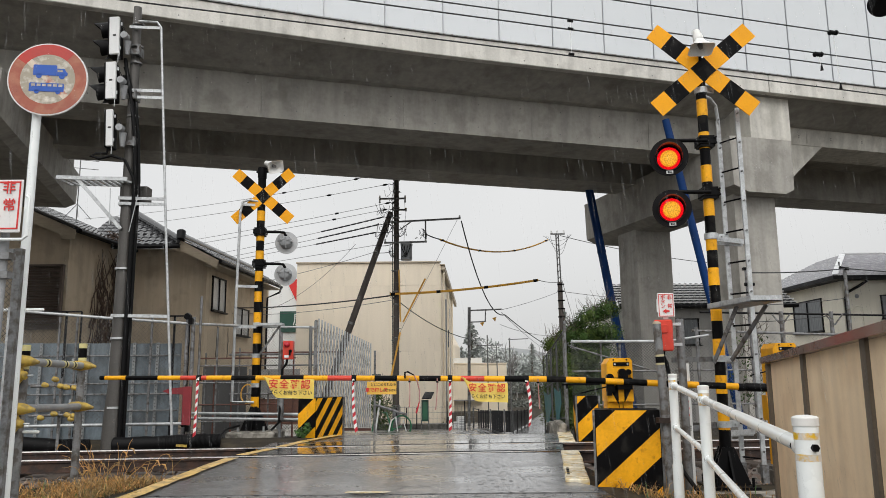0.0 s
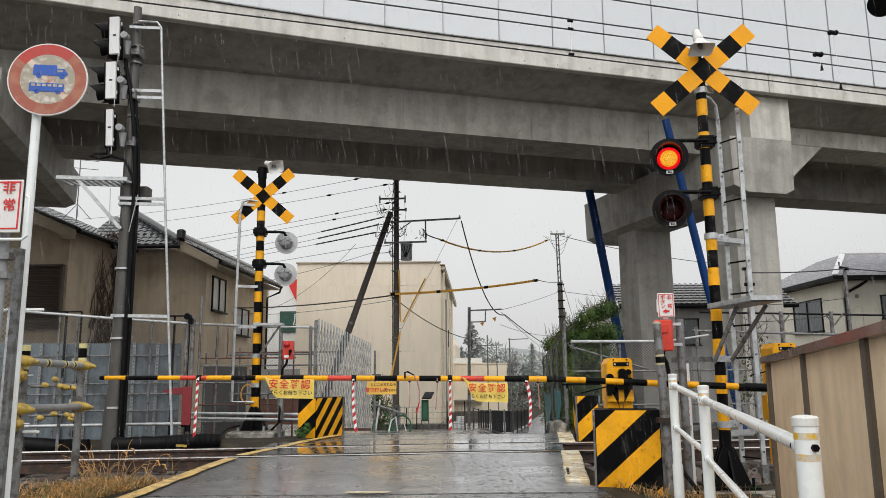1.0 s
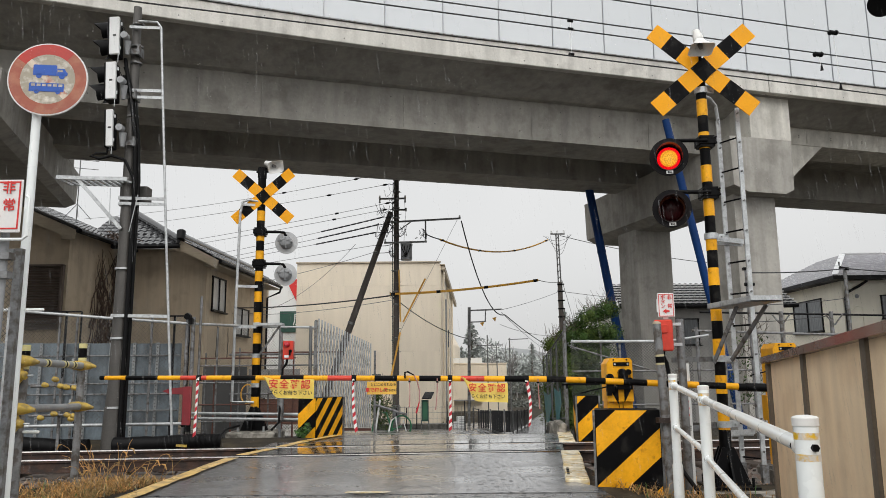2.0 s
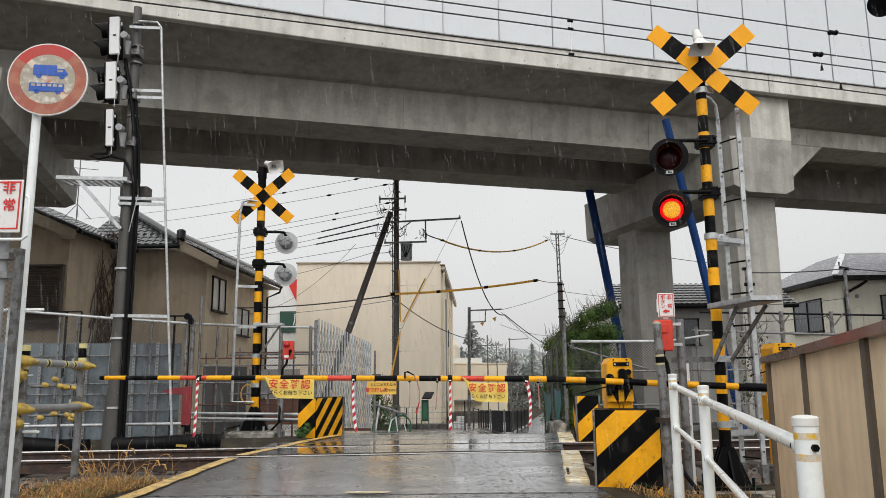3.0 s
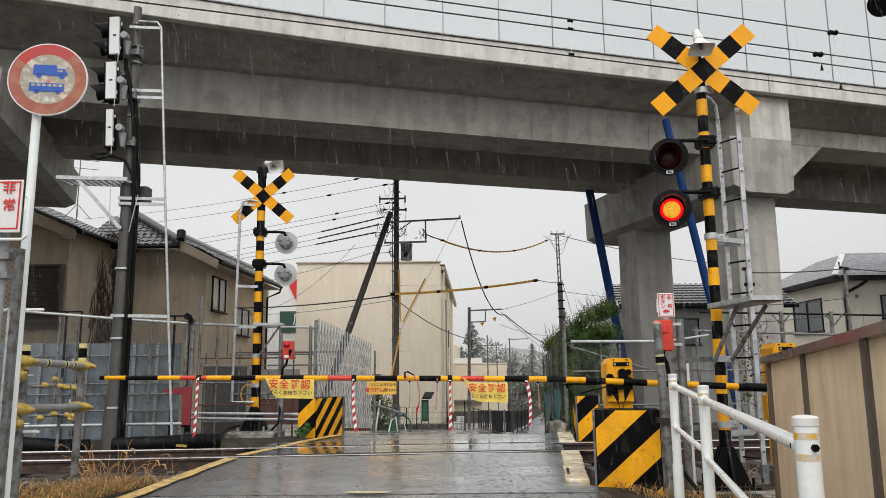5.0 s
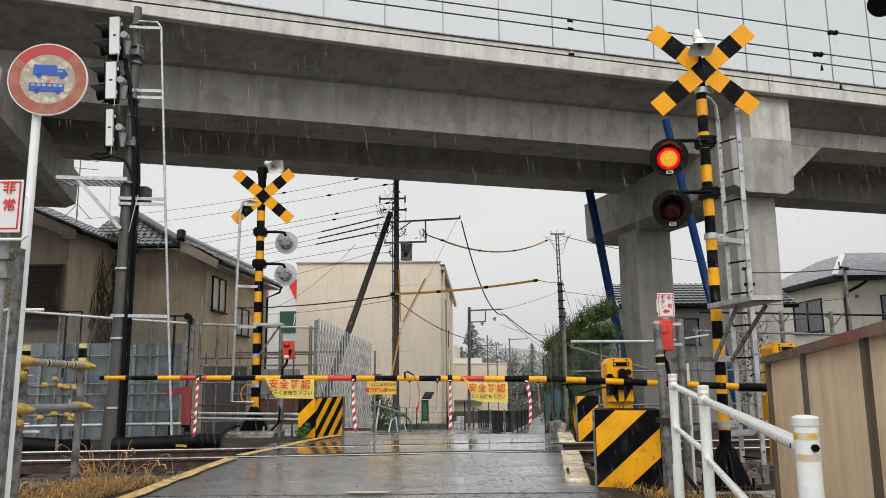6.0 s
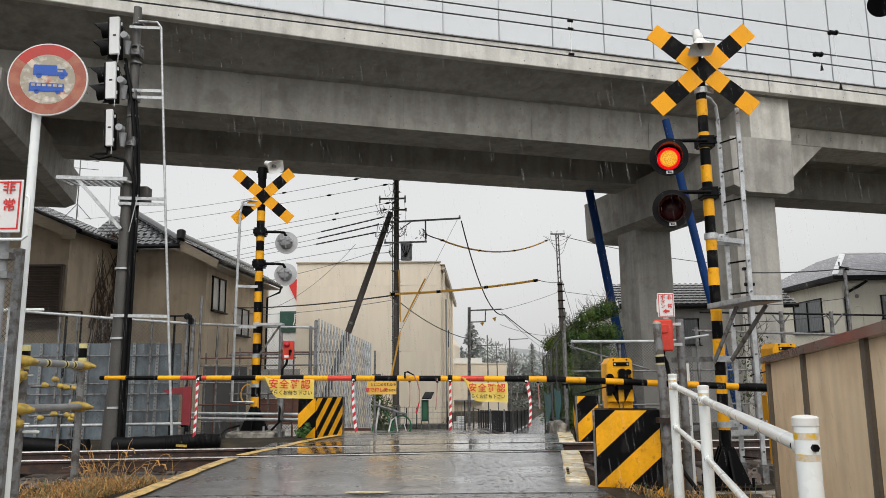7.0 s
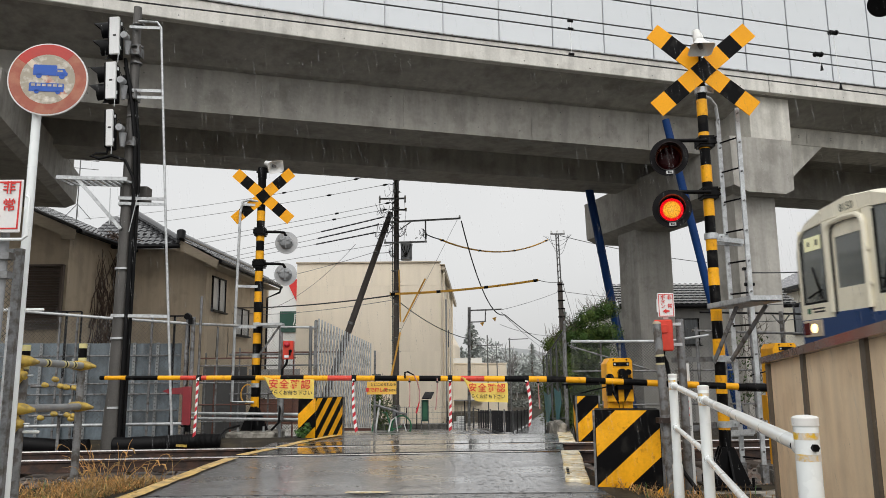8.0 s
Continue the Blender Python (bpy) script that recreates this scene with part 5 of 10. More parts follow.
    piece("writing_lines", INK_BLACK, w, lambda bm: [box(bm, (2.585, 8.09, 0.42 - 0.02 * k), (0.05, 0.004, 0.009)) for k in range(3)], "", 0)


def frame_rect(parent, c, w, h, t, mat, yaw):
    m = Matrix.Translation(c) @ pose(0, 0, 0, 0, 0, yaw)

    def make(bm):
        for x, z, sx, sz in ((0, h / 2, w, t), (0, -h / 2, w, t), (-w / 2, 0, t, h), (w / 2, 0, t, h)):
            box(bm, m @ Vector((x, 0, z)), (sx + (t if sz == t else 0), 0.003, sz), yaw)
    return piece("border", mat, parent, make, "", 0)


def arrow(bm, c, length, h):
    x, y, z = c
    sg = 1 if length > 0 else -1
    L = abs(length)
    pts = [(x + sg * L, y, z), (x, y, z + h / 2), (x, y, z + h * 0.2), (x - sg * L * 0.8, y, z + h * 0.2), (x - sg * L * 0.8, y, z - h * 0.2), (x, y, z - h * 0.2), (x, y, z - h / 2)]
    prism(bm, pts, (0, 0.003, 0))


build_panel_wall()
build_railing()
build_near_post()
build_near_ladder()
build_barrier()
build_button_post()
# ---- left-hand side ----
def leaf_cloud(bm, centres, count, size, rng, flat=0.0, mi=0):
    for i in range(count):
        c, r = rng.choice(centres)
        v = Vector((rng.gauss(0, 1), rng.gauss(0, 1), rng.gauss(0, 1)))
        v = v.normalized() * r * (0.62 + 0.42 * rng.random())
        v.z *= 0.85
        p = Vector(c) + v
        a = Vector((rng.uniform(-1, 1), rng.uniform(-1, 1), rng.uniform(-1, 1))).normalized()
        b = a.cross(v.normalized() + Vector((0.01, 0.02, 0.4))).normalized()
        s = size * rng.uniform(0.6, 1.4)
        q = [bm.verts.new(p + a * s), bm.verts.new(p + b * s * 0.45), bm.verts.new(p - a * s), bm.verts.new(p - b * s * 0.45)]
        bm.faces.new(q).material_index = mi


def build_no_truck_sign():
    s = thing("road_sign", (-3.2, 5.7, -0.2), "round faded no-trucks road sign on a white pole", "road sign")
    piece("pole", WHITE_PAINT, s, lambda bm: rod(bm, (-3.246, 5.72, -0.25), (-3.252, 5.72, 3.28), 0.0345, n=20))
    c = Vector((-3.15, 5.655, 3.335))
    m = Matrix.Translation(c) @ pose(0, 0, 0, 0, 0, 8)

    def disc(bm, r, y, th, n=56):
        rod(bm, m @ Vector((0, y, 0)), m @ Vector((0, y - th, 0)), r, n=n)
    plate = piece("plate", SIGN_WHITE, s, lambda bm: disc(bm, 0.303, 0.012, 0.016), "white-rimmed round plate")
    bm = B()
    ring_disc(bm, m @ Matrix.Translation((0, -0.0065, 0)), 0.293, 0.208, 0, 0.002, 72)
    for fc in bm.faces:
        q = fc.calc_center_median() - c
        fc.material_index = 1 if q.z - 0.12 * q.x > 0.168 + 0.02 * noise.noise(q * 14) else 0
    part("red_ring", bm, [SIGN_RED, SIGN_VIVID], plate, "red ring, faded to brown below", 0)
    piece("field", SIGN_FIELD, plate, lambda bm: disc(bm, 0.2075, -0.0045, 0.002), "peeling grey-white field")
    bm = B()
    q = m @ pose(0, -0.0082, 0, 0, 45, 0)
    prism(bm, [q @ Vector((x, 0, z)) for x, z in ((-0.207, -0.026), (0.207, -0.026), (0.207, 0.026), (-0.207, 0.026))], m.to_3x3() @ Vector((0, 0.001, 0)))
    part("red_bar", bm, SIGN_BAR, plate, "", 0)
    bm = B()
    y = -0.0100

    def poly(pts):
        prism(bm, [m @ Vector((x, y, z)) for x, z in pts], m.to_3x3() @ Vector((0, 0.0012, 0)))

    def wheel(x, z, r):
        poly([(x + r * math.cos(0.5236 * k), z + r * math.sin(0.5236 * k)) for k in range(12)])
    poly([(-0.112, 0.030), (0.066, 0.030), (0.066, 0.110), (0.060, 0.118), (-0.106, 0.118), (-0.112, 0.110)])
    poly([(0.068, 0.030), (0.146, 0.030), (0.149, 0.056), (0.136, 0.066), (0.124, 0.090), (0.068, 0.090)])
    wheel(-0.066, 0.026, 0.022)
    wheel(0.107, 0.026, 0.022)
    truck = part("truck_symbol", bm, SIGN_BLUE, plate, "blue lorry symbol", 0)
    bm = B()
    poly([(-0.134, -0.105), (0.128, -0.105), (0.128, -0.040), (0.120, -0.034), (-0.126, -0.034), (-0.134, -0.042)])
    wheel(-0.075, -0.106, 0.019)
    wheel(0.085, -0.106, 0.019)
    bus = part("bus_symbol", bm, SIGN_BLUE, plate, "blue bus symbol", 0)
    y = -0.0116
    bm = B()
    for k in range(6):
        x0 = -0.118 + 0.041 * k
        poly([(x0, -0.062), (x0 + 0.029, -0.062), (x0 + 0.029, -0.042), (x0, -0.042)])
    part("bus_windows", bm, SIGN_FIELD, bus, "", 0)
    bm = B()
    poly([(0.072, 0.062), (0.088, 0.062), (0.088, 0.08), (0.072, 0.08)])
    poly([(0.092, 0.062), (0.115, 0.062), (0.107, 0.08), (0.092, 0.08)])
    part("cab_windows", bm, SIGN_FIELD, truck, "", 0)
    piece("sign_clamp", GALV, s, lambda bm: [box(bm, (-3.22, 5.70, z), (0.10, 0.07, 0.03)) for z in (3.2, 3.45)], "", 0)
    # emergency sign on the fence
    e = thing("emergency_sign", (-3.2, 5.35, -0.2), "white sign with red border and lettering on a grey stand", "sign")
    pl = piece("sign_plate", SIGN_WHITE, e, lambda bm: box(bm, (-3.236, 5.30, 2.215), (0.345, 0.012, 0.395)), "white sign plate", 0, 0.006)
    frame_rect(pl, (-3.236, 5.292, 2.22), 0.305, 0.345, 0.011, INK_RED, 0)
    for ch, dx, dz in (("非", 0.075, 0.13), ("常", 0.085, 0.0), ("ボ", -0.07, 0.13), ("タ", -0.07, 0.05), ("ン", -0.07, -0.03)):
        lettering("lettering", ch, 0.10, Matrix.Translation((-3.236 + dx, 5.287, 2.215 + dz)) @ pose(0, 0, 0, 90, 0, 0), INK_RED, pl, bold=0.001)
    bm = B()
    arrow(bm, (-3.266, 5.2865, 2.14), 0.06, 0.09)
    part("arrow", bm, INK_RED, pl, "", 0)
    piece("plate_frame", WHITE_PAINT, e, lambda bm: (sweep(bm, [(-3.055, 5.33, 2.30), (-3.03, 5.33, 2.28), (-3.03, 5.33, 2.0), (-3.06, 5.33, 1.975), (-3.4, 5.33, 1.975)], 0.012, 8)), "")
    piece("stand", GREY_PAINT, e, lambda bm: rod(bm, (-3.225, 5.40, -0.25), (-3.225, 5.40, 2.05), 0.03, n=14))
    for z in (1.72, 1.86):
        piece("stand_clamp", GALV_DARK, e, lambda bm: box(bm, (-3.225, 5.39, z), (0.14, 0.09, 0.05)), "", 0)


SIGN_RED = material("faded_sign_red", (0.34, 0.095, 0.058), 0.5, var=0.12, scale=5, fine=50, bump=0.04, second=(0.38, 0.14, 0.085), amount=0.4)
SIGN_VIVID = material("unfaded_sign_red", (0.46, 0.035, 0.025), 0.45, var=0.1, scale=6, fine=50, bump=0.04)
SIGN_BAR = material("peeled_sign_bar", (0.62, 0.53, 0.43), 0.5, var=0.15, scale=9, fine=50, bump=0.08, second=(0.45, 0.16, 0.10), amount=0.42)
SIGN_FIELD = material("peeling_sign_field", (0.66, 0.62, 0.55), 0.5, var=0.12, scale=7, fine=50, bump=0.1, second=(0.36, 0.32, 0.25), amount=0.75)
SIGN_BLUE = material("sign_blue", (0.012, 0.085, 0.42), 0.45, var=0.08, scale=8, bump=0.03)
CAP_YELLOW = material("yellow_rubber_cap", (0.44, 0.30, 0.05), 0.5, var=0.2, scale=9, fine=40, bump=0.1, second=(0.27, 0.19, 0.05), amount=0.35)


def build_left_fence():
    f = thing("mesh_panel", (-4.2, 5.6, -0.2), "galvanised chain-link panel fence with a square frame", "fence", "mesh fences")
    xr = -3.222
    for x in (xr, -5.2):
        piece("post", GALV_DARK, f, lambda bm: box(bm, (x, 5.6, 0.85), (0.055, 0.05, 2.2)), "", 0)
    for z in (1.93, 0.95, -0.1):
        piece("rail", GALV_DARK, f, lambda bm: box(bm, ((xr - 5.2) / 2, 5.6, z), (1.9, 0.04, 0.04)), "", 0)
    piece("wire_mesh", GALV_DARK, f, lambda bm: chainlink(bm, (-5.18, 5.59), (xr - 0.02, 5.59), -0.1, 1.92, 0.042, 0.0019), "", 0)
    piece("chain", GALV, f, lambda bm: sweep(bm, [(xr - 0.015, 5.55, 1.5 - 0.04 * k + 0.006 * (k % 2)) for k in range(40)], 0.009, 6))
    wr = thing("white_railing", (-3.6, 6.2, -0.2), "white pipe railing ending behind the mesh panel", "railing")
    piece("post", WHITE_PAINT, wr, lambda bm: rod(bm, (-4.0, 6.25, -0.25), (-4.0, 6.25, 1.62), 0.03, n=14))
    for z, xe in ((1.54, -3.33), (0.55, -3.29)):
        piece("rail", WHITE_PAINT, wr, lambda bm: (rod(bm, (-5.0, 6.2, z), (xe, 6.2, z), 0.0125, n=14), dome(bm, (xe, 6.2, z), (1, 0, 0), 0.0125, 0.006)))
    # the barrier of two posts with yellow rubber caps along the road
    g = thing("pipe_barrier", (-3.41, 6.2, -0.15), "grey pipe barrier with yellow rubber caps and banded posts", "barrier", "pipe barriers")
    A, Bp = Vector((-3.452, 6.2, 0)), Vector((-3.84, 8.0, 0))
    for p, z0, z1 in ((A, -0.25, 1.25), (Bp, -0.25, 1.34)):
        post = piece("post", GALV_DARK, g, lambda bm: rod(bm, (p.x, p.y, z0), (p.x, p.y, z1), 0.038, n=18))
        for k, mt in enumerate((REFLECT_PALE, BLACK, BLACK, REFLECT_PALE)):
            piece("post_band", mt, post, lambda bm: rod(bm, (p.x, p.y, z1 - 0.05 * (k + 1)), (p.x, p.y, z1 - 0.05 * k), 0.0405, n=18), "yellow and black reflective band")
    d = (Bp - A).normalized()
    for zA, zB in ((1.115, 1.105), (0.735, 0.685)):
        a, b = A + Vector((0.02, -0.06, zA)), Bp + Vector((0.05, -0.08, zB))
        rail = piece("rail", GREY_PAINT, g, lambda bm: rod(bm, a, b, 0.034, n=16))
        if zA > 1:
            for k in (0.32, 0.62, 0.78):
                q = a + (b - a) * k
                for dk, mt in ((-0.045, REFLECT_PALE), (0.0, BLACK), (0.045, REFLECT_PALE)):
                    piece("rail_band", mt, rail, lambda bm: rod(bm, q + (b - a).normalized() * (dk - 0.022), q + (b - a).normalized() * (dk + 0.022), 0.0365, n=16))
        for e, back in ((a, 0.055), (b, 0.13)):
            piece("cap", CAP_YELLOW, rail, lambda bm: (sweep(bm, [e + Vector((-back, 0, 0.0)), e + Vector((-back * 0.6, -0.02, 0.005)), e + Vector((-0.01, -0.03, 0.0)), e + Vector((0.07, -0.03, 0)), e + Vector((0.15, -0.03, -0.01))], [0.030, 0.047, 0.054, 0.042, 0.012], 12)), "yellow rubber clamp cover")
        piece("cap", CAP_YELLOW, rail, lambda bm: sweep(bm, [a + Vector((-0.025, -0.03, -0.03)), a + Vector((-0.03, -0.035, -0.08)), a + Vector((-0.03, -0.035, -0.14)), a + Vector((-0.03, -0.03, -0.19))], [0.034, 0.062, 0.064, 0.030], 12), "yellow rubber clamp cover")
        piece("cap", CAP_YELLOW, rail, lambda bm: (rod(bm, a + Vector((-0.02, -0.04, -0.11)), a + Vector((0.055, -0.055, -0.115)), 0.036, 0.036, n=14), dome(bm, a + Vector((0.055, -0.055, -0.115)), (1, -0.15, 0), 0.036, 0.022)), "round yellow bolt cap")
        piece("bolt", GALV, rail, lambda bm: (rod(bm, a + Vector((0.06, -0.05, -0.115)), a + Vector((0.12, -0.05, -0.115)), 0.008, n=8), rod(bm, b + Vector((-0.1, -0.02, 0.03)), b + Vector((-0.1, -0.02, 0.075)), 0.012, n=8)))
        piece("tie_cord", GREEN_MESH, rail, lambda bm: sweep(bm, [a + Vector((-0.12, -0.03, -0.1)), a + Vector((-0.2, -0.06, -0.2)), a + Vector((-0.24, -0.05, -0.24))], 0.005, 6), "green cord")
    # a smaller pipe barrier behind it, with more yellow caps
    h = thing("pipe_barrier", (-5.3, 10.9, -0.15), "low grey pipe barrier with small yellow caps beyond the rails", "barrier", "pipe barriers")
    for x, z1 in ((-5.86, 0.98), (-5.58, 0.90)):
        piece("post", GALV_DARK, h, lambda bm: rod(bm, (x, 11.6, -0.25), (x, 11.6, z1), 0.024, n=14))
    for z in (0.86, 0.42):
        piece("rail", GALV_DARK, h, lambda bm: rod(bm, (-6.3, 11.55, z), (-5.5, 11.55, z + 0.02), 0.020, n=12))
    for x, z in ((-6.05, 0.876), (-5.90, 0.96), (-5.81, 0.858), (-5.72, 0.84), (-5.60, 0.83), (-6.08, 0.39), (-5.88, 0.448), (-5.68, 0.43), (-5.58, 0.41), (-5.62, 0.37)):
        piece("cap", CAP_YELLOW, h, lambda bm: sweep(bm, [(x - 0.05, 11.5, z), (x - 0.02, 11.48, z + 0.01), (x + 0.03, 11.48, z), (x + 0.055, 11.48, z - 0.01)], [0.02, 0.042, 0.036, 0.015], 10), "small yellow rubber cap")


REFLECT_PALE = material("pale_yellow_band", (0.62, 0.56, 0.26), 0.4, var=0.12, scale=10, bump=0.05)


def build_signal_mast():
    s = thing("signal_mast", (-5.2, 12.0, -0.3), "tall dark signal mast with three white-backed signal heads and a ladder", "signal mast")
    piece("mast", MAST, s, lambda bm: sweep(bm, [(-5.21, 12, -0.35), (-5.21, 12, 0.3), (-5.20, 12, 0.9), (-5.19, 12, 3.4), (-5.23, 12, 7.28)], [0.165, 0.15, 0.118, 0.108, 0.066], 20))
    piece("mast_cap", GREY_PAINT, s, lambda bm: dome(bm, (-5.23, 12, 7.28), (0, 0, 1), 0.067, 0.02))
    for i, (dx, dy) in enumerate(((0.125, -0.05), (0.16, -0.02), (0.135, -0.11))):
        pts = [(-5.19 + dx, 12 + dy, z) for z in (-0.1, 1.5, 3.0, 4.2)] + [(-5.22 + dx * 0.9, 12 + dy, 4.9), (-5.3 + dx, 12 + dy - 0.05, 5.5), (-5.40 + dx * 0.4, 11.9, 6.0 + 0.15 * i)]
        piece("cable", RUBBER, s, lambda bm: sweep(bm, pts, 0.032, 10), "black cable")
    for z in (0.52, 1.60, 2.72, 3.78, 4.15, 5.30, 6.25, 6.55, 6.95):
        piece("strap", GALV if z < 5 else GALV_DARK, s, lambda bm: rod(bm, (-5.19, 11.98, z - 0.016), (-5.19, 11.98, z + 0.016), 0.130 if z < 4.5 else 0.098, n=18))
    # signal heads, their lenses turned along the track
    for k, (x, z, h, hoods) in enumerate(((-5.44, 6.60, 0.66, 2), (-5.45, 5.815, 0.64, 2), (-5.42, 5.00, 0.62, 0))):
        w = 0.165 if hoods else 0.11
        head = piece("signal_head", BLACK_IRON, s, lambda bm: box(bm, (x - 0.035, 11.77, z), (w + 0.01, 0.22, h + 0.02), 0, 0, 0, -3), "black signal case", 0, 0.012)
        piece("white_back", OFF_WHITE_P, head, lambda bm: box(bm, (x + 0.004, 11.65, z), (w, 0.05, h), 0, 0, 0, -3), "white painted cover", 0, 0.006)
        piece("badge", INK_BLACK, head, lambda bm: box(bm, (x + 0.01, 11.622, z + 0.0), (0.05, 0.008, 0.028)), "", 0)
        for hz in (0.32, -0.32):
            piece("hinge", GALV, head, lambda bm: rod(bm, (x + w / 2 + 0.02, 11.66, z + h * (hz - 0.04)), (x + w / 2 + 0.02, 11.66, z + h * (hz + 0.04)), 0.014, n=8))
        piece("latch_rod", GALV, head, lambda bm: rod(bm, (x + w / 2 + 0.005, 11.64, z - h * 0.5), (x + w / 2 + 0.005, 11.64, z - h * 0.72), 0.006, n=6))
        for j in range(hoods):
            zc = z + (0.16 if j == 0 else -0.15)
            piece("visor", BLACK_IRON, head, lambda bm: side_visor(bm, (x - w / 2 - 0.02, 11.82, zc), 0.155, 0.33), "long black visor", 30)
        # bracket lamp
        piece("terminal", GREY_CASE, head, lambda bm: (rod(bm, (x + 0.175, 11.60, z + 0.0), (x + 0.175, 11.72, z), 0.058, n=18), rod(bm, (x + 0.175, 11.594, z), (x + 0.175, 11.60, z), 0.014, n=8), sweep(bm, [(x + 0.18, 11.75, z - 0.05), (x + 0.17, 11.78, z - 0.28)], [0.06, 0.035], 12)), "round grey terminal cover")
        piece("head_bracket", GALV_DARK, head, lambda bm: (box(bm, (x + 0.27, 11.88, z - 0.19), (0.16, 0.08, 0.09)), box(bm, (x + 0.33, 11.93, z - 0.17), (0.03, 0.22, 0.16))), "", 0)
        piece("lead", RUBBER, head, lambda bm: sweep(bm, [(x + 0.10, 11.66, z + 0.12), (x + 0.16, 11.62, z + 0.13), (x + 0.20, 11.6, z + 0.05)], 0.006, 6))
    piece("loop_cable", RUBBER, s, lambda bm: sweep(bm, [(-5.46, 11.75, 4.72), (-5.48, 11.75, 4.60), (-5.66, 11.75, 4.60), (-5.74, 11.75, 4.56), (-5.6, 11.75, 4.51), (-5.4, 11.75, 4.56), (-5.2, 11.8, 4.5), (-5.06, 11.85, 4.2), (-5.03, 11.9, 3.6)], 0.024, 10), "looped black cable")
    # bracket platform
    piece("platform_rail", GALV, s, lambda bm: [bar(bm, (-6.25, y, 4.19), (-5.1, y, 4.15), 0.03, 0.06) for y in (11.7, 12.1)], "", 0)
    for k in range(11):
        x = -6.21 + 0.105 * k
        piece("platform_rung", GALV, s, lambda bm: bar(bm, (x, 11.7, 4.17 - k * 0.004), (x, 12.1, 4.17 - k * 0.004), 0.03, 0.03), "", 0)
    piece("strut", GALV, s, lambda bm: bar(bm, (-5.92, 11.72, 4.17), (-5.22, 11.86, 3.36), 0.055, 0.055), "", 0)
    piece("relay_box", MAST, s, lambda bm: box(bm, (-5.16, 12.22, 4.00), (0.46, 0.22, 0.28)), "grey box", 0, 0.015)
    piece("hanger", GALV, s, lambda bm: (rod(bm, (-5.36, 11.7, 4.0), (-5.34, 11.7, 3.4), 0.008, n=6), rod(bm, (-4.93, 11.75, 3.9), (-5.06, 11.8, 3.3), 0.008, n=6)))
    # single-stringer ladder
    piece("ladder_rail", GALV, s, lambda bm: sweep(bm, [(-5.16, 11.9, 6.98), (-4.84, 11.9, 6.96), (-4.77, 11.9, 6.86), (-4.53, 11.9, 3.7), (-4.22, 11.9, -0.15)], 0.021, 8))
    for z, x1 in ((6.85, -4.78), (5.72, -4.68), (5.60, -4.68), (3.86, -4.55), (3.77, -4.55), (1.94, -4.38)):
        piece("rung", GALV, s, lambda bm: bar(bm, (-5.3, 11.88, z + 0.02), (x1, 11.9, z), 0.02, 0.05), "", 0)


MAST = material("dark_steel_mast", (0.085, 0.08, 0.074), 0.5, metal=0.1, var=0.22, scale=3, fine=40, bump=0.1, streak=0.25)
OFF_WHITE_P = material("white_cover_paint", (0.72, 0.73, 0.73), 0.4, var=0.05, bump=0.02, streak=0.1)


def side_visor(bm, c, r, reach, n=20):
    """A hood along -X: full round at its root, cut away below towards the tip."""
    x, y, z = c
    rows = []
    for rr in (r, r - 0.008):
        a_, b_ = [], []
        for k in range(n + 1):
            t = radians(-65 + 310 * k / n)
            out = reach * (0.42 + 0.58 * max(0.0, math.sin(t)))
            a_.append(bm.verts.new((x, y + rr * math.cos(t), z + rr * math.sin(t))))
            b_.append(bm.verts.new((x - out, y + rr * math.cos(t), z + rr * math.sin(t) - 0.02)))
        rows += [a_, b_]
    for i, j in ((0, 1), (2, 3), (1, 3), (0, 2)):
        for k in range(n):
            bm.faces.new((rows[i][k], rows[i][k + 1], rows[j][k + 1], rows[j][k]))


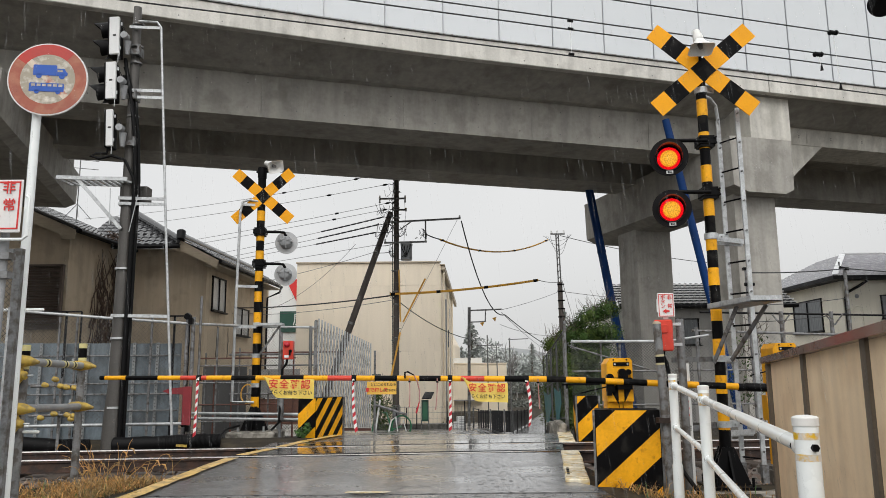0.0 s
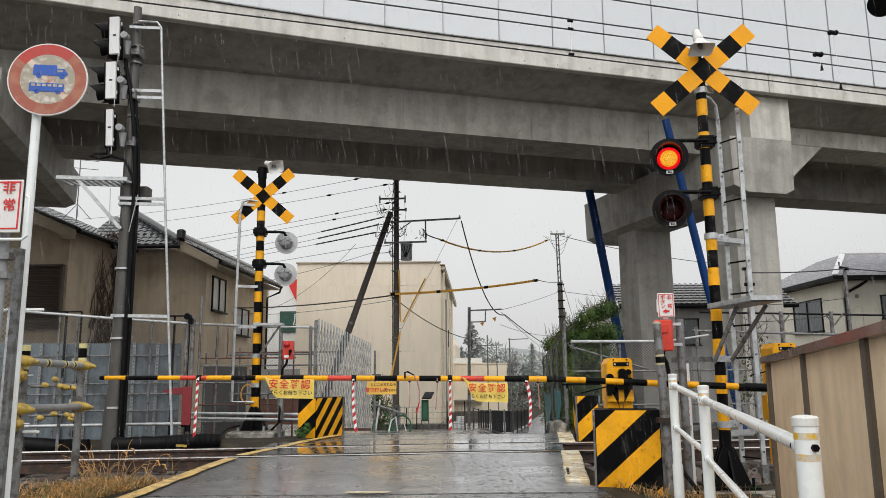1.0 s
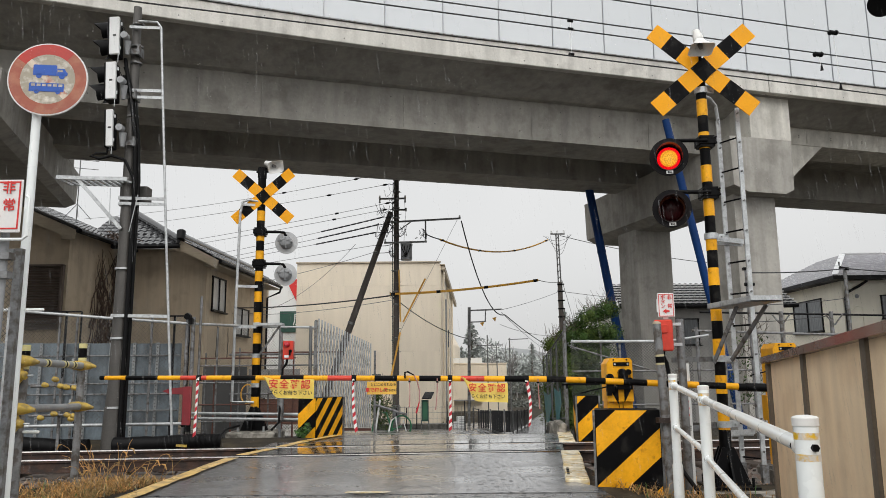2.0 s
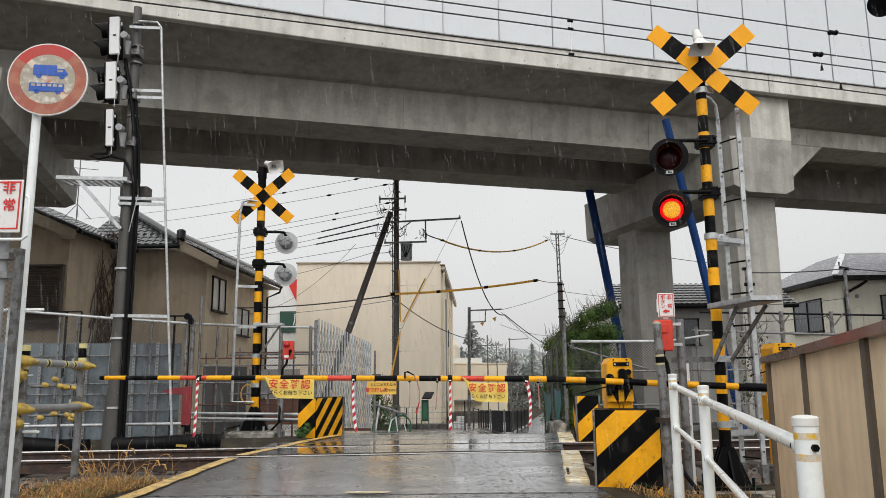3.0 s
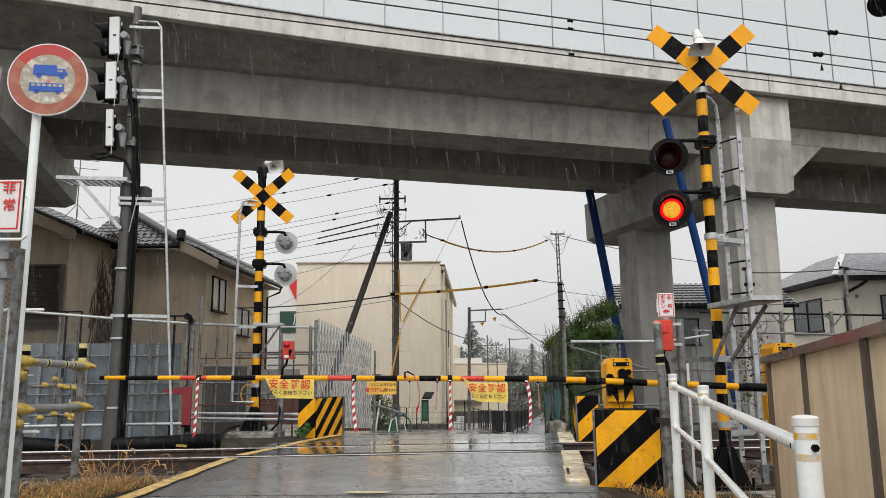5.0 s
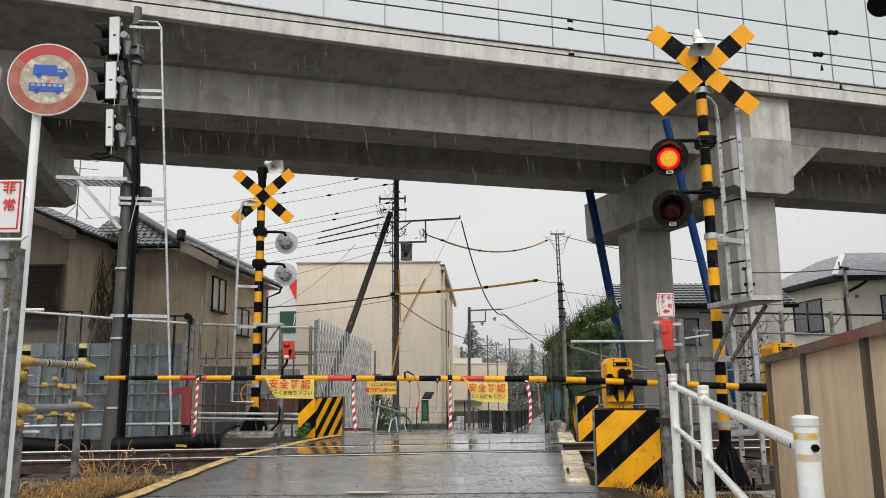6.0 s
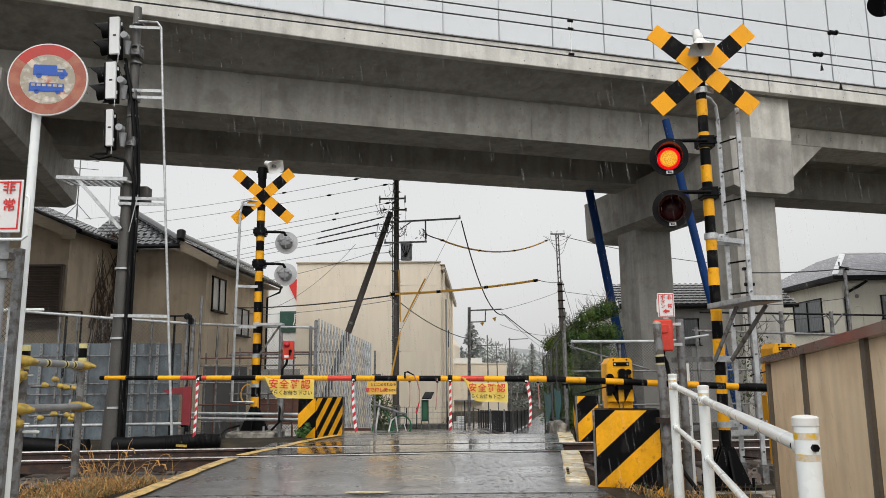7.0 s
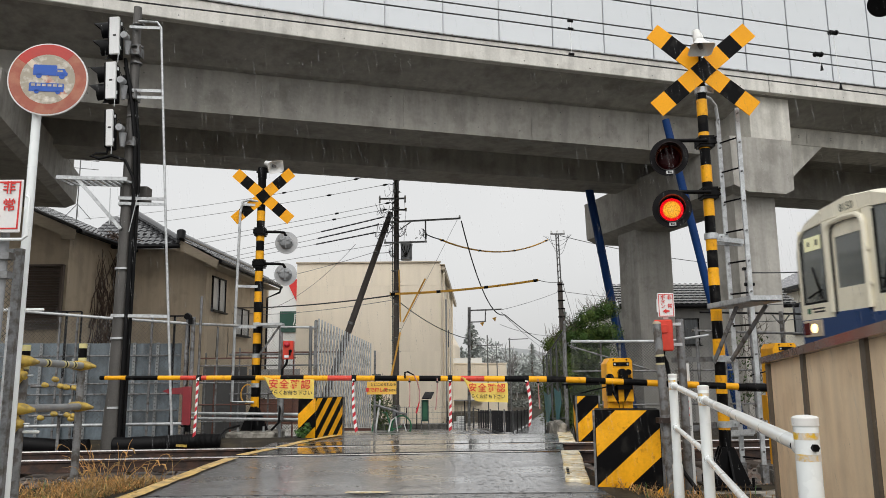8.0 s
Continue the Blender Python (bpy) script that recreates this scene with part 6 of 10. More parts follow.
def build_far_left_fence():
    # bluish steel sheets
    w = thing("sheet_fence", (-5.9, 13.25, -0.1), "bluish grey steel sheet hoarding with pale joint strips", "hoarding")
    x = -7.9
    i = 0
    while x < -4.72:
        wd = 0.41
        bm = B()
        pts = []
        for k in range(9):
            u = x + 0.003 + (wd - 0.006) * k / 8
            pts.append((u, 13.25 + (0.012 if k % 4 in (1, 2) else 0.0)))
        vs = [[bm.verts.new((u, v, z)) for u, v in pts] for z in (-0.12, 1.60 - 0.004 * i)]
        for k in range(8):
            bm.faces.new((vs[0][k], vs[0][k + 1], vs[1][k + 1], vs[1][k]))
        bm.normal_update()
        bmesh.ops.solidify(bm, geom=bm.faces[:], thickness=0.01)
        sh = part("sheet", bm, CORRUGATED, w, "", 0)
        strip = piece("joint_strip", LIGHT_STRIP, sh, lambda bm: box(bm, (x, 13.225, 0.74), (0.052, 0.02, 1.7)), "pale perforated strip", 0)
        piece("perforation", GALV_DARK, strip, lambda bm: [box(bm, (x, 13.213, 0.0 + 0.06 * k), (0.022, 0.004, 0.02)) for k in range(27)], "", 0)["kind"] = "stuff"
        x += wd
        i += 1
    for z in (1.36, 0.88, 0.70, 0.42):
        piece("rail", GALV_DARK, w, lambda bm: rod(bm, (-8.2, 13.17, z), (-4.62, 13.17, z), 0.016, n=8))
    # long pipe fence between mast, house and far warning post
    f = thing("pipe_fence", (-4.2, 12.9, -0.2), "galvanised pipe fence with chain-link mesh", "fence", "mesh fences")
    top = [(-8.2, 12.7, 2.20), (-5.58, 12.7, 1.975), (-4.34, 12.9, 1.89), (-3.79, 15.1, 1.98), (-2.59, 15.1, 1.95)]
    piece("top_rail", GALV, f, lambda bm: sweep(bm, top, 0.024, 12), "thick galvanised top pipe")
    piece("low_rail", GALV, f, lambda bm: (rod(bm, (-8.2, 12.5, 0.20), (-4.2, 12.5, 0.235), 0.026, n=12)))
    for z in (0.285, 0.19):
        piece("low_rail", GALV, f, lambda bm: rod(bm, (-4.75, 14.3, z + 0.03), (-2.45, 14.1, z), 0.026, n=12))
    piece("mid_rail", GALV_DARK, f, lambda bm: rod(bm, (-4.3, 15.1, 1.42), (-2.6, 15.1, 1.42), 0.02, n=12))
    for x, y, z1, r in ((-6.62, 12.9, 2.02, 0.02), (-6.32, 12.9, 2.02, 0.02), (-5.03, 12.9, 2.0, 0.022), (-4.42, 12.9, 2.08, 0.03), (-4.30, 12.85, 2.0, 0.034), (-4.16, 12.8, 2.35, 0.022), (-4.55, 15.1, 1.97, 0.02), (-3.3, 15.1, 1.97, 0.018), (-2.68, 15.1, 1.98, 0.034), (-2.58, 15.15, 2.1, 0.028)):
        piece("post", GALV_DARK, f, lambda bm: rod(bm, (x, y, -0.25), (x, y, z1), r, n=12))
    for xa, xb, zt in ((-7.4, -6.28, 2.12), (-5.46, -4.40, 2.03)):
        fm = piece("mesh_frame", DARK_TRIM, f, lambda bm: (bar(bm, (xa, 12.95, zt), (xb, 12.95, zt), 0.02, 0.026), bar(bm, (xb, 12.95, 0.0), (xb, 12.95, zt), 0.026, 0.02), bar(bm, (xa + 0.02, 12.95, 0.0), (xa + 0.02, 12.95, zt), 0.026, 0.02)), "dark frame of a mesh panel", 0)
        piece("stile", DARK_TRIM, fm, lambda bm: bar(bm, (xb - 0.26, 12.95, 0.0), (xb - 0.26, 12.95, zt), 0.035, 0.02), "", 0)
    for x, z in ((-4.36, 2.0), (-4.34, 0.22)):
        piece("coupler", BLACK_IRON, f, lambda bm: (rod(bm, (x, 12.68, z), (x, 12.78, z), 0.055, n=12), box(bm, (x + 0.06, 12.72, z - 0.08), (0.07, 0.07, 0.1))), "scaffold coupler", 30)
    piece("wire_mesh", GALV_DARK, f, lambda bm: chainlink(bm, (-8.1, 12.92), (-4.35, 12.92), 0.2, 2.0, 0.07, 0.0015), "fine chain-link wire", 0)
    piece("wire_mesh", MESH_DARK, f, lambda bm: chainlink(bm, (-4.8, 15.2), (-2.62, 15.2), -0.05, 1.95, 0.055, 0.0013), "fine chain-link wire", 0)
    # the dull grey hoarding and rust-red things behind the fence
    h = thing("site_hoarding", (-3.3, 16.5, -0.3), "dull grey netting hoarding behind the mesh fence", "hoarding")
    piece("netting", NET_GREY, h, lambda bm: box(bm, (-4.78, 16.5, 0.45), (0.95, 0.04, 1.5)), "", 0)
    piece("netting", NET_PALE, h, lambda bm: box(bm, (-3.72, 16.56, 0.83), (1.12, 0.03, 0.62)), "pale grey netting", 0)
    piece("netting", NET_RUST, h, lambda bm: box(bm, (-3.55, 16.6, 0.23), (1.3, 0.04, 0.55)), "rust-red sheet", 0)
    for x in (-4.6, -3.5, -2.9):
        piece("post", RUST_POST, h, lambda bm: rod(bm, (x, 16.4, -0.5), (x, 16.4, 1.55), 0.02, n=8))
    for x, z1, mt in ((-5.15, 1.5, GALV_DARK), (-4.95, 1.2, RUST_POST), (-4.42, 1.6, GALV_DARK), (-4.12, 1.35, RUST_POST), (-3.78, 1.1, GALV_DARK), (-3.25, 1.55, RUST_POST)):
        piece("post", mt, h, lambda bm: rod(bm, (x, 16.3, -0.5), (x, 16.3, z1), 0.018, n=8))
    for z, xa, xb, mt in ((1.38, -5.3, -3.2, RUST_POST), (1.22, -5.3, -2.6, GALV_DARK), (0.86, -5.3, -4.1, GALV_DARK), (0.62, -4.6, -2.7, GALV_DARK), (0.40, -5.3, -3.4, RUST_POST), (0.05, -5.3, -2.7, GALV_DARK)):
        piece("scaffold_rail", mt, h, lambda bm: rod(bm, (xa, 16.26, z), (xb, 16.26, z), 0.016, n=8))
    piece("cable_reel", YELLOW_SLEEVE, h, lambda bm: sweep(bm, [(-4.2 + 0.14 * math.cos(t), 16.2, 0.62 + 0.2 * math.sin(t)) for t in [0.5 * k for k in range(14)]], 0.014, 6), "coil of pale cable")
    piece("cross_pipe", RUST_POST, h, lambda bm: (rod(bm, (-4.6, 16.4, 1.50), (-2.2, 16.4, 1.5), 0.016, n=8), rod(bm, (-4.6, 16.4, 1.0), (-2.2, 16.4, 1.0), 0.014, n=8)))
    # dark red arrow board
    r = thing("arrow_board", (-4.4, 12.45, 0.2), "dark red steel arrow board fixed to the pipe fence", "marker")
    piece("upright", DARK_RED, r, lambda bm: box(bm, (-4.215, 12.455, 0.52), (0.14, 0.04, 0.62)), "", 0, 0.004)
    bm = B()
    prism(bm, [(-4.28, 12.44, 0.70), (-4.28, 12.44, 0.82), (-4.52, 12.44, 0.80), (-4.62, 12.44, 0.76), (-4.52, 12.44, 0.72)], (0, 0.03, 0))
    part("arrow", bm, DARK_RED, r, "", 0)
    # black corrugated cable ducts on the ground
    for pts, lab in (([(-8.0, 11.7, -0.04), (-6.6, 11.75, 0.0), (-5.9, 11.7, -0.05), (-5.45, 11.75, -0.06)], "black corrugated cable duct lying behind the rails"),
                     ([(-5.05, 11.7, -0.03), (-4.4, 11.75, -0.02), (-3.9, 11.9, 0.0), (-3.55, 12.1, -0.02)], "black corrugated cable duct lying beside the mast foot")):
        q = thing("cable_duct", pts[0], lab, "cable duct", "cable ducts")
        dense = []
        for a, b in zip(pts, pts[1:]):
            for k in range(44):
                dense.append(Vector(a) + (Vector(b) - Vector(a)) * k / 44)
        piece("hose", RUBBER, q, lambda bm: sweep(bm, dense, [(0.118 if k % 2 else 0.111) + 0.012 * noise.noise((k * 0.11, 0, 0)) for k in range(len(dense))], 16), "", 60)
        if pts[0][0] > -6:
            piece("lead", RUBBER, q, lambda bm: sweep(bm, [(-3.55, 12.1, -0.02), (-3.75, 12.8, 0.02), (-3.9, 13.6, 0.06), (-3.85, 14.3, 0.08)], 0.022, 10))
            piece("tag", CAP_YELLOW, q, lambda bm: box(bm, (-4.02, 11.72, -0.05), (0.16, 0.02, 0.035), 0, 0, 0, 4), "yellow tag", 0)


LEAF_WEED = material("weed_leaf", (0.05, 0.12, 0.022), 0.5, var=0.3, scale=4, fine=30, bump=0.05, island=0.4)
MESH_DARK = material("dark_weathered_mesh", (0.07, 0.072, 0.074), 0.6, metal=0.2, var=0.2, scale=4, bump=0.0)
NET_PALE = material("pale_netting", (0.30, 0.295, 0.28), 0.8, var=0.2, scale=3, fine=60, bump=0.2)
NET_GREY = material("grey_netting", (0.075, 0.075, 0.074), 0.8, var=0.3, scale=2, fine=60, bump=0.2)
NET_RUST = material("rust_red_sheet", (0.19, 0.085, 0.055), 0.7, var=0.3, scale=2, fine=40)
RUST_POST = material("rusty_pipe", (0.12, 0.045, 0.03), 0.7, var=0.3, scale=3)


PALE_GREY = material("pale_grey_disc", (0.52, 0.53, 0.54), 0.45, var=0.08, bump=0.03, streak=0.1)
GREY_CASE = material("grey_casting", (0.30, 0.31, 0.32), 0.5, var=0.15, bump=0.08)


def far_guard_box():
    """A long striped box set askew to the road, its stripes running on round the corner."""
    g = thing("guard_box", (-2.22, 13.2, -0.12), "black and yellow striped guard box beyond the track", "guard box", "striped guard boxes")
    k, f, s = Vector((-2.235, 13.25, -0.12)), Vector((0.944, -0.33, 0)), Vector((0.33, 0.944, 0))
    w, d, hgt, sl, step, start = 0.345, 1.03, 0.72, radians(-42), 0.19, 0.1375
    a = k - f * w
    piece("core", BLACK, g, lambda bm: prism(bm, [a, k, k + s * d, a + s * d], (0, 0, hgt)), "", 0, 0.006)
    bm = B()
    striped_rect(bm, a - s * 0.004 + Vector((0, 0, 0.004)), f, (0, 0, 1), w - 0.004, hgt - 0.008, sl, step, start)
    part("striped_front", bm, [YELLOW, BLACK], g, "black and yellow diagonal stripes", 0)
    bm = B()
    striped_rect(bm, k + f * 0.004 + Vector((0, 0, 0.004)), s, (0, 0, 1), d - 0.01, hgt - 0.008, sl, 0.125, start - math.sin(sl) * w)
    part("striped_side", bm, [YELLOW, BLACK], g, "", 0)
    piece("corner_angle", GALV_DARK, g, lambda bm: box(bm, k + s * d + Vector((0.012, 0, hgt / 2)), (0.022, 0.05, hgt), -24), "", 0)


def build_far_post():
    x, y = -3.635, 14.6
    p = thing("crossing_signal", (x, y, -0.25), "black and yellow crossing warning post seen from behind", "crossing signal", "crossing signals")
    lattice_stripe_pole(p, x, y, 0.1, 4.95, 0.078, 0.50, 0.405)
    tapered_foot(p, x, y, -0.06, 0.42, 0.26)
    piece("footing", BASE_CONCRETE, p, lambda bm: box(bm, (x + 0.05, y - 0.05, -0.15), (0.92, 0.9, 0.24)), "concrete footing", 0, 0.03)
    piece("bolt", GALV, p, lambda bm: [rod(bm, (x + sx * 0.24, y - 0.25, -0.07), (x + sx * 0.24, y - 0.25, 0.06), 0.02, n=6) for sx in (-1, 1)])
    crossbuck(p, (-3.58, 14.50, 4.53), 0.213, 0, 41)
    for z in (3.82, 3.18):
        piece("clamp", BLACK_IRON, p, lambda bm: clamp_block(bm, x, y, z, 0.24, 0.16), "", 30)
        arm = piece("lamp_arm", BLACK_IRON, p, lambda bm: sweep(bm, [(x, y - 0.05, z), (x + 0.40, y - 0.05, z - 0.01), (x + 0.48, y - 0.04, z - 0.02), (x + 0.51, y, z - 0.08)], 0.028, 10))
        c = Vector((x + 0.50, y + 0.10, z - 0.20))
        tgt = piece("lamp_target", PALE_GREY, p, lambda bm: ring_disc(bm, Matrix.Translation(c), 0.225, 0.02, 0, 0.02, 40), "pale grey back of a round target disc", 0)
        piece("lamp_case", GREY_CASE, tgt, lambda bm: sweep(bm, [c + Vector((0, 0.01, 0)), c + Vector((0, -0.06, 0)), c + Vector((0, -0.15, 0.01)), c + Vector((0, -0.19, 0.02))], [0.135, 0.13, 0.10, 0.03], 18), "grey cast lamp housing")
        piece("housing_rib", GREY_CASE, tgt, lambda bm: (box(bm, c + Vector((0.0, -0.17, 0.03)), (0.22, 0.05, 0.02), 0, 0, 20, 0), box(bm, c + Vector((0.02, -0.17, -0.02)), (0.02, 0.05, 0.22), 0, 0, 20, 0), rod(bm, c + Vector((-0.15, -0.1, 0.04)), c + Vector((0.15, -0.1, 0.0)), 0.03, n=10)), "", 30)
    piece("pole_top", BLACK_IRON, p, lambda bm: (rod(bm, (x, y, 4.93), (x, y, 5.14), 0.09, n=16), rod(bm, (x - 0.12, y, 5.06), (x + 0.12, y, 5.06), 0.02, n=8)), "black pole head")
    horn(p, (-3.56, 14.58, 5.24), (0.62, -0.62, -0.38), 0.40, 0.125)
    for z in (1.98, 1.38, 0.82):
        piece("collar", GALV, p, lambda bm: rod(bm, (x, y, z - 0.04), (x, y, z + 0.04), 0.09, n=18))
    piece("cable", RUBBER, p, lambda bm: sweep(bm, [(x + 0.09, y - 0.05, 2.9), (x + 0.10, y - 0.05, 2.0), (x + 0.10, y - 0.05, 1.0), (x + 0.09, y, 0.4)], 0.014, 8))
    l = thing("side_ladder", (-3.98, 14.5, -0.2), "slim galvanised ladder stringer beside the warning post", "ladder")
    piece("stringer", GALV, l, lambda bm: sweep(bm, [(x, y - 0.08, 4.42), (-3.84, 14.45, 4.45), (-3.96, 14.42, 4.40), (-4.0, 14.42, 4.2), (-4.02, 14.42, 2.4), (-4.03, 14.42, 0.52), (x, y - 0.08, 0.50)], 0.026, 8))
    for z in (4.35, 2.72, 1.93):
        piece("stay", GALV, l, lambda bm: bar(bm, (-4.0, 14.42, z), (x, y - 0.08, z), 0.02, 0.05), "", 0)
    piece("platform", GALV, l, lambda bm: box(bm, (-3.35, 14.45, 1.97), (0.5, 0.3, 0.05)), "small step plate", 0)
    piece("strut", GALV_DARK, l, lambda bm: bar(bm, (-3.15, 14.4, 1.95), (-3.55, 14.5, 1.40), 0.012, 0.04), "", 0)
    # far striped box, its barrier and red button
    far_guard_box()
    b = thing("emergency_button", (-2.9, 14.0, -0.2), "red emergency button box on a grey post", "emergency button", "emergency buttons")
    piece("post", GALV_DARK, b, lambda bm: (rod(bm, (-3.02, 14.02, -0.3), (-3.04, 14.02, 1.80), 0.03, n=12), rod(bm, (-3.0, 13.98, 0.2), (-3.0, 13.98, 0.85), 0.05, n=12)))
    bx = piece("box", RED_PAINT, b, lambda bm: box(bm, (-2.88, 13.95, 1.46), (0.19, 0.15, 0.34)), "red steel button box", 0, 0.01)
    piece("lamp", RED_TAPE, bx, lambda bm: dome(bm, (-2.90, 13.87, 1.56), (0, -1, 0), 0.055, 0.05), "round red lamp")
    piece("button", BLACK_IRON, bx, lambda bm: (rod(bm, (-2.83, 13.84, 1.44), (-2.83, 13.88, 1.44), 0.03, n=12), box(bm, (-2.84, 13.86, 1.40), (0.03, 0.03, 0.08))), "", 30)
    piece("label", SIGN_WHITE, bx, lambda bm: box(bm, (-2.90, 13.872, 1.345), (0.08, 0.006, 0.045)), "", 0)
    piece("conduit", RUBBER, b, lambda bm: sweep(bm, [(-2.9, 13.95, 1.29), (-2.92, 13.95, 1.2), (-3.0, 13.98, 1.1), (-3.0, 13.98, 0.6), (-3.02, 13.9, 0.15), (-3.15, 13.9, 0.02)], 0.022, 10))
    # far barrier arm with its orange notice
    a = thing("crossing_barrier", (-2.1, 13.75, 0.9), "lowered far barrier arm with an orange notice cloth", "barrier arm")
    piece("boom", BLACK, a, lambda bm: rod(bm, (-2.3, 13.75, 0.95), (2.45, 13.75, 0.87), 0.032, 0.022, n=14))
    fl = piece("notice_cloth", BANNER_ORANGE, a, lambda bm: box(bm, (-1.13, 13.71, 0.76), (0.53, 0.008, 0.23)), "orange cloth with printed notice", 0)
    lettering("notice_line", "とじこめられたら", 0.058, Matrix.Translation((-1.10, 13.70, 0.815)) @ pose(0, 0, 0, 90, 0, 0), INK_BLACK, fl, bold=0.001)
    lettering("notice_line", "車で押して", 0.082, Matrix.Translation((-1.22, 13.70, 0.72)) @ pose(0, 0, 0, 90, 0, 0), INK_RED, fl, bold=0.002)
    lettering("notice_line", "出て下さい", 0.05, Matrix.Translation((-0.985, 13.70, 0.715)) @ pose(0, 0, 0, 90, 0, 0), INK_BLACK, fl, bold=0.001)
    # folding lattice gate
    g = thing("lattice_gate", (-2.2, 16.5, -0.3), "folding silver lattice gate standing half open", "gate")
    p0, p1 = Vector((-2.50, 15.0, -0.10)), Vector((-1.80, 18.5, -0.36))
    n_sl = 21
    for k in range(n_sl):
        q = p0 + (p1 - p0) * (k / (n_sl - 1))
        hgt = 2.22 - 0.10 * k / n_sl
        piece("upright", GALV, g, lambda bm: rod(bm, q + Vector((0, 0, 0.06)), q + Vector((0, 0, hgt)), 0.016, n=8))
    for k in range(n_sl - 1):
        qa, qb = p0 + (p1 - p0) * (k / (n_sl - 1)), p0 + (p1 - p0) * ((k + 1) / (n_sl - 1))
        bm = B()
        side = Vector((-0.012, 0, 0))
        for j in range(5):
            z0 = 0.12 + j * 0.39
            bar(bm, qa + side + Vector((0, 0, z0)), qb + side + Vector((0, 0, z0 + 0.39)), 0.006, 0.013)
            bar(bm, qa + side * 1.8 + Vector((0, 0, z0 + 0.39)), qb + side * 1.8 + Vector((0, 0, z0)), 0.006, 0.013)
        part("lattice", bm, GALV_DARK, g, "", 0)
    piece("end_post", GALV_DARK, g, lambda bm: (box(bm, p0 + Vector((-0.06, 0, 1.05)), (0.06, 0.06, 2.25)), box(bm, p1 + Vector((0.10, 0.05, 0.95)), (0.05, 0.05, 2.0)), box(bm, p1 + Vector((0.14, 0.05, 1.35)), (0.22, 0.05, 0.06))), "", 0)
    piece("bottom_rail", RUST_POST, g, lambda bm: bar(bm, p0 + Vector((0, 0, 0.06)), p1 + Vector((0, 0, 0.06)), 0.05, 0.06), "", 0)
    # weeds at the guard box
    rng = random.Random(3)
    b = thing("weed_clump", (-2.43, 13.15, -0.08), "small bushy green weed at the foot of the striped box", "weed")
    piece("leaves", LEAF_WEED, b, lambda bm: leaf_cloud(bm, [((-2.43, 13.12, 0.03), 0.11), ((-2.50, 13.12, 0.02), 0.08), ((-2.36, 13.12, 0.08), 0.08), ((-2.35, 13.1, 0.16), 0.05)], 420, 0.022, rng), "", 0)
    piece("stems", LEAF_WEED, b, lambda bm: [rod(bm, (-2.43, 13.14, -0.1), (-2.43 + dx, 13.13, 0.14), 0.004, n=5) for dx in (-0.09, -0.03, 0.04, 0.08)])


def weeds(name, c, spread, h, n, mat, label, seed, lean=0.5):
    rng = random.Random(seed)
    bm = B()
    for i in range(n):
        a, r = rng.random() * 6.28, spread * math.sqrt(rng.random())
        p = Vector(c) + Vector((r * math.cos(a), r * math.sin(a), 0))
        d = Vector((rng.uniform(-lean, lean), rng.uniform(-lean, lean), 1)) * h * rng.uniform(0.4, 1.0)
        w = Vector((math.cos(a * 3), math.sin(a * 3), 0)) * h * 0.05
        mid = p + d * 0.55
        tip = p + d + Vector((d.x * 0.5, d.y * 0.5, -0.1 * h))
        v = [bm.verts.new(q) for q in (p - w, p + w, mid + w * 1.6, mid - w * 1.6, tip)]
        bm.faces.new((v[0], v[1], v[2], v[3]))
        bm.faces.new((v[3], v[2], v[4]))
    ob = part(name, bm, mat, None, "", 0)
    return tagged(ob, label, "grass", "", "stuff")


build_no_truck_sign()
build_left_fence()
build_signal_mast()
build_far_left_fence()
build_far_post()
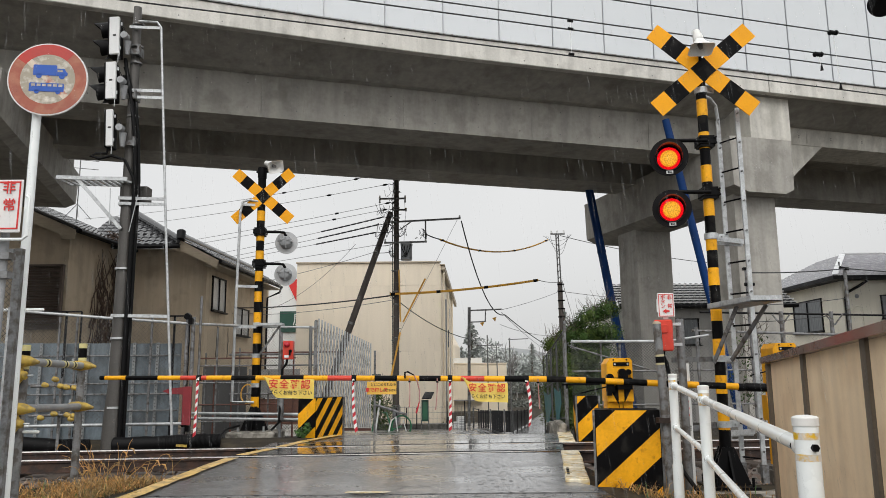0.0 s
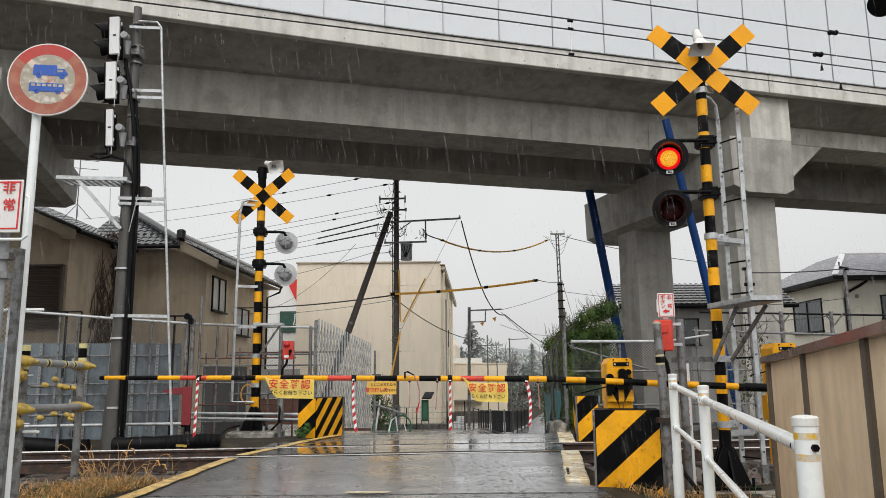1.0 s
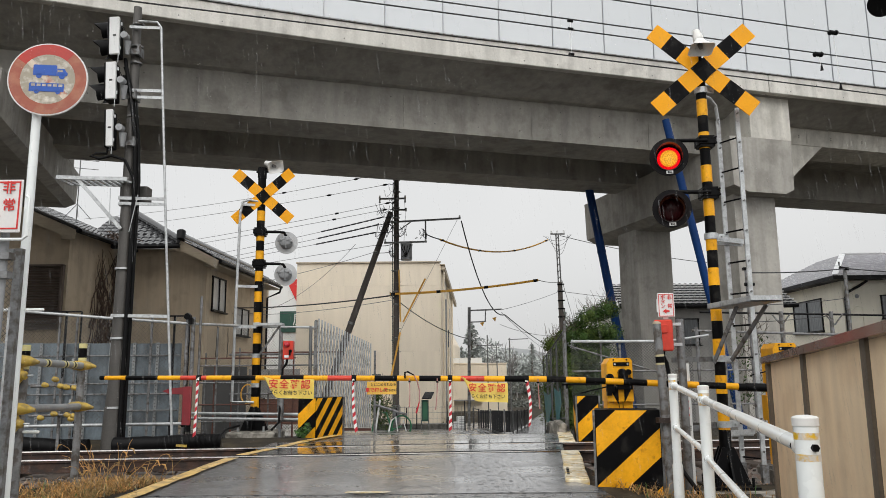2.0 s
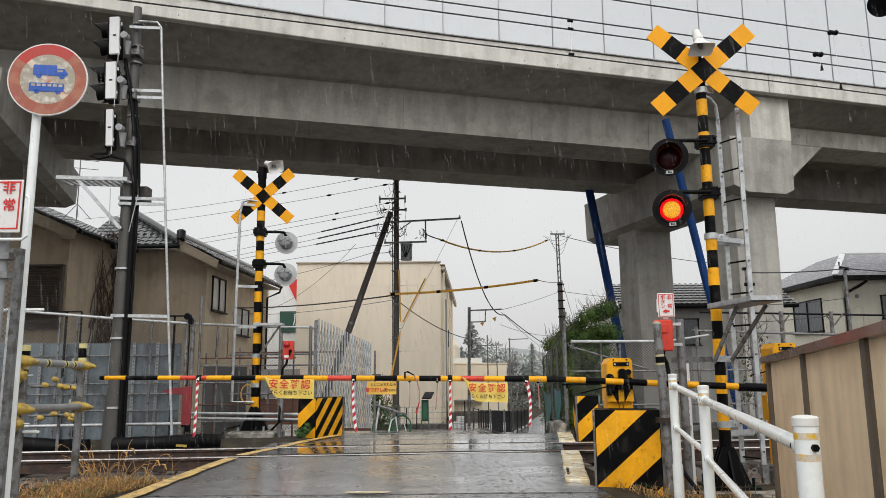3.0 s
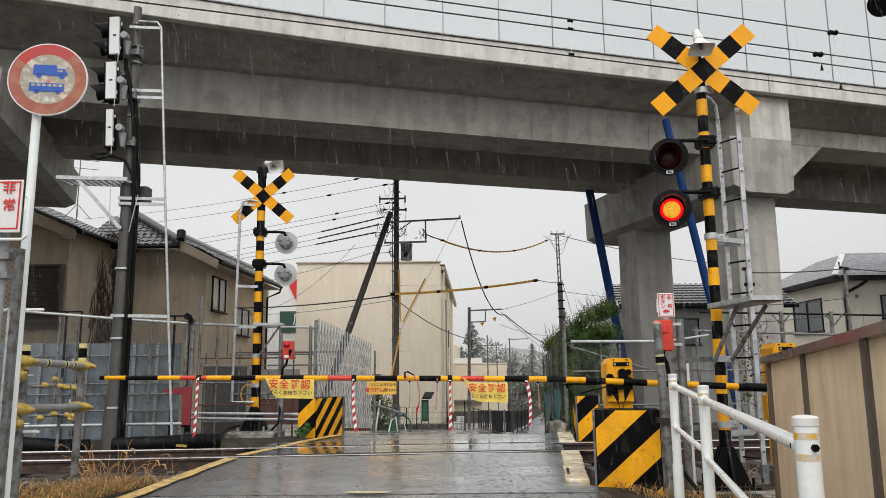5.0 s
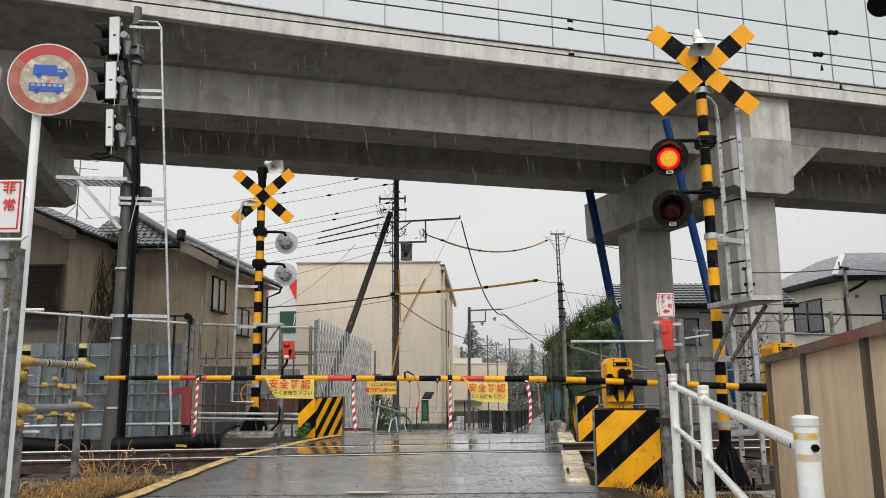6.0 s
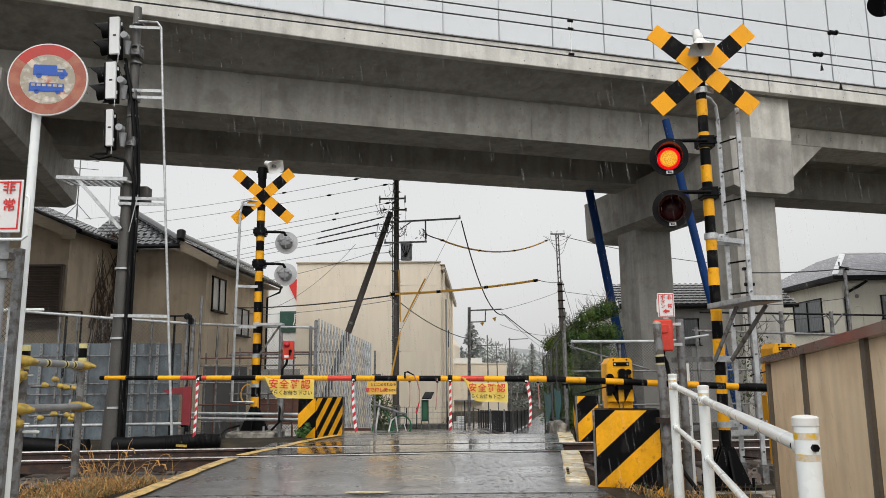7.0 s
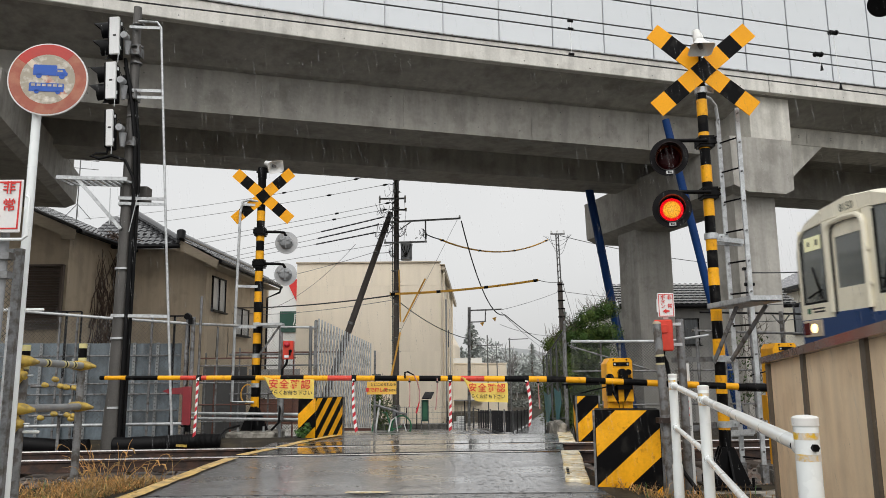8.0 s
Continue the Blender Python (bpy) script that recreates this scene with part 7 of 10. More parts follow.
# ---- beyond the track, right of the lane ----
def build_right_fences():
    f = thing("pipe_fence", (4.1, 13.0, -0.2), "galvanised pipe and mesh fence beside the track", "fence", "mesh fences")
    piece("top_rail", GALV, f, lambda bm: rod(bm, (2.2, 13.0, 1.53), (3.72, 13.0, 1.52), 0.026, n=12))
    piece("top_rail", GALV, f, lambda bm: rod(bm, (3.72, 13.0, 1.50), (4.45, 12.6, 1.60), 0.022, n=12))
    piece("top_rail", GALV_DARK, f, lambda bm: rod(bm, (4.3, 13.0, 1.70), (7.6, 13.3, 1.60), 0.022, n=12))
    piece("upper_rail", DARK_TRIM, f, lambda bm: rod(bm, (4.6, 13.4, 2.05), (8.4, 13.7, 1.98), 0.018, n=12))
    piece("diagonal", GALV_DARK, f, lambda bm: rod(bm, (2.2, 13.05, 1.45), (3.75, 13.05, 0.98), 0.014, n=8))
    for z in (1.02, 0.45):
        piece("mid_rail", GALV_DARK, f, lambda bm: rod(bm, (2.2, 13.0, z), (5.6, 13.1, z), 0.016, n=10))
    for x, y, z1, r in ((2.13, 13.2, 1.90, 0.024), (2.72, 13.05, 1.5, 0.016), (3.05, 13.05, 1.5, 0.02), (4.35, 12.9, 1.75, 0.03), (4.85, 13.0, 1.7, 0.02), (5.35, 13.05, 2.75, 0.034), (5.45, 13.1, 1.75, 0.025), (6.05, 13.4, 2.05, 0.035), (7.0, 13.5, 2.05, 0.035)):
        piece("post", GALV_DARK, f, lambda bm: rod(bm, (x, y, -0.3), (x, y, z1), r, n=12))
    for x in (6.05, 7.0):
        piece("knee_brace", GALV_DARK, f, lambda bm: (bar(bm, (x, 13.4, 1.8), (x - 0.16, 13.4, 2.0), 0.02, 0.02), bar(bm, (x, 13.4, 1.8), (x + 0.16, 13.4, 2.0), 0.02, 0.02)), "", 0)
    piece("post_head", BLACK_IRON, f, lambda bm: box(bm, (5.35, 13.05, 2.78), (0.12, 0.08, 0.05)), "", 30)
    piece("wire_clamp", BLACK_IRON, f, lambda bm: rod(bm, (5.28, 13.0, 2.5), (5.45, 13.0, 2.5), 0.03, n=8))
    # dark netting, its wire thickened to also give the shade under the viaduct
    piece("wire_mesh", MESH_DARK, f, lambda bm: chainlink(bm, (2.2, 13.05), (4.3, 13.05), -0.1, 1.5, 0.05, 0.0030), "", 0)
    piece("wire_mesh", GALV_DARK, f, lambda bm: chainlink(bm, (4.4, 13.1), (8.0, 13.4), -0.1, 1.6, 0.07, 0.0012), "", 0)
    # tall cable post with its wire
    q = thing("cable_post", (8.3, 15.0, -0.3), "slim galvanised cable post with a wire clamp", "post")
    piece("shaft", GALV_DARK, q, lambda bm: rod(bm, (8.25, 15.2, -0.4), (8.25, 15.2, 3.03), 0.034, n=14))
    piece("clamp", BLACK_IRON, q, lambda bm: (rod(bm, (8.12, 15.15, 3.08), (8.31, 15.15, 3.05), 0.032, n=10), rod(bm, (8.12, 15.15, 3.12), (8.12, 15.15, 3.2), 0.015, n=6)))
    # lane-side mesh fence with hedge
    g = thing("lane_fence", (2.35, 16.5, -0.4), "weathered mesh fence along the lane with torn teal sheets", "fence", "mesh fences")
    pts = [(2.12, 13.3, 1.72), (2.24, 15.0, 1.62), (2.38, 16.8, 1.52), (2.52, 18.5, 1.45), (2.66, 20.2, 1.38)]
    for x, y, z1 in pts:
        piece("post", MESH_DARK if y > 14 else GALV_DARK, g, lambda bm: rod(bm, (x, y, lane_z(y) - 0.2), (x, y, z1), 0.020, n=10))
    for (x0, y0, z0), (x1, y1, z1) in zip(pts, pts[1:]):
        for dz in (0.0, -0.75, -1.5):
            piece("rail", MESH_DARK, g, lambda bm: rod(bm, (x0, y0, z0 + dz), (x1, y1, z1 + dz), 0.014, n=8))
        piece("wire_mesh", MESH_DARK, g, lambda bm: chainlink(bm, (x0, y0), (x1, y1), lane_z(y0) - 0.02, (z0 + z1) / 2, 0.045, 0.0024), "", 0)
    for (x0, y0, za, x1, y1, zb) in ((2.19, 14.2, 0.72, 2.26, 15.2, 0.05), (2.40, 17.0, 0.58, 2.55, 19.0, -0.1)):
        bm = B()
        rows = []
        for i in range(9):
            k = i / 8
            rows.append([bm.verts.new((x0 + (x1 - x0) * k - 0.04 + 0.03 * math.sin(k * 11 + j), y0 + (y1 - y0) * k, za + (zb - za) * j / 5 - 0.1 * math.sin(k * 3.1) * (1 if j == 0 else 0.3))) for j in range(6)])
        for r0, r1 in zip(rows, rows[1:]):
            for j in range(5):
                bm.faces.new((r0[j], r1[j], r1[j + 1], r0[j + 1]))
        bm.normal_update()
        bmesh.ops.solidify(bm, geom=bm.faces[:], thickness=0.006)
        part("sheet", bm, GREEN_MESH, g, "torn teal plastic sheet", 60)
    for (x, y) in ((2.05, 13.6), (2.2, 15.4)):
        piece("kerb_stone", BASE_CONCRETE, g, lambda bm: box(bm, (x, y, lane_z(y) + 0.05), (0.14, 1.1, 0.3), -4), "", 0, 0.02)
    guard_box("guard_box", (2.375, 12.62, -0.12), 0.36, 0.34, 0.74, 0, radians(-42), 0.235, -0.02, "narrow black and yellow striped guard box beyond the track", GALV_DARK)
    far_motor = barrier_machine("barrier_machine", (3.96, 8.95, -0.13), 0, "yellow barrier motor standing behind the wall end")
    piece("footing", BASE_CONCRETE, far_motor, lambda bm: box(bm, (3.96, 8.95, -0.29), (0.5, 0.45, 0.33)), "concrete footing", 0)
    # concrete kerb under the wall end
    k = thing("concrete_block", (3.2, 8.0, -0.4), "mossy concrete block beside the warning post", "concrete block")
    piece("block", BASE_CONCRETE, k, lambda bm: box(bm, (3.5, 8.0, -0.40), (0.5, 0.3, 0.26), -10), "", 0, 0.02)


LEAF_YOUNG = material("yellowish_foliage", (0.075, 0.105, 0.018), 0.55, spec=0.15, var=0.4, scale=2, fine=30, bump=0.1, island=0.5)


def build_hedge():
    rng = random.Random(11)
    h = thing("hedge", (3.9, 19.5, -0.5), "dense dark green overgrown hedge behind the lane fence", "hedge")
    cs = []
    for i in range(64):
        k = rng.random()
        x = 2.80 + 1.45 * k + rng.uniform(-0.1, 0.1)
        y = 18.9 + rng.uniform(-0.3, 0.9)
        top = 1.85 + 0.80 * smooth_step(0.0, 0.9, k)
        cs.append(((x, y, rng.uniform(-0.1, top - 0.4)), rng.uniform(0.28, 0.42)))
    for i in range(13):
        k = i / 12
        cs.append(((2.68 + 1.6 * k, 18.9 + rng.uniform(0, 0.6), 1.66 + 0.86 * smooth_step(0.0, 0.9, k) + rng.uniform(-0.12, 0.12)), rng.uniform(0.2, 0.32)))
    tagged(piece("foliage", LEAF, h, lambda bm: leaf_cloud(bm, [q for q in cs if q[0][0] > 3.0], 44000, 0.025, rng), "small dark leaves", 0), kind="stuff")
    tagged(piece("foliage", LEAF_YOUNG, h, lambda bm: leaf_cloud(bm, [q for q in cs if q[0][0] <= 3.15], 16000, 0.024, rng), "yellowish green leaves", 0), kind="stuff")
    def inner(bm):
        for c, r in cs:
            bmesh.ops.create_icosphere(bm, subdivisions=2, radius=r * 0.42, matrix=Matrix.Translation(c))
    tagged(piece("dark_core", LEAF, h, inner, "", 0), kind="stuff")
    def stems(bm):
        for i in range(150):
            c, r = rng.choice(cs[64:])
            t = Vector(c) + Vector((rng.uniform(-0.32, 0.32), rng.uniform(-0.3, 0.3), r + rng.uniform(0.0, 0.42) * rng.random()))
            sweep(bm, [Vector(c), (Vector(c) + t) / 2 + Vector((rng.uniform(-0.1, 0.1), 0, 0.04)), t], [0.007, 0.005, 0.002], 4)
    tagged(piece("twig", BARK, h, stems, "thin bare twigs"), kind="stuff")
    # climbing twigs by the far column
    t = thing("shrub", (6.2, 15.0, -0.5), "thin leafless shrub before the pier", "shrub")
    def shrub(bm):
        for i in range(70):
            x0 = 6.0 + rng.uniform(-0.2, 0.5)
            z0 = rng.uniform(-0.45, 1.9)
            p = Vector((x0, 15.0, z0))
            q = p + Vector((rng.uniform(-0.3, 0.4), rng.uniform(-0.2, 0.2), rng.uniform(0.1, 0.5)))
            sweep(bm, [p, (p + q) / 2 + Vector((0.03, 0, 0.02)), q], [0.008, 0.006, 0.003], 4)
    tagged(piece("twig", BARK, t, shrub), kind="stuff")
    piece("leaves", LEAF, t, lambda bm: leaf_cloud(bm, [((6.15, 15.0, 1.4), 0.45), ((6.0, 15.0, 0.7), 0.4)], 220, 0.04, rng), "", 0)


def build_blue_pipes():
    for a, b, lab in (((5.05, 25.0, 7.25), (6.45, 25.4, -1.2), "blue wrapped pipe leaning under the far girder"), ((5.17, 16.5, 6.75), (6.50, 16.5, -0.6), "blue wrapped pipe leaning in front of the pier")):
        p = thing("leaning_pipe", b, lab, "pipe", "blue leaning pipes")
        a, b = Vector(a), Vector(b)
        piece("tube", BLUE_PIPE, p, lambda bm: sweep(bm, [a + (b - a) * k / 14 for k in range(15)], [(0.14 if a.y > 20 else 0.085) + 0.005 * (k % 2) for k in range(15)], 12), "", 60)
        for k in (0.25, 0.6):
            piece("joint_band", BLUE_PIPE, p, lambda bm: rod(bm, a + (b - a) * k, a + (b - a) * (k + 0.012), 0.15 if a.y > 20 else 0.095, n=14))


# ---- houses and yards ----
def window_unit(parent, m, w, h, frame_mat, glass_mat, panes=2, sill=True, depth=0.06):
    """A window in the local XZ plane of m, facing -Y, centred."""
    win = piece("window", frame_mat, parent, lambda bm: [box_m(bm, m, c, s) for c, s in (((0, 0, h / 2), (w + 0.1, depth, 0.05)), ((0, 0, -h / 2), (w + 0.1, depth, 0.05)), ((-w / 2, 0, 0), (0.05, depth, h)), ((w / 2, 0, 0), (0.05, depth, h)))], "", 0)
    for k in range(panes):
        x0 = -w / 2 + w * (k + 0.5) / panes
        piece("pane", glass_mat, win, lambda bm: box_m(bm, m, (x0, 0.015, 0), (w / panes - 0.03, 0.01, h - 0.05)), "", 0)
        if k:
            piece("mullion", frame_mat, win, lambda bm: box_m(bm, m, (-w / 2 + w * k / panes, -0.005, 0), (0.045, depth, h)), "", 0)
    if sill:
        piece("sill", frame_mat, win, lambda bm: box_m(bm, m, (0, -0.05, -h / 2 - 0.05), (w + 0.16, 0.14, 0.04)), "", 0)
    return win


def box_m(bm, m, c, s):
    before = len(bm.faces)
    bmesh.ops.create_cube(bm, size=1.0, matrix=m @ Matrix.Translation(c) @ Matrix.Diagonal((*s, 1)))


def tile_slope(bm, o, u, v, nu, nv, up, bulge=0.05):
    """Courses of curved tiles: o corner at the eave, u along the eave, v up the slope."""
    o, u, v, up = Vector(o), Vector(u), Vector(v), Vector(up)
    du, dv = u / nu, v / nv
    prof = [(0.0, 0.0), (0.18, 0.75), (0.42, 1.0), (0.66, 0.72), (0.86, 0.1), (1.0, 0.0)]
    for j in range(nv):
        for i in range(nu):
            p = o + du * i + dv * j
            lo = [bm.verts.new(p + du * a + up * (bulge * b + 0.028)) for a, b in prof]
            hi = [bm.verts.new(p + du * a + dv * 1.06 + up * (bulge * b)) for a, b in prof]
            ft = [bm.verts.new(p + du * a + up * (bulge * b * 0.6 - 0.012)) for a, b in prof]
            for k in range(5):
                bm.faces.new((lo[k], lo[k + 1], hi[k + 1], hi[k]))
                bm.faces.new((ft[k], ft[k + 1], lo[k + 1], lo[k]))


DRY_VINE = material("dry_vine", (0.085, 0.055, 0.04), 0.85, var=0.3, bump=0.3)


def build_left_house():
    h = thing("house", (-11.0, 26.0, -0.9), "two-storey tan stucco house with wet dark tile roofs", "house", "houses")
    e = Vector((0.052, 0.9986, 0))
    up = Vector((0, 0, 1))

    def block(c0, w, d, z1):
        piece("wall", STUCCO, h, lambda bm: prism(bm, [Vector((c0[0] - w, c0[1], -1.2)), Vector((c0[0], c0[1], -1.2)), Vector((c0[0], c0[1], -1.2)) + e * d, Vector((c0[0] - w, c0[1], -1.2)) + e * d], (0, 0, z1 + 1.2)), "", 0)
    block((-12.05, 23.7), 9.0, 8.0, 5.76)
    block((-8.70, 27.2), 5.6, 8.0, 5.40)
    # wing with its gable towards the track
    p_e0, p_e1 = Vector((-11.62, 23.2, 5.68)), Vector((-11.62, 23.2, 5.68)) + e * 8
    rise = Vector((-8.6, 0, 3.75))
    bm = B()
    tile_slope(bm, p_e0, p_e1 - p_e0, rise, 30, 32, (0.40, 0, 0.92), 0.05)
    tagged(part("tile_roof", bm, TILE_DARK, h, "wet glazed dark roof tiles", 40), kind="stuff")
    piece("roof_deck", DARK_TRIM, h, lambda bm: prism(bm, [p_e0 - up * 0.05, p_e1 - up * 0.05, p_e1 + rise - up * 0.05, p_e0 + rise - up * 0.05], (0, 0, -0.08)), "", 0)
    piece("barge_board", TIMBER, h, lambda bm: prism(bm, [p_e0 + Vector((0, -0.03, -0.05)), p_e0 + rise + Vector((0, -0.03, -0.05)), p_e0 + rise + Vector((0, -0.03, -0.42)), p_e0 + Vector((-0.45, -0.03, -0.22)), p_e0 + Vector((-0.45, -0.03, -0.36)), p_e0 + Vector((-0.02, -0.03, -0.36))], (0, 0.06, 0)), "tan barge board", 0)
    piece("verge_tile", TILE_DARK, h, lambda bm: [rod(bm, p_e0 + rise * (k / 32) + up * 0.03, p_e0 + rise * ((k + 0.95) / 32) + up * 0.03, 0.06, 0.07, n=10) for k in range(32)])
    piece("gutter", DARK_TRIM, h, lambda bm: rod(bm, p_e0 + Vector((0.08, 0.1, -0.06)), p_e1 + Vector((0.08, 0, -0.06)), 0.065, n=10))
    piece("gable_wall", STUCCO, h, lambda bm: prism(bm, [(-12.05, 23.69, 5.72), (-20.0, 23.69, 5.72), (-20.0, 23.69, 9.15)], (0, 0.2, 0)), "", 0)
    # wing along the lane: a side slope, and a smaller slope towards the track
    E0, E1 = Vector((-8.06, 26.5, 5.17)), Vector((-7.60, 34.6, 5.17))
    T0 = Vector((-9.42, 26.5, 5.92))
    T1 = T0 + (E1 - E0)
    bm = B()
    tile_slope(bm, E0, E1 - E0, T0 - E0, 30, 5, (0.48, 0, 0.87), 0.05)
    tagged(part("tile_roof", bm, TILE_DARK, h, "wet glazed dark roof tiles", 40), kind="stuff")
    piece("roof_deck", DARK_TRIM, h, lambda bm: prism(bm, [E0 - up * 0.05, E1 - up * 0.05, T1 - up * 0.05, T0 - up * 0.05], (0, 0, -0.08)), "", 0)
    piece("ridge", TILE_DARK, h, lambda bm: [rod(bm, T0.lerp(T1, k / 16) + up * 0.10, T0.lerp(T1, (k + 0.96) / 16) + up * 0.10, 0.12, 0.13, n=10) for k in range(16)])
    piece("ridge_end", DARK_TRIM, h, lambda bm: (rod(bm, T0 + Vector((-0.02, -0.1, -0.05)), T0 + Vector((-0.06, 0.05, 0.28)), 0.15, 0.16, n=12), dome(bm, T0 + Vector((-0.06, 0.05, 0.28)), (0, 0, 1), 0.16, 0.09)), "dark ridge end tile")
    piece("barge_board", TIMBER, h, lambda bm: prism(bm, [T0 + Vector((-0.15, -0.05, 0.0)), E0 + Vector((0, -0.05, -0.04)), E0 + Vector((-0.05, -0.05, -0.34)), T0 + Vector((-0.15, -0.05, -0.36))], (0, 0.06, 0)), "tan barge board", 0)
    piece("gutter", DARK_TRIM, h, lambda bm: rod(bm, E0 + Vector((0.06, 0, -0.08)), E1 + Vector((0.06, 0, -0.08)), 0.06, n=10))
    piece("soffit", TIMBER, h, lambda bm: prism(bm, [E0 + Vector((0, 0.1, -0.17)), E1 + Vector((0, 0, -0.17)), E1 + Vector((-0.6, 0, -0.17)), E0 + Vector((-0.6, 0.1, -0.17))], (0, 0, -0.04)), "tan boarded eaves", 0)
    fl, A = Vector((-13.2, 26.45, 5.70)), Vector((-12.25, 29.2, 7.32))
    fr = Vector((-9.45, 26.45, 5.70))
    bm = B()
    nv = 9
    for j in range(nv):
        k0 = j / nv
        a, b = fl + Vector((0, 2.75 * k0, 1.62 * k0)), fr.lerp(A, k0)
        if (b - a).length > 0.3:
            tile_slope(bm, a, b - a, Vector((0, 2.75 / nv, 1.62 / nv)), max(1, int((b - a).length / 0.26)), 1, (0, -0.48, 0.87), 0.05)
    tagged(part("tile_roof", bm, TILE_DARK, h, "wet glazed dark roof tiles", 40), kind="stuff")
    piece("roof_deck", DARK_TRIM, h, lambda bm: prism(bm, [fl - up * 0.05, fr - up * 0.05, A - up * 0.05, fl + Vector((0, 2.75, 1.57))], (0, 0, -0.08)), "", 0)
    piece("hip_ridge", TILE_DARK, h, lambda bm: [rod(bm, fr.lerp(A, k / 10) + up * 0.15, fr.lerp(A, (k + 0.95) / 10) + up * 0.15, 0.13, 0.14, n=10) for k in range(10)])
    piece("gutter", DARK_TRIM, h, lambda bm: rod(bm, fl + Vector((0, -0.07, -0.06)), fr + Vector((0, -0.07, -0.06)), 0.06, n=10))
    piece("side_ridge", TILE_DARK, h, lambda bm: rod(bm, (-13.6, 29.4, 6.98), (-12.25, 29.2, 7.42), 0.14, n=10))
    piece("upper_wall", STUCCO, h, lambda bm: prism(bm, [(-9.2, 27.21, 5.3), (-13.5, 27.21, 5.3), (-13.5, 27.21, 5.7), (-9.2, 27.21, 5.7)], (0, 3, 0)), "", 0)
    c = Vector((-12.05, 23.7, 0))
    c2 = Vector((-8.70, 27.2, 0))
    bk = E1
    # louvred shutter box, windows, pipes, vine
    m = Matrix.Translation((-12.80, 23.67, 3.55))
    lv = piece("shutter", BROWN_METAL, h, lambda bm: [box_m(bm, m, c_, s_) for c_, s_ in (((0, -0.02, 0), (1.3, 0.10, 1.98)), ((0, -0.10, 1.0), (1.4, 0.14, 0.06)), ((0.66, -0.10, 0), (0.08, 0.14, 2.0)), ((0, -0.10, -1.0), (1.4, 0.14, 0.06)))], "brown louvred window shutter", 0)
    for k in range(24):
        piece("slat", BROWN_METAL, lv, lambda bm: box_m(bm, m @ pose(0, -0.09, -0.94 + 0.081 * k, 25, 0, 0), (0, 0, 0), (1.24, 0.06, 0.02)), "", 0)
    yaw = math.degrees(math.atan2(e.y, e.x)) 
    for (s0, zc, w, hh, gm) in ((1.3, 4.10, 1.4, 1.25, CURTAIN_GLASS), (4.1, 3.25, 1.8, 1.1, CURTAIN_GLASS)):
        q = c2 + e * s0 + Vector((0.03, -0.01, zc))
        window_unit(h, Matrix.Translation(q) @ pose(0, 0, 0, 0, 0, yaw), w, hh, DARK_TRIM, gm, 2)
    piece("downpipe", DARK_TRIM, h, lambda bm: (sweep(bm, [bk + Vector((0.1, -0.3, -0.1)), bk + Vector((0.05, -0.35, -0.35)), bk + Vector((-0.50, -0.4, -0.6)), bk + Vector((-0.50, -0.4, -6.0))], 0.05, 8), sweep(bm, [c + Vector((0.45, 2.9, 5.2)), c + Vector((0.3, 2.95, 4.9)), c + Vector((0.28, 2.95, -0.9))], 0.05, 8)))
    rng = random.Random(4)
    def vine(bm):
        for i in range(150):
            y = 24.95 + 2.1 * rng.random() ** 0.7
            z = rng.uniform(-0.6, 4.6)
            pts = [Vector((-12.02 + 0.052 * (y - 23.7), y, z))]
            drift = rng.uniform(-0.12, 0.12)
            for k in range(7):
                drift = 0.7 * drift + rng.uniform(-0.13, 0.13)
                q = pts[-1] + Vector((rng.uniform(0.0, 0.02), drift, rng.uniform(0.04, 0.3)))
                q.y = min(max(q.y, 24.6), 27.12)
                q.z = min(q.z, 5.4)
                pts.append(q)
            sweep(bm, pts, [0.022, 0.021, 0.019, 0.017, 0.014, 0.012, 0.009, 0.006], 4)
        for i in range(70):
            p = Vector((-11.55 + rng.gauss(0, 0.25), 25.4 + rng.uniform(0, 1.2), 5.72 + rng.uniform(0.0, 0.22)))
            q = p + Vector((rng.uniform(-0.4, 0.4), rng.uniform(-0.2, 0.2), rng.uniform(-0.1, 0.15)))
            sweep(bm, [p, (p + q) / 2 + Vector((0, 0, 0.06)), q], [0.02, 0.016, 0.008], 4)
    piece("vine", DRY_VINE, h, vine, "bare brown climbing vine")
    def cracks(bm):
        for x0, z1 in ((1.3, 2.9), (2.5, 2.9), (3.3, 2.8)):
            p = c2 + e * x0 + Vector((0.004, 0, z1))
            pts = [p]
            for k in range(9):
                pts.append(pts[-1] + e * rng.uniform(-0.05, 0.05) + Vector((0, 0, -0.13)))
            sweep(bm, pts, 0.018, 4)
    piece("wall_crack", DARK_TRIM, h, cracks, "dark crack repairs")
    # aerial on the roof
    a = thing("tv_aerial", (-11.9, 25.0, 7.0), "thin television aerial on the tile roof", "aerial")
    piece("rod", GALV_DARK, a, lambda bm: (rod(bm, (-12.55, 25.0, 6.3), (-12.55, 25.0, 8.6), 0.02, n=6), [rod(bm, (-12.55, 25.0, 6.9), (-12.55 + dx, 25.0 + dy, 6.35), 0.012, n=6) for dx, dy in ((0.5, 0), (-0.5, 0), (0.25, -0.4), (-0.2, 0.4))], [rod(bm, (-12.9, 25.0, z), (-11.9, 25.0, z - 0.1), 0.012, n=5) for z in (8.5, 8.2, 7.8)]))


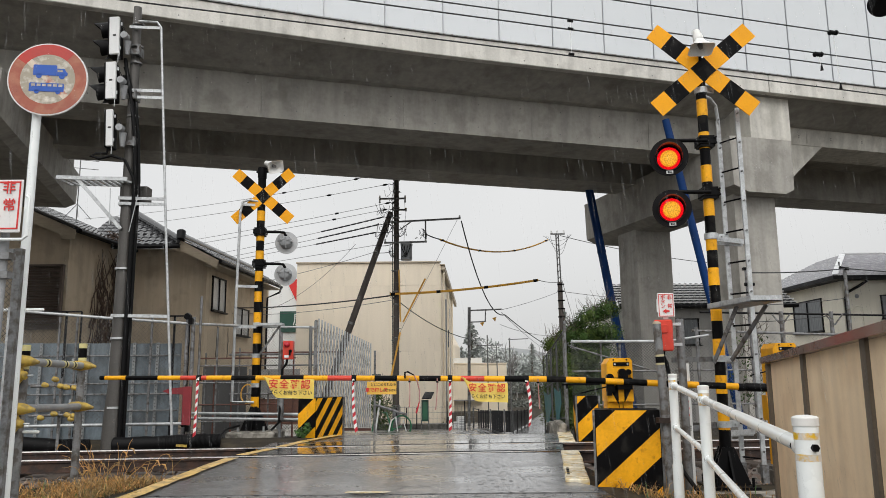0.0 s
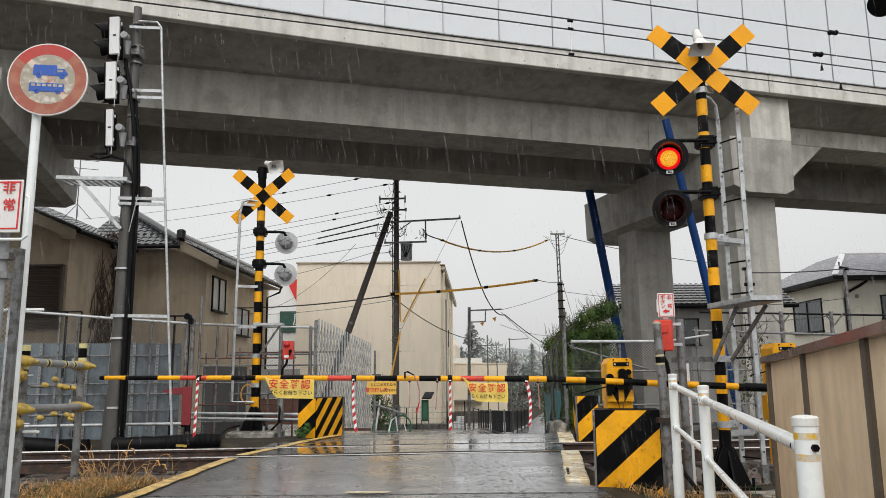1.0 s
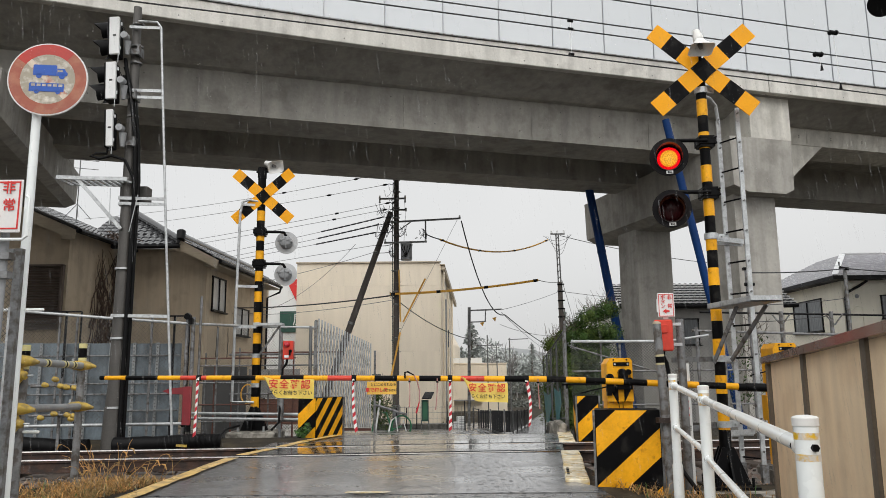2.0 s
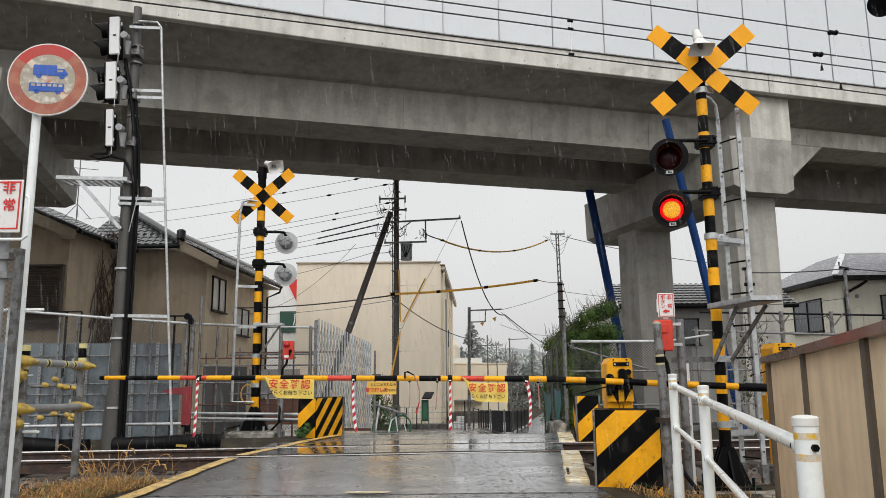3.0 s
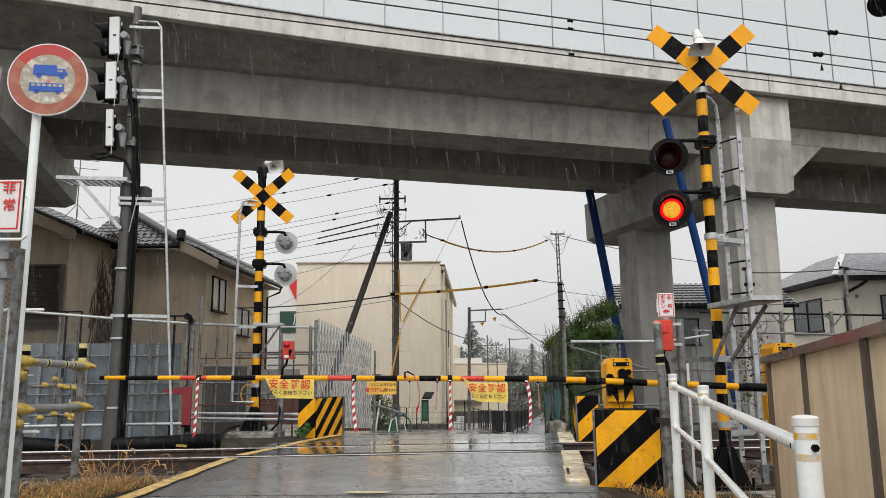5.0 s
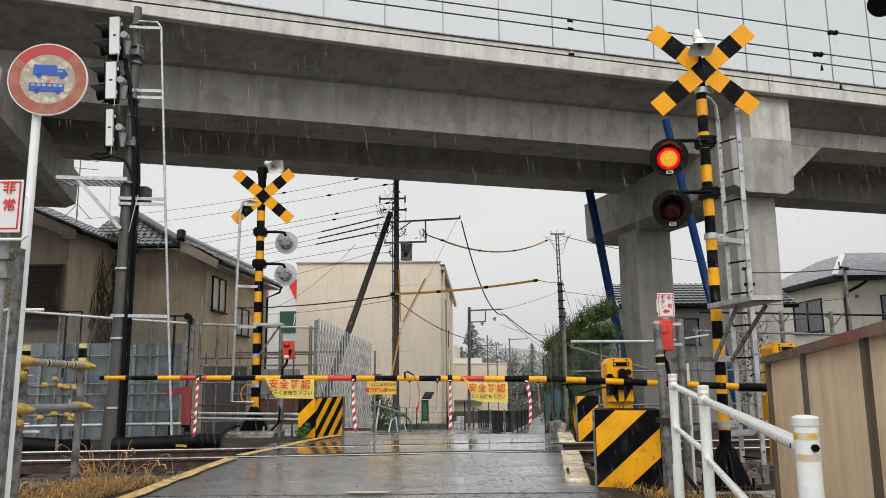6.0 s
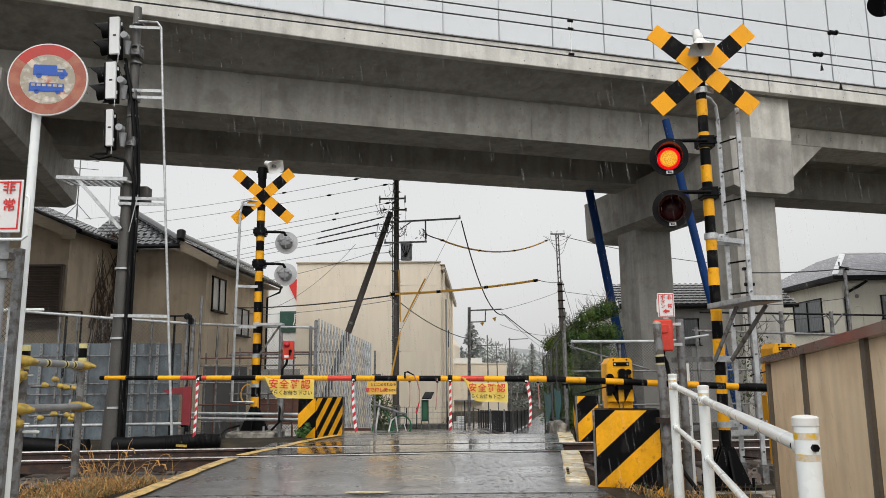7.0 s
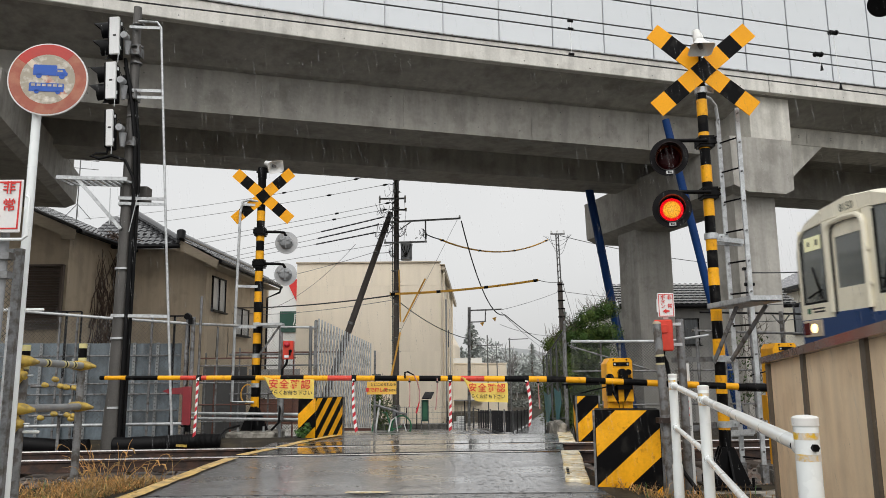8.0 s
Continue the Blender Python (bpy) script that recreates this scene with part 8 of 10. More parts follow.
def build_right_house():
    h = thing("house", (19.5, 37.0, -1.1), "cream stucco house with a wet grey slate hip roof", "house", "houses")
    z1 = 5.15
    piece("wall", STUCCO_LIGHT, h, lambda bm: prism(bm, [(18.35, 34.2, -1.4), (28, 34.2, -1.4), (28, 43, -1.4), (18.35, 43, -1.4)], (0, 0, z1 + 1.4)), "", 0)
    a, b, c = Vector((17.75, 33.6, 5.32)), Vector((28.6, 33.6, 5.32)), Vector((17.75, 43.6, 5.32))
    apex, apex_r = Vector((20.6, 38.0, 6.95)), Vector((25.5, 38.0, 6.95))
    def courses(bm, p0, p1, q0, q1, n_c):
        for j in range(n_c):
            k0, k1 = j / n_c, (j + 1.05) / n_c
            r0, r1, r2, r3 = p0.lerp(q0, k0), p1.lerp(q1, k0), p1.lerp(q1, k1), p0.lerp(q0, k1)
            lift = Vector((0, 0, 0.035))
            v = [bm.verts.new(x) for x in (r0 + lift, r1 + lift, r2, r3, r0 - lift * 0.4, r1 - lift * 0.4)]
            bm.faces.new(v[:4])
            bm.faces.new((v[4], v[5], v[1], v[0]))
    piece("slate_roof", SLATE, h, lambda bm: (courses(bm, a, b, apex, apex_r, 22), courses(bm, c, a, Vector((20.6, 40.5, 6.95)), apex, 22)), "wet grey slates in courses", 0)["kind"] = "stuff"
    piece("hip_cap", ZINC, h, lambda bm: (bar(bm, a + Vector((0.05, 0.05, 0.03)), a.lerp(apex, 0.97) + Vector((0, 0, 0.03)), 0.26, 0.05), bar(bm, apex + Vector((0, 0, 0.04)), apex_r + Vector((0, 0, 0.04)), 0.2, 0.05)), "pale metal hip capping", 0)
    piece("eave", DARK_TRIM, h, lambda bm: (box(bm, (23.2, 33.58, 5.20), (11.0, 0.10, 0.19)), box(bm, (17.72, 38.6, 5.20), (0.10, 10.1, 0.19)), prism(bm, [(17.75, 33.6, 5.12), (28.6, 33.6, 5.12), (28.6, 34.2, 5.12), (17.75, 34.2, 5.12)], (0, 0, 0.04)), prism(bm, [(17.75, 34.21, 5.12), (18.34, 34.21, 5.12), (18.34, 43.6, 5.12), (17.75, 43.6, 5.12)], (0, 0, 0.04))), "dark eaves and gutter", 0)
    window_unit(h, Matrix.Translation((18.32, 37.6, 3.72)) @ pose(0, 0, 0, 0, 0, -90), 2.9, 1.55, DARK_TRIM, DIM_CURTAIN, 2)
    window_unit(h, Matrix.Translation((20.7, 34.17, 3.9)), 1.2, 1.05, DARK_TRIM, DIM_CURTAIN, 2)
    piece("downpipe", DARK_TRIM, h, lambda bm: sweep(bm, [(19.2, 33.6, 5.05), (19.0, 33.9, 4.85), (18.5, 34.1, 4.55), (18.42, 34.12, 4.3), (18.42, 34.12, -1.0)], 0.06, 8))
    piece("vent", GREY_CASE, h, lambda bm: dome(bm, (19.0, 34.19, 4.4), (0, -1, 0), 0.1, 0.06))
    piece("conduit", STUCCO_LIGHT, h, lambda bm: sweep(bm, [(18.6, 34.17, 3.7), (18.9, 34.17, 3.95), (19.2, 34.17, 3.9), (19.25, 34.17, 2.0)], 0.03, 8))
    # a lower tiled house behind the columns
    k = thing("house", (9.5, 33.5, -1.1), "grey house with a dark tile roof and painted pale highlights", "house", "houses")
    piece("wall", STUCCO_LIGHT_GREY, k, lambda bm: prism(bm, [(7.4, 32.5, -1.3), (14.5, 32.5, -1.3), (14.5, 38, -1.3), (7.4, 38, -1.3)], (0, 0, 5.1)), "", 0)
    piece("tile_roof", TILE_DARK, k, lambda bm: tile_slope(bm, (7.5, 31.8, 3.86), (7.6, 0, 0), (0, 2.4, 1.15), 30, 8, (0, -0.4, 0.92), 0.06), "wet dark roof tiles", 40)
    # pale strips painted as the highlights on the wet tile edges
    for j in range(8):
        piece("tile_edge", OFF_WHITE, k, lambda bm: box(bm, (11.3, 31.8 + 0.3 * j, 3.965 + 0.144 * j), (7.6, 0.05, 0.045)), "pale strip painted as a wet edge highlight", 0)
    piece("roof_deck", DARK_TRIM, k, lambda bm: prism(bm, [(7.5, 31.8, 3.8), (15.1, 31.8, 3.8), (15.1, 34.3, 4.95), (7.9, 34.3, 4.95)], (0, 0, -0.1)), "", 0)
    piece("gutter", DARK_TRIM, k, lambda bm: rod(bm, (7.5, 31.7, 3.78), (15.1, 31.7, 3.78), 0.07, n=8))
    window_unit(k, Matrix.Translation((10.35, 32.47, 2.75)), 1.4, 1.1, DARK_TRIM, DIM_CURTAIN, 2)


ZINC = material("zinc_cap", (0.74, 0.75, 0.77), 0.35, metal=0.2, var=0.1)
DIM_CURTAIN = material("dim_curtained_glass", (0.10, 0.11, 0.12), 0.1, var=0.3, scale=2, bump=0.02, stretch=(6, 6, 1))
STUCCO_LIGHT_GREY = material("grey_siding", (0.46, 0.45, 0.43), 0.8, var=0.1, scale=1, bump=0.15, streak=0.15)


def build_warehouse():
    w = thing("warehouse", (-3.3, 40, -1.3), "large plain beige clad warehouse beside the lane", "warehouse")
    # panels in courses with thin recessed joints
    x0, x1, y0, z0, z1 = -6.72, -0.16, 34.0, -1.35, 6.13
    piece("core", BEIGE_WALL, w, lambda bm: prism(bm, [(x0, y0 + 0.05, z0), (x1, y0 + 0.05, z0), (0.62, 53, z0), (x0, 53, z0)], (0, 0, z1 - z0 - 0.05)), "", 0)
    rows = [(-1.3, 2.056), (2.06, 5.056), (5.06, 6.10)]
    for za, zb in rows:
        n_p = 6
        for k in range(n_p):
            a, b = x0 + (x1 - x0) * k / n_p + 0.0015, x0 + (x1 - x0) * (k + 1) / n_p - 0.0015
            piece("panel", BEIGE_WALL, w, lambda bm: box(bm, ((a + b) / 2, y0 + 0.02, (za + zb) / 2), (b - a, 0.06, zb - za)), "", 0)
    for k in range(10):
        ya, yb = 34.1 + 1.9 * k, 34.1 + 1.9 * k + 1.885
        xa, xb = x1 + 0.78 * (1.9 * k) / 19, x1 + 0.78 * (1.9 * k + 1.885) / 19
        piece("side_panel", BEIGE_WALL, w, lambda bm: prism(bm, [(xa + 0.05, ya, z0), (xb + 0.05, yb, z0), (xb + 0.05, yb, 6.0), (xa + 0.05, ya, 6.0)], (-0.05, 0, 0)), "", 0)
    piece("coping", BEIGE_TRIM, w, lambda bm: (box(bm, ((x0 + x1) / 2, y0 - 0.01, 6.14), (x1 - x0 + 0.1, 0.14, 0.06)),), "", 0)
    piece("gutter", BEIGE_TRIM, w, lambda bm: (bar(bm, (x1 + 0.15, 34.05, 5.86), (0.85, 53, 5.86), 0.16, 0.14), bar(bm, (x1 + 0.08, 34.05, 6.02), (0.78, 53, 6.02), 0.3, 0.05)), "", 0)
    for k in (0.02, 0.35, 0.7):
        x, y = x1 + 0.78 * k + 0.16, 34.2 + 19 * k
        piece("downpipe", BEIGE_WALL, w, lambda bm: rod(bm, (x, y, -1.3), (x, y, 5.75), 0.05, n=10))
    piece("side_window", DIM_CURTAIN, w, lambda bm: [box(bm, (0.25 + 0.04 * k, 40.0 + 3 * k, 2.9), (0.06, 1.0, 0.9)) for k in range(3)], "", 0)
    piece("side_wing", BEIGE_WALL, w, lambda bm: prism(bm, [(0.05, 53.05, -1.35), (0.62, 53.05, -1.35), (0.62, 53.05, 3.2), (0.05, 53.05, 4.3)], (0.7, 9, 0)), "", 0)
    for xq, yq in ((0.12, 36.0), (0.32, 41.0)):
        piece("wall_pipe", GREY_PAINT, w, lambda bm: rod(bm, (xq, yq, -1.3), (xq, yq, 4.6), 0.035, n=8), "grey wall pipe")
    # lower annex further along
    a = thing("warehouse_annex", (2.3, 52, -1.6), "low beige flat-roofed building at the end of the lane", "building")
    piece("wall", BEIGE_WALL, a, lambda bm: box(bm, (2.45, 54, 0.0), (3.7, 4, 3.5)), "", 0)
    piece("coping", BEIGE_WALL, a, lambda bm: box(bm, (2.45, 54, 1.77), (3.8, 4.1, 0.08)), "", 0)
    piece("roof_box", OFF_WHITE, a, lambda bm: box(bm, (1.6, 53.5, 2.0), (2.1, 2, 0.35)), "", 0)
    piece("canopy", GREY_PAINT, a, lambda bm: box(bm, (1.6, 51.7, -0.7), (2.0, 0.5, 0.06)), "", 0)
    # white shop with its signs behind
    s = thing("shop_building", (-9.5, 42, -1.3), "white shop building with a red mark and a green sign", "shop")
    piece("wall", OFF_WHITE, s, lambda bm: box(bm, (-9.0, 43, 2.4), (3.4, 4, 7.4)), "", 0)
    sg = piece("green_sign", SHOP_GREEN, s, lambda bm: box(bm, (-8.3, 40.95, 3.95), (1.35, 0.08, 1.15)), "dark green sign board", 0)
    lettering("lettering", "屋", 0.72, Matrix.Translation((-7.92, 40.9, 4.02)) @ pose(0, 0, 0, 90, 0, 0), SIGN_WHITE, sg)
    piece("red_mark", INK_RED, s, lambda bm: prism(bm, [(-8.05 + 0.46 * math.cos(t), 40.95, 5.9 + 0.40 * math.sin(t)) for t in [radians(10 * k) for k in range(0, 19)]] + [(-8.05, 40.95, 4.98)], (0, 0.04, 0)), "plain red heart-like shape", 0)
    piece("door", SIGN_WHITE, s, lambda bm: box(bm, (-7.6, 40.9, 1.0), (0.9, 0.1, 2.0)), "", 0)


SHOP_GREEN = material("shop_green", (0.015, 0.07, 0.05), 0.5, var=0.1)
BEIGE_TRIM = material("beige_coping", (0.50, 0.43, 0.33), 0.6, var=0.08)


def build_utility_poles():
    p = thing("utility_pole", (-1.55, 24.5, -1.0), "dark concrete utility pole with transformer and crossarms", "utility pole", "utility poles")
    x, y = -1.555, 24.5
    piece("pole", WOOD_POLE, p, lambda bm: rod(bm, (x, y, -1.0), (x, y, 8.6), 0.105, 0.080, n=16))
    piece("base_sleeve", GALV_DARK, p, lambda bm: rod(bm, (x, y, -0.9), (x, y, 0.05), 0.12, n=16), "pale grey base wrap")
    for k in range(18):
        z, sg = 0.6 + 0.38 * k, 1 if k % 2 else -1
        piece("step", GALV_DARK, p, lambda bm: rod(bm, (x, y - 0.08, z), (x + sg * 0.17, y - 0.10, z), 0.011, n=6))
    for z in (2.2, 3.3, 3.72, 4.4, 5.6, 6.2, 6.55, 7.1, 7.5):
        piece("pole_band", GALV_DARK, p, lambda bm: rod(bm, (x, y, z - 0.02), (x, y, z + 0.02), 0.112, n=14))
    for z, a, b, dz in ((6.83, -0.57, 0.32, 0.01), (6.03, -0.2, 2.15, 0.11), (5.33, -0.40, 1.02, 0.03), (6.45, -0.1, 0.35, 0.0)):
        piece("crossarm", GALV_DARK, p, lambda bm: bar(bm, (x + a, y - 0.12, z), (x + b, y - 0.12, z + dz), 0.05, 0.055), "", 0)
    piece("drop_arm", GALV_DARK, p, lambda bm: bar(bm, (x + 0.98, y - 0.12, 6.08), (x + 0.98, y - 0.12, 5.33), 0.05, 0.05), "", 0)
    piece("arm_brace", GALV_DARK, p, lambda bm: bar(bm, (x + 0.05, y - 0.12, 5.72), (x + 0.5, y - 0.12, 6.04), 0.03, 0.03), "", 0)
    tr = piece("transformer", GREY_CASE, p, lambda bm: (rod(bm, (x + 0.35, y - 0.22, 4.73), (x + 0.35, y - 0.22, 5.22), 0.185, n=18), rod(bm, (x + 0.35, y - 0.22, 5.22), (x + 0.35, y - 0.22, 5.27), 0.20, n=18), box(bm, (x + 0.30, y - 0.22, 5.31), (0.3, 0.2, 0.06))), "grey can transformer")
    for k in range(4):
        piece("bushing", RUBBER, tr, lambda bm: sweep(bm, [(x + 0.24 + 0.08 * k, y - 0.34, 5.28), (x + 0.20 + 0.09 * k, y - 0.43, 5.10), (x + 0.30 + 0.03 * k, y - 0.44, 4.90), (x + 0.22 + 0.05 * k, y - 0.42, 4.80)], 0.014, 6))
    for dx, z in ((-0.55, 6.88), (0.30, 6.88), (0.30, 6.75), (-0.55, 6.74), (0.33, 6.45), (2.12, 6.18), (0.98, 5.40), (-0.36, 5.40)):
        piece("insulator", OFF_WHITE, p, lambda bm: rod(bm, (x + dx, y - 0.12, z - 0.05), (x + dx, y - 0.12, z + 0.06), 0.034, 0.026, n=10), "pale insulator")

    def tangle(bm, c, w, h, n_l, seed, r=0.007):
        """Loose jumper loops that hang and cross one another."""
        rng = random.Random(seed)
        for i in range(n_l):
            a = Vector(c) + Vector((rng.uniform(-w, w), rng.uniform(-0.2, 0.0), rng.uniform(-h * 0.2, h)))
            b = Vector(c) + Vector((rng.uniform(-w, w), rng.uniform(-0.2, 0.0), rng.uniform(-h * 0.2, h)))
            low = rng.uniform(0.15, 0.9) * h
            side = rng.uniform(-0.5, 0.5) * w
            pts = []
            for k in range(9):
                q = k / 8
                pts.append(a.lerp(b, q) + Vector((side * 4 * q * (1 - q), 0, -low * 4 * q * (1 - q))))
            sweep(bm, pts, r, 5)
    for (dx, z, w, h, n_l, r) in ((0.86, 5.5, 0.17, 0.30, 9, 0.007), (-0.42, 6.35, 0.30, 0.34, 8, 0.007), (-0.40, 5.75, 0.30, 0.45, 9, 0.010), (-0.15, 6.9, 0.24, 0.5, 6, 0.006), (0.22, 5.6, 0.16, 0.35, 5, 0.008), (-0.1, 4.95, 0.2, 0.4, 5, 0.008), (0.0, 3.45, 0.25, 0.25, 5, 0.012)):
        tagged(piece("jumper_wires", CABLE, p, lambda bm: tangle(bm, (x + dx, y - 0.1, z), w, h, n_l, int(z * 100 + dx * 10), r), "loose loops of jumper wire"), kind="stuff")
    piece("down_lead", CABLE, p, lambda bm: (sweep(bm, [(x - 0.10, y - 0.11, 7.4), (x - 0.12, y - 0.12, 5.5), (x - 0.11, y - 0.12, 3.0), (x - 0.12, y - 0.12, 0.2)], 0.014, 6), sweep(bm, [(x + 0.28, y - 0.15, 6.8), (x + 0.31, y - 0.15, 6.2), (x + 0.26, y - 0.15, 5.35)], 0.006, 5)), "black cables strapped to the pole")
    # leaning strut pole
    s = thing("strut_pole", (-3.5, 24.5, -1.0), "dark leaning pole propping the utility pole", "utility pole", "utility poles")
    piece("pole", WOOD_POLE, s, lambda bm: rod(bm, (-4.35, 24.6, -1.1), (-1.75, 24.6, 6.42), 0.125, 0.092, n=16))
    for zc in (2.66, 5.0, 6.25):
        q0 = Vector((-4.35, 24.6, -1.1)).lerp(Vector((-1.75, 24.6, 6.42)), (zc + 1.1) / 7.52)
        piece("band", GALV_DARK, s, lambda bm: rod(bm, q0, q0 + Vector((0.026, 0, 0.075)), 0.135 - 0.006 * zc, n=14))
    # second pole further along the lane
    q = thing("utility_pole", (5.15, 32.0, -1.1), "dark far utility pole with yellow sheathed wires", "utility pole", "utility poles")
    piece("pole", WOOD_POLE, q, lambda bm: rod(bm, (5.1, 32, -1.2), (5.03, 32, 4.9), 0.125, 0.105, n=14))
    piece("pole_top", GALV_DARK, q, lambda bm: (rod(bm, (4.97, 32, 4.85), (4.93, 32, 7.05), 0.03, n=8), rod(bm, (5.08, 32, 4.85), (5.03, 32, 7.05), 0.03, n=8), [bar(bm, (4.96, 32, 5.0 + 0.3 * k), (5.05, 32, 5.15 + 0.3 * k), 0.03, 0.03) for k in range(7)]), "grey steel pole extension")
    for z in (3.4, 3.75, 4.1, 4.5, 4.8):
        piece("collar", BLACK_IRON, q, lambda bm: rod(bm, (4.90, 31.9, z), (5.20, 31.9, z), 0.03, n=8))
    piece("crossarm", GALV_DARK, q, lambda bm: bar(bm, (4.68, 31.9, 7.0), (5.3, 31.9, 7.0), 0.06, 0.06), "", 0)
    for dx in (4.72, 4.98, 5.26):
        piece("insulator", OFF_WHITE, q, lambda bm: rod(bm, (dx, 31.9, 7.02), (dx, 31.9, 7.16), 0.045, 0.03, n=8), "pale insulator")
    for k in range(4):
        piece("jumper_wire", CABLE, q, lambda bm: sag(bm, (4.35 + 0.1 * k, 31.8, 6.9), (5.6 - 0.06 * k, 31.8, 6.95), 0.25 + 0.2 * k, 0.007, 14, 5))
    # small lane mast with bracket and pennants
    m = thing("bracket_mast", (0.9, 27.0, -1.0), "slim grey mast with a square bracket arm and yellow pennants", "mast")
    piece("mast", GALV_DARK, m, lambda bm: rod(bm, (0.86, 27, -1.0), (0.93, 27, 3.4), 0.055, n=12))
    piece("bracket", GALV_DARK, m, lambda bm: (bar(bm, (0.9, 27, 3.28), (2.1, 27, 3.32), 0.05, 0.05), bar(bm, (0.9, 27, 2.86), (1.5, 27, 2.88), 0.04, 0.04), bar(bm, (1.5, 27, 2.86), (1.52, 27, 3.3), 0.04, 0.04)), "", 0)
    piece("pennant", YELLOW_SLEEVE, m, lambda bm: [prism(bm, [(px_, 26.95, pz), (px_ + 0.16, 26.95, pz + 0.04), (px_ + 0.11, 26.95, pz - 0.13)], (0, 0.01, 0)) for px_, pz in ((1.75, 3.0), (1.3, 2.83))], "small yellow pennant", 0)
    r = thing("bracket_mast", (3.4, 48.0, -1.2), "thin far mast with a crossarm", "mast")
    piece("mast", GALV_DARK, r, lambda bm: (rod(bm, (4.2, 48, -1.4), (4.2, 48, 3.3), 0.045, n=8), bar(bm, (4.1, 48, 3.2), (5.4, 48, 3.25), 0.05, 0.05), rod(bm, (2.9, 50, -1.4), (2.9, 50, 3.6), 0.045, n=8), bar(bm, (2.0, 50, 2.9), (3.9, 50, 2.95), 0.06, 0.06), rod(bm, (3.55, 50, -1.4), (3.5, 50, 2.9), 0.035, n=8)))


def sag(bm, a, b, drop, r, n_seg=16, n=6):
    a, b = Vector(a), Vector(b)
    sweep(bm, [a + (b - a) * (k / n_seg) - Vector((0, 0, drop * 4 * (k / n_seg) * (1 - k / n_seg))) for k in range(n_seg + 1)], r, n)


def build_wires():
    def wire(name, a, b, drop, r, mat, label):
        w = thing(name, a, label, "cable", "overhead wires")
        piece("strand", mat, w, lambda bm: sag(bm, a, b, drop, r))
        if mat == YELLOW_SLEEVE and drop > 0.05:
            va, vb = Vector(a), Vector(b)
            for k in (0.02, 0.32, 0.64, 0.98):
                c = va.lerp(vb, k) - Vector((0, 0, drop * 4 * k * (1 - k)))
                u = (vb - va).normalized() * 0.07
                piece("sleeve_band", RUBBER, w, lambda bm: rod(bm, c - u, c + u, r * 1.15, n=8))
        return w
    # catenary along the viaduct side
    def cat(x):
        return 13 + 0.3 * x
    for z, zr in ((7.13, 7.10), (7.66, 7.67), (7.82, 7.94), (8.36, 8.50)):
        wire("catenary_wire", (-22, cat(-22), z), (24, cat(24), zr), 0.0, 0.014, CABLE, "black railway overhead wire")
    d = thing("wire_dropper", (2.6, cat(2.6), 7.1), "thin dropper with small clamps between overhead wires", "dropper", "droppers")
    piece("rod", OFF_WHITE, d, lambda bm: rod(bm, (2.55, cat(2.55), 7.15), (2.55, cat(2.55), 7.85), 0.006, n=5))
    piece("clamp", RUBBER, d, lambda bm: [rod(bm, (2.50, cat(2.5), z), (2.60, cat(2.6), z), 0.03, n=8) for z in (7.15, 7.68, 7.85)])
    for x, z1, z2 in ((8.75, 7.69, 7.12), (8.3, 7.87, 7.5)):
        c = thing("wire_dropper", (x, cat(x), z1), "thin dropper with a black clamp on the overhead wire", "dropper", "droppers")
        zt = 8.44 if x > 8.5 else 7.87
        piece("clamp", RUBBER, c, lambda bm: [dome(bm, (x + dx, cat(x), zt), (dx, 0, 0), 0.06, 0.06 * (1 if dx > 0 else 1)) for dx in (-0.06, 0.06)] and None or rod(bm, (x - 0.09, cat(x - 0.09), zt), (x + 0.09, cat(x + 0.09), zt), 0.05, n=10))
        piece("rod", OFF_WHITE, c, lambda bm: rod(bm, (x, cat(x), zt), (x + 0.05, cat(x), z2), 0.005, n=5))
        piece("weight", RUBBER, c, lambda bm: rod(bm, (x + 0.05, cat(x), z2), (x + 0.05, cat(x), z2 + 0.13), 0.035, 0.015, n=8))
    # town wires: bare lines run off over the house, some sleeved near the pole
    lines = (((-1.58, 24.4, 7.80), (-15.72, 32, 7.88), 0.21), ((-1.77, 24.4, 7.35), (-15.66, 32, 7.37), 0.14), ((-1.69, 24.4, 6.72), (-14.36, 32, 6.38), 0.09), ((-1.80, 24.4, 6.49), (-14.34, 32, 6.18), 0.07),
             ((-1.95, 24.4, 6.22), (-14.30, 32, 5.56), 0.14), ((-2.09, 24.4, 5.97), (-14.29, 32, 5.31), 0.12), ((-2.18, 24.4, 5.70), (-14.27, 32, 5.07), 0.03), ((-2.25, 24.4, 5.26), (-13.05, 32, 5.06), 0.03), ((-2.29, 24.4, 5.02), (-9.38, 32, 4.73), 0.10))
    for n_w, (a, b, drop) in enumerate(lines):
        w = wire("power_line", a, b, drop, 0.008, LINE_GREY, "thin grey overhead power line")
        va, vb = Vector(a), Vector(b)

        def on(q):
            return va.lerp(vb, q) - Vector((0, 0, drop * 4 * q * (1 - q)))
        if n_w < 4:
            for q in ((0.10, 0.30) if n_w == 0 else (0.012, 0.16)):
                piece("spacer", RUBBER, w, lambda bm: sweep(bm, [on(q - 0.007), on(q - 0.003), on(q + 0.003), on(q + 0.007)], [0.010, 0.032, 0.036, 0.010], 8), "black wire clamp")
        elif n_w < 7:
            piece("sleeve", CABLE, w, lambda bm: sweep(bm, [on(0.005 + 0.0047 * k) for k in range(40)], [0.026 if k % 4 else 0.017 for k in range(40)], 6), "black insulating sleeve")
        link = Vector((-1.62, 24.42, a[2] + 0.05))
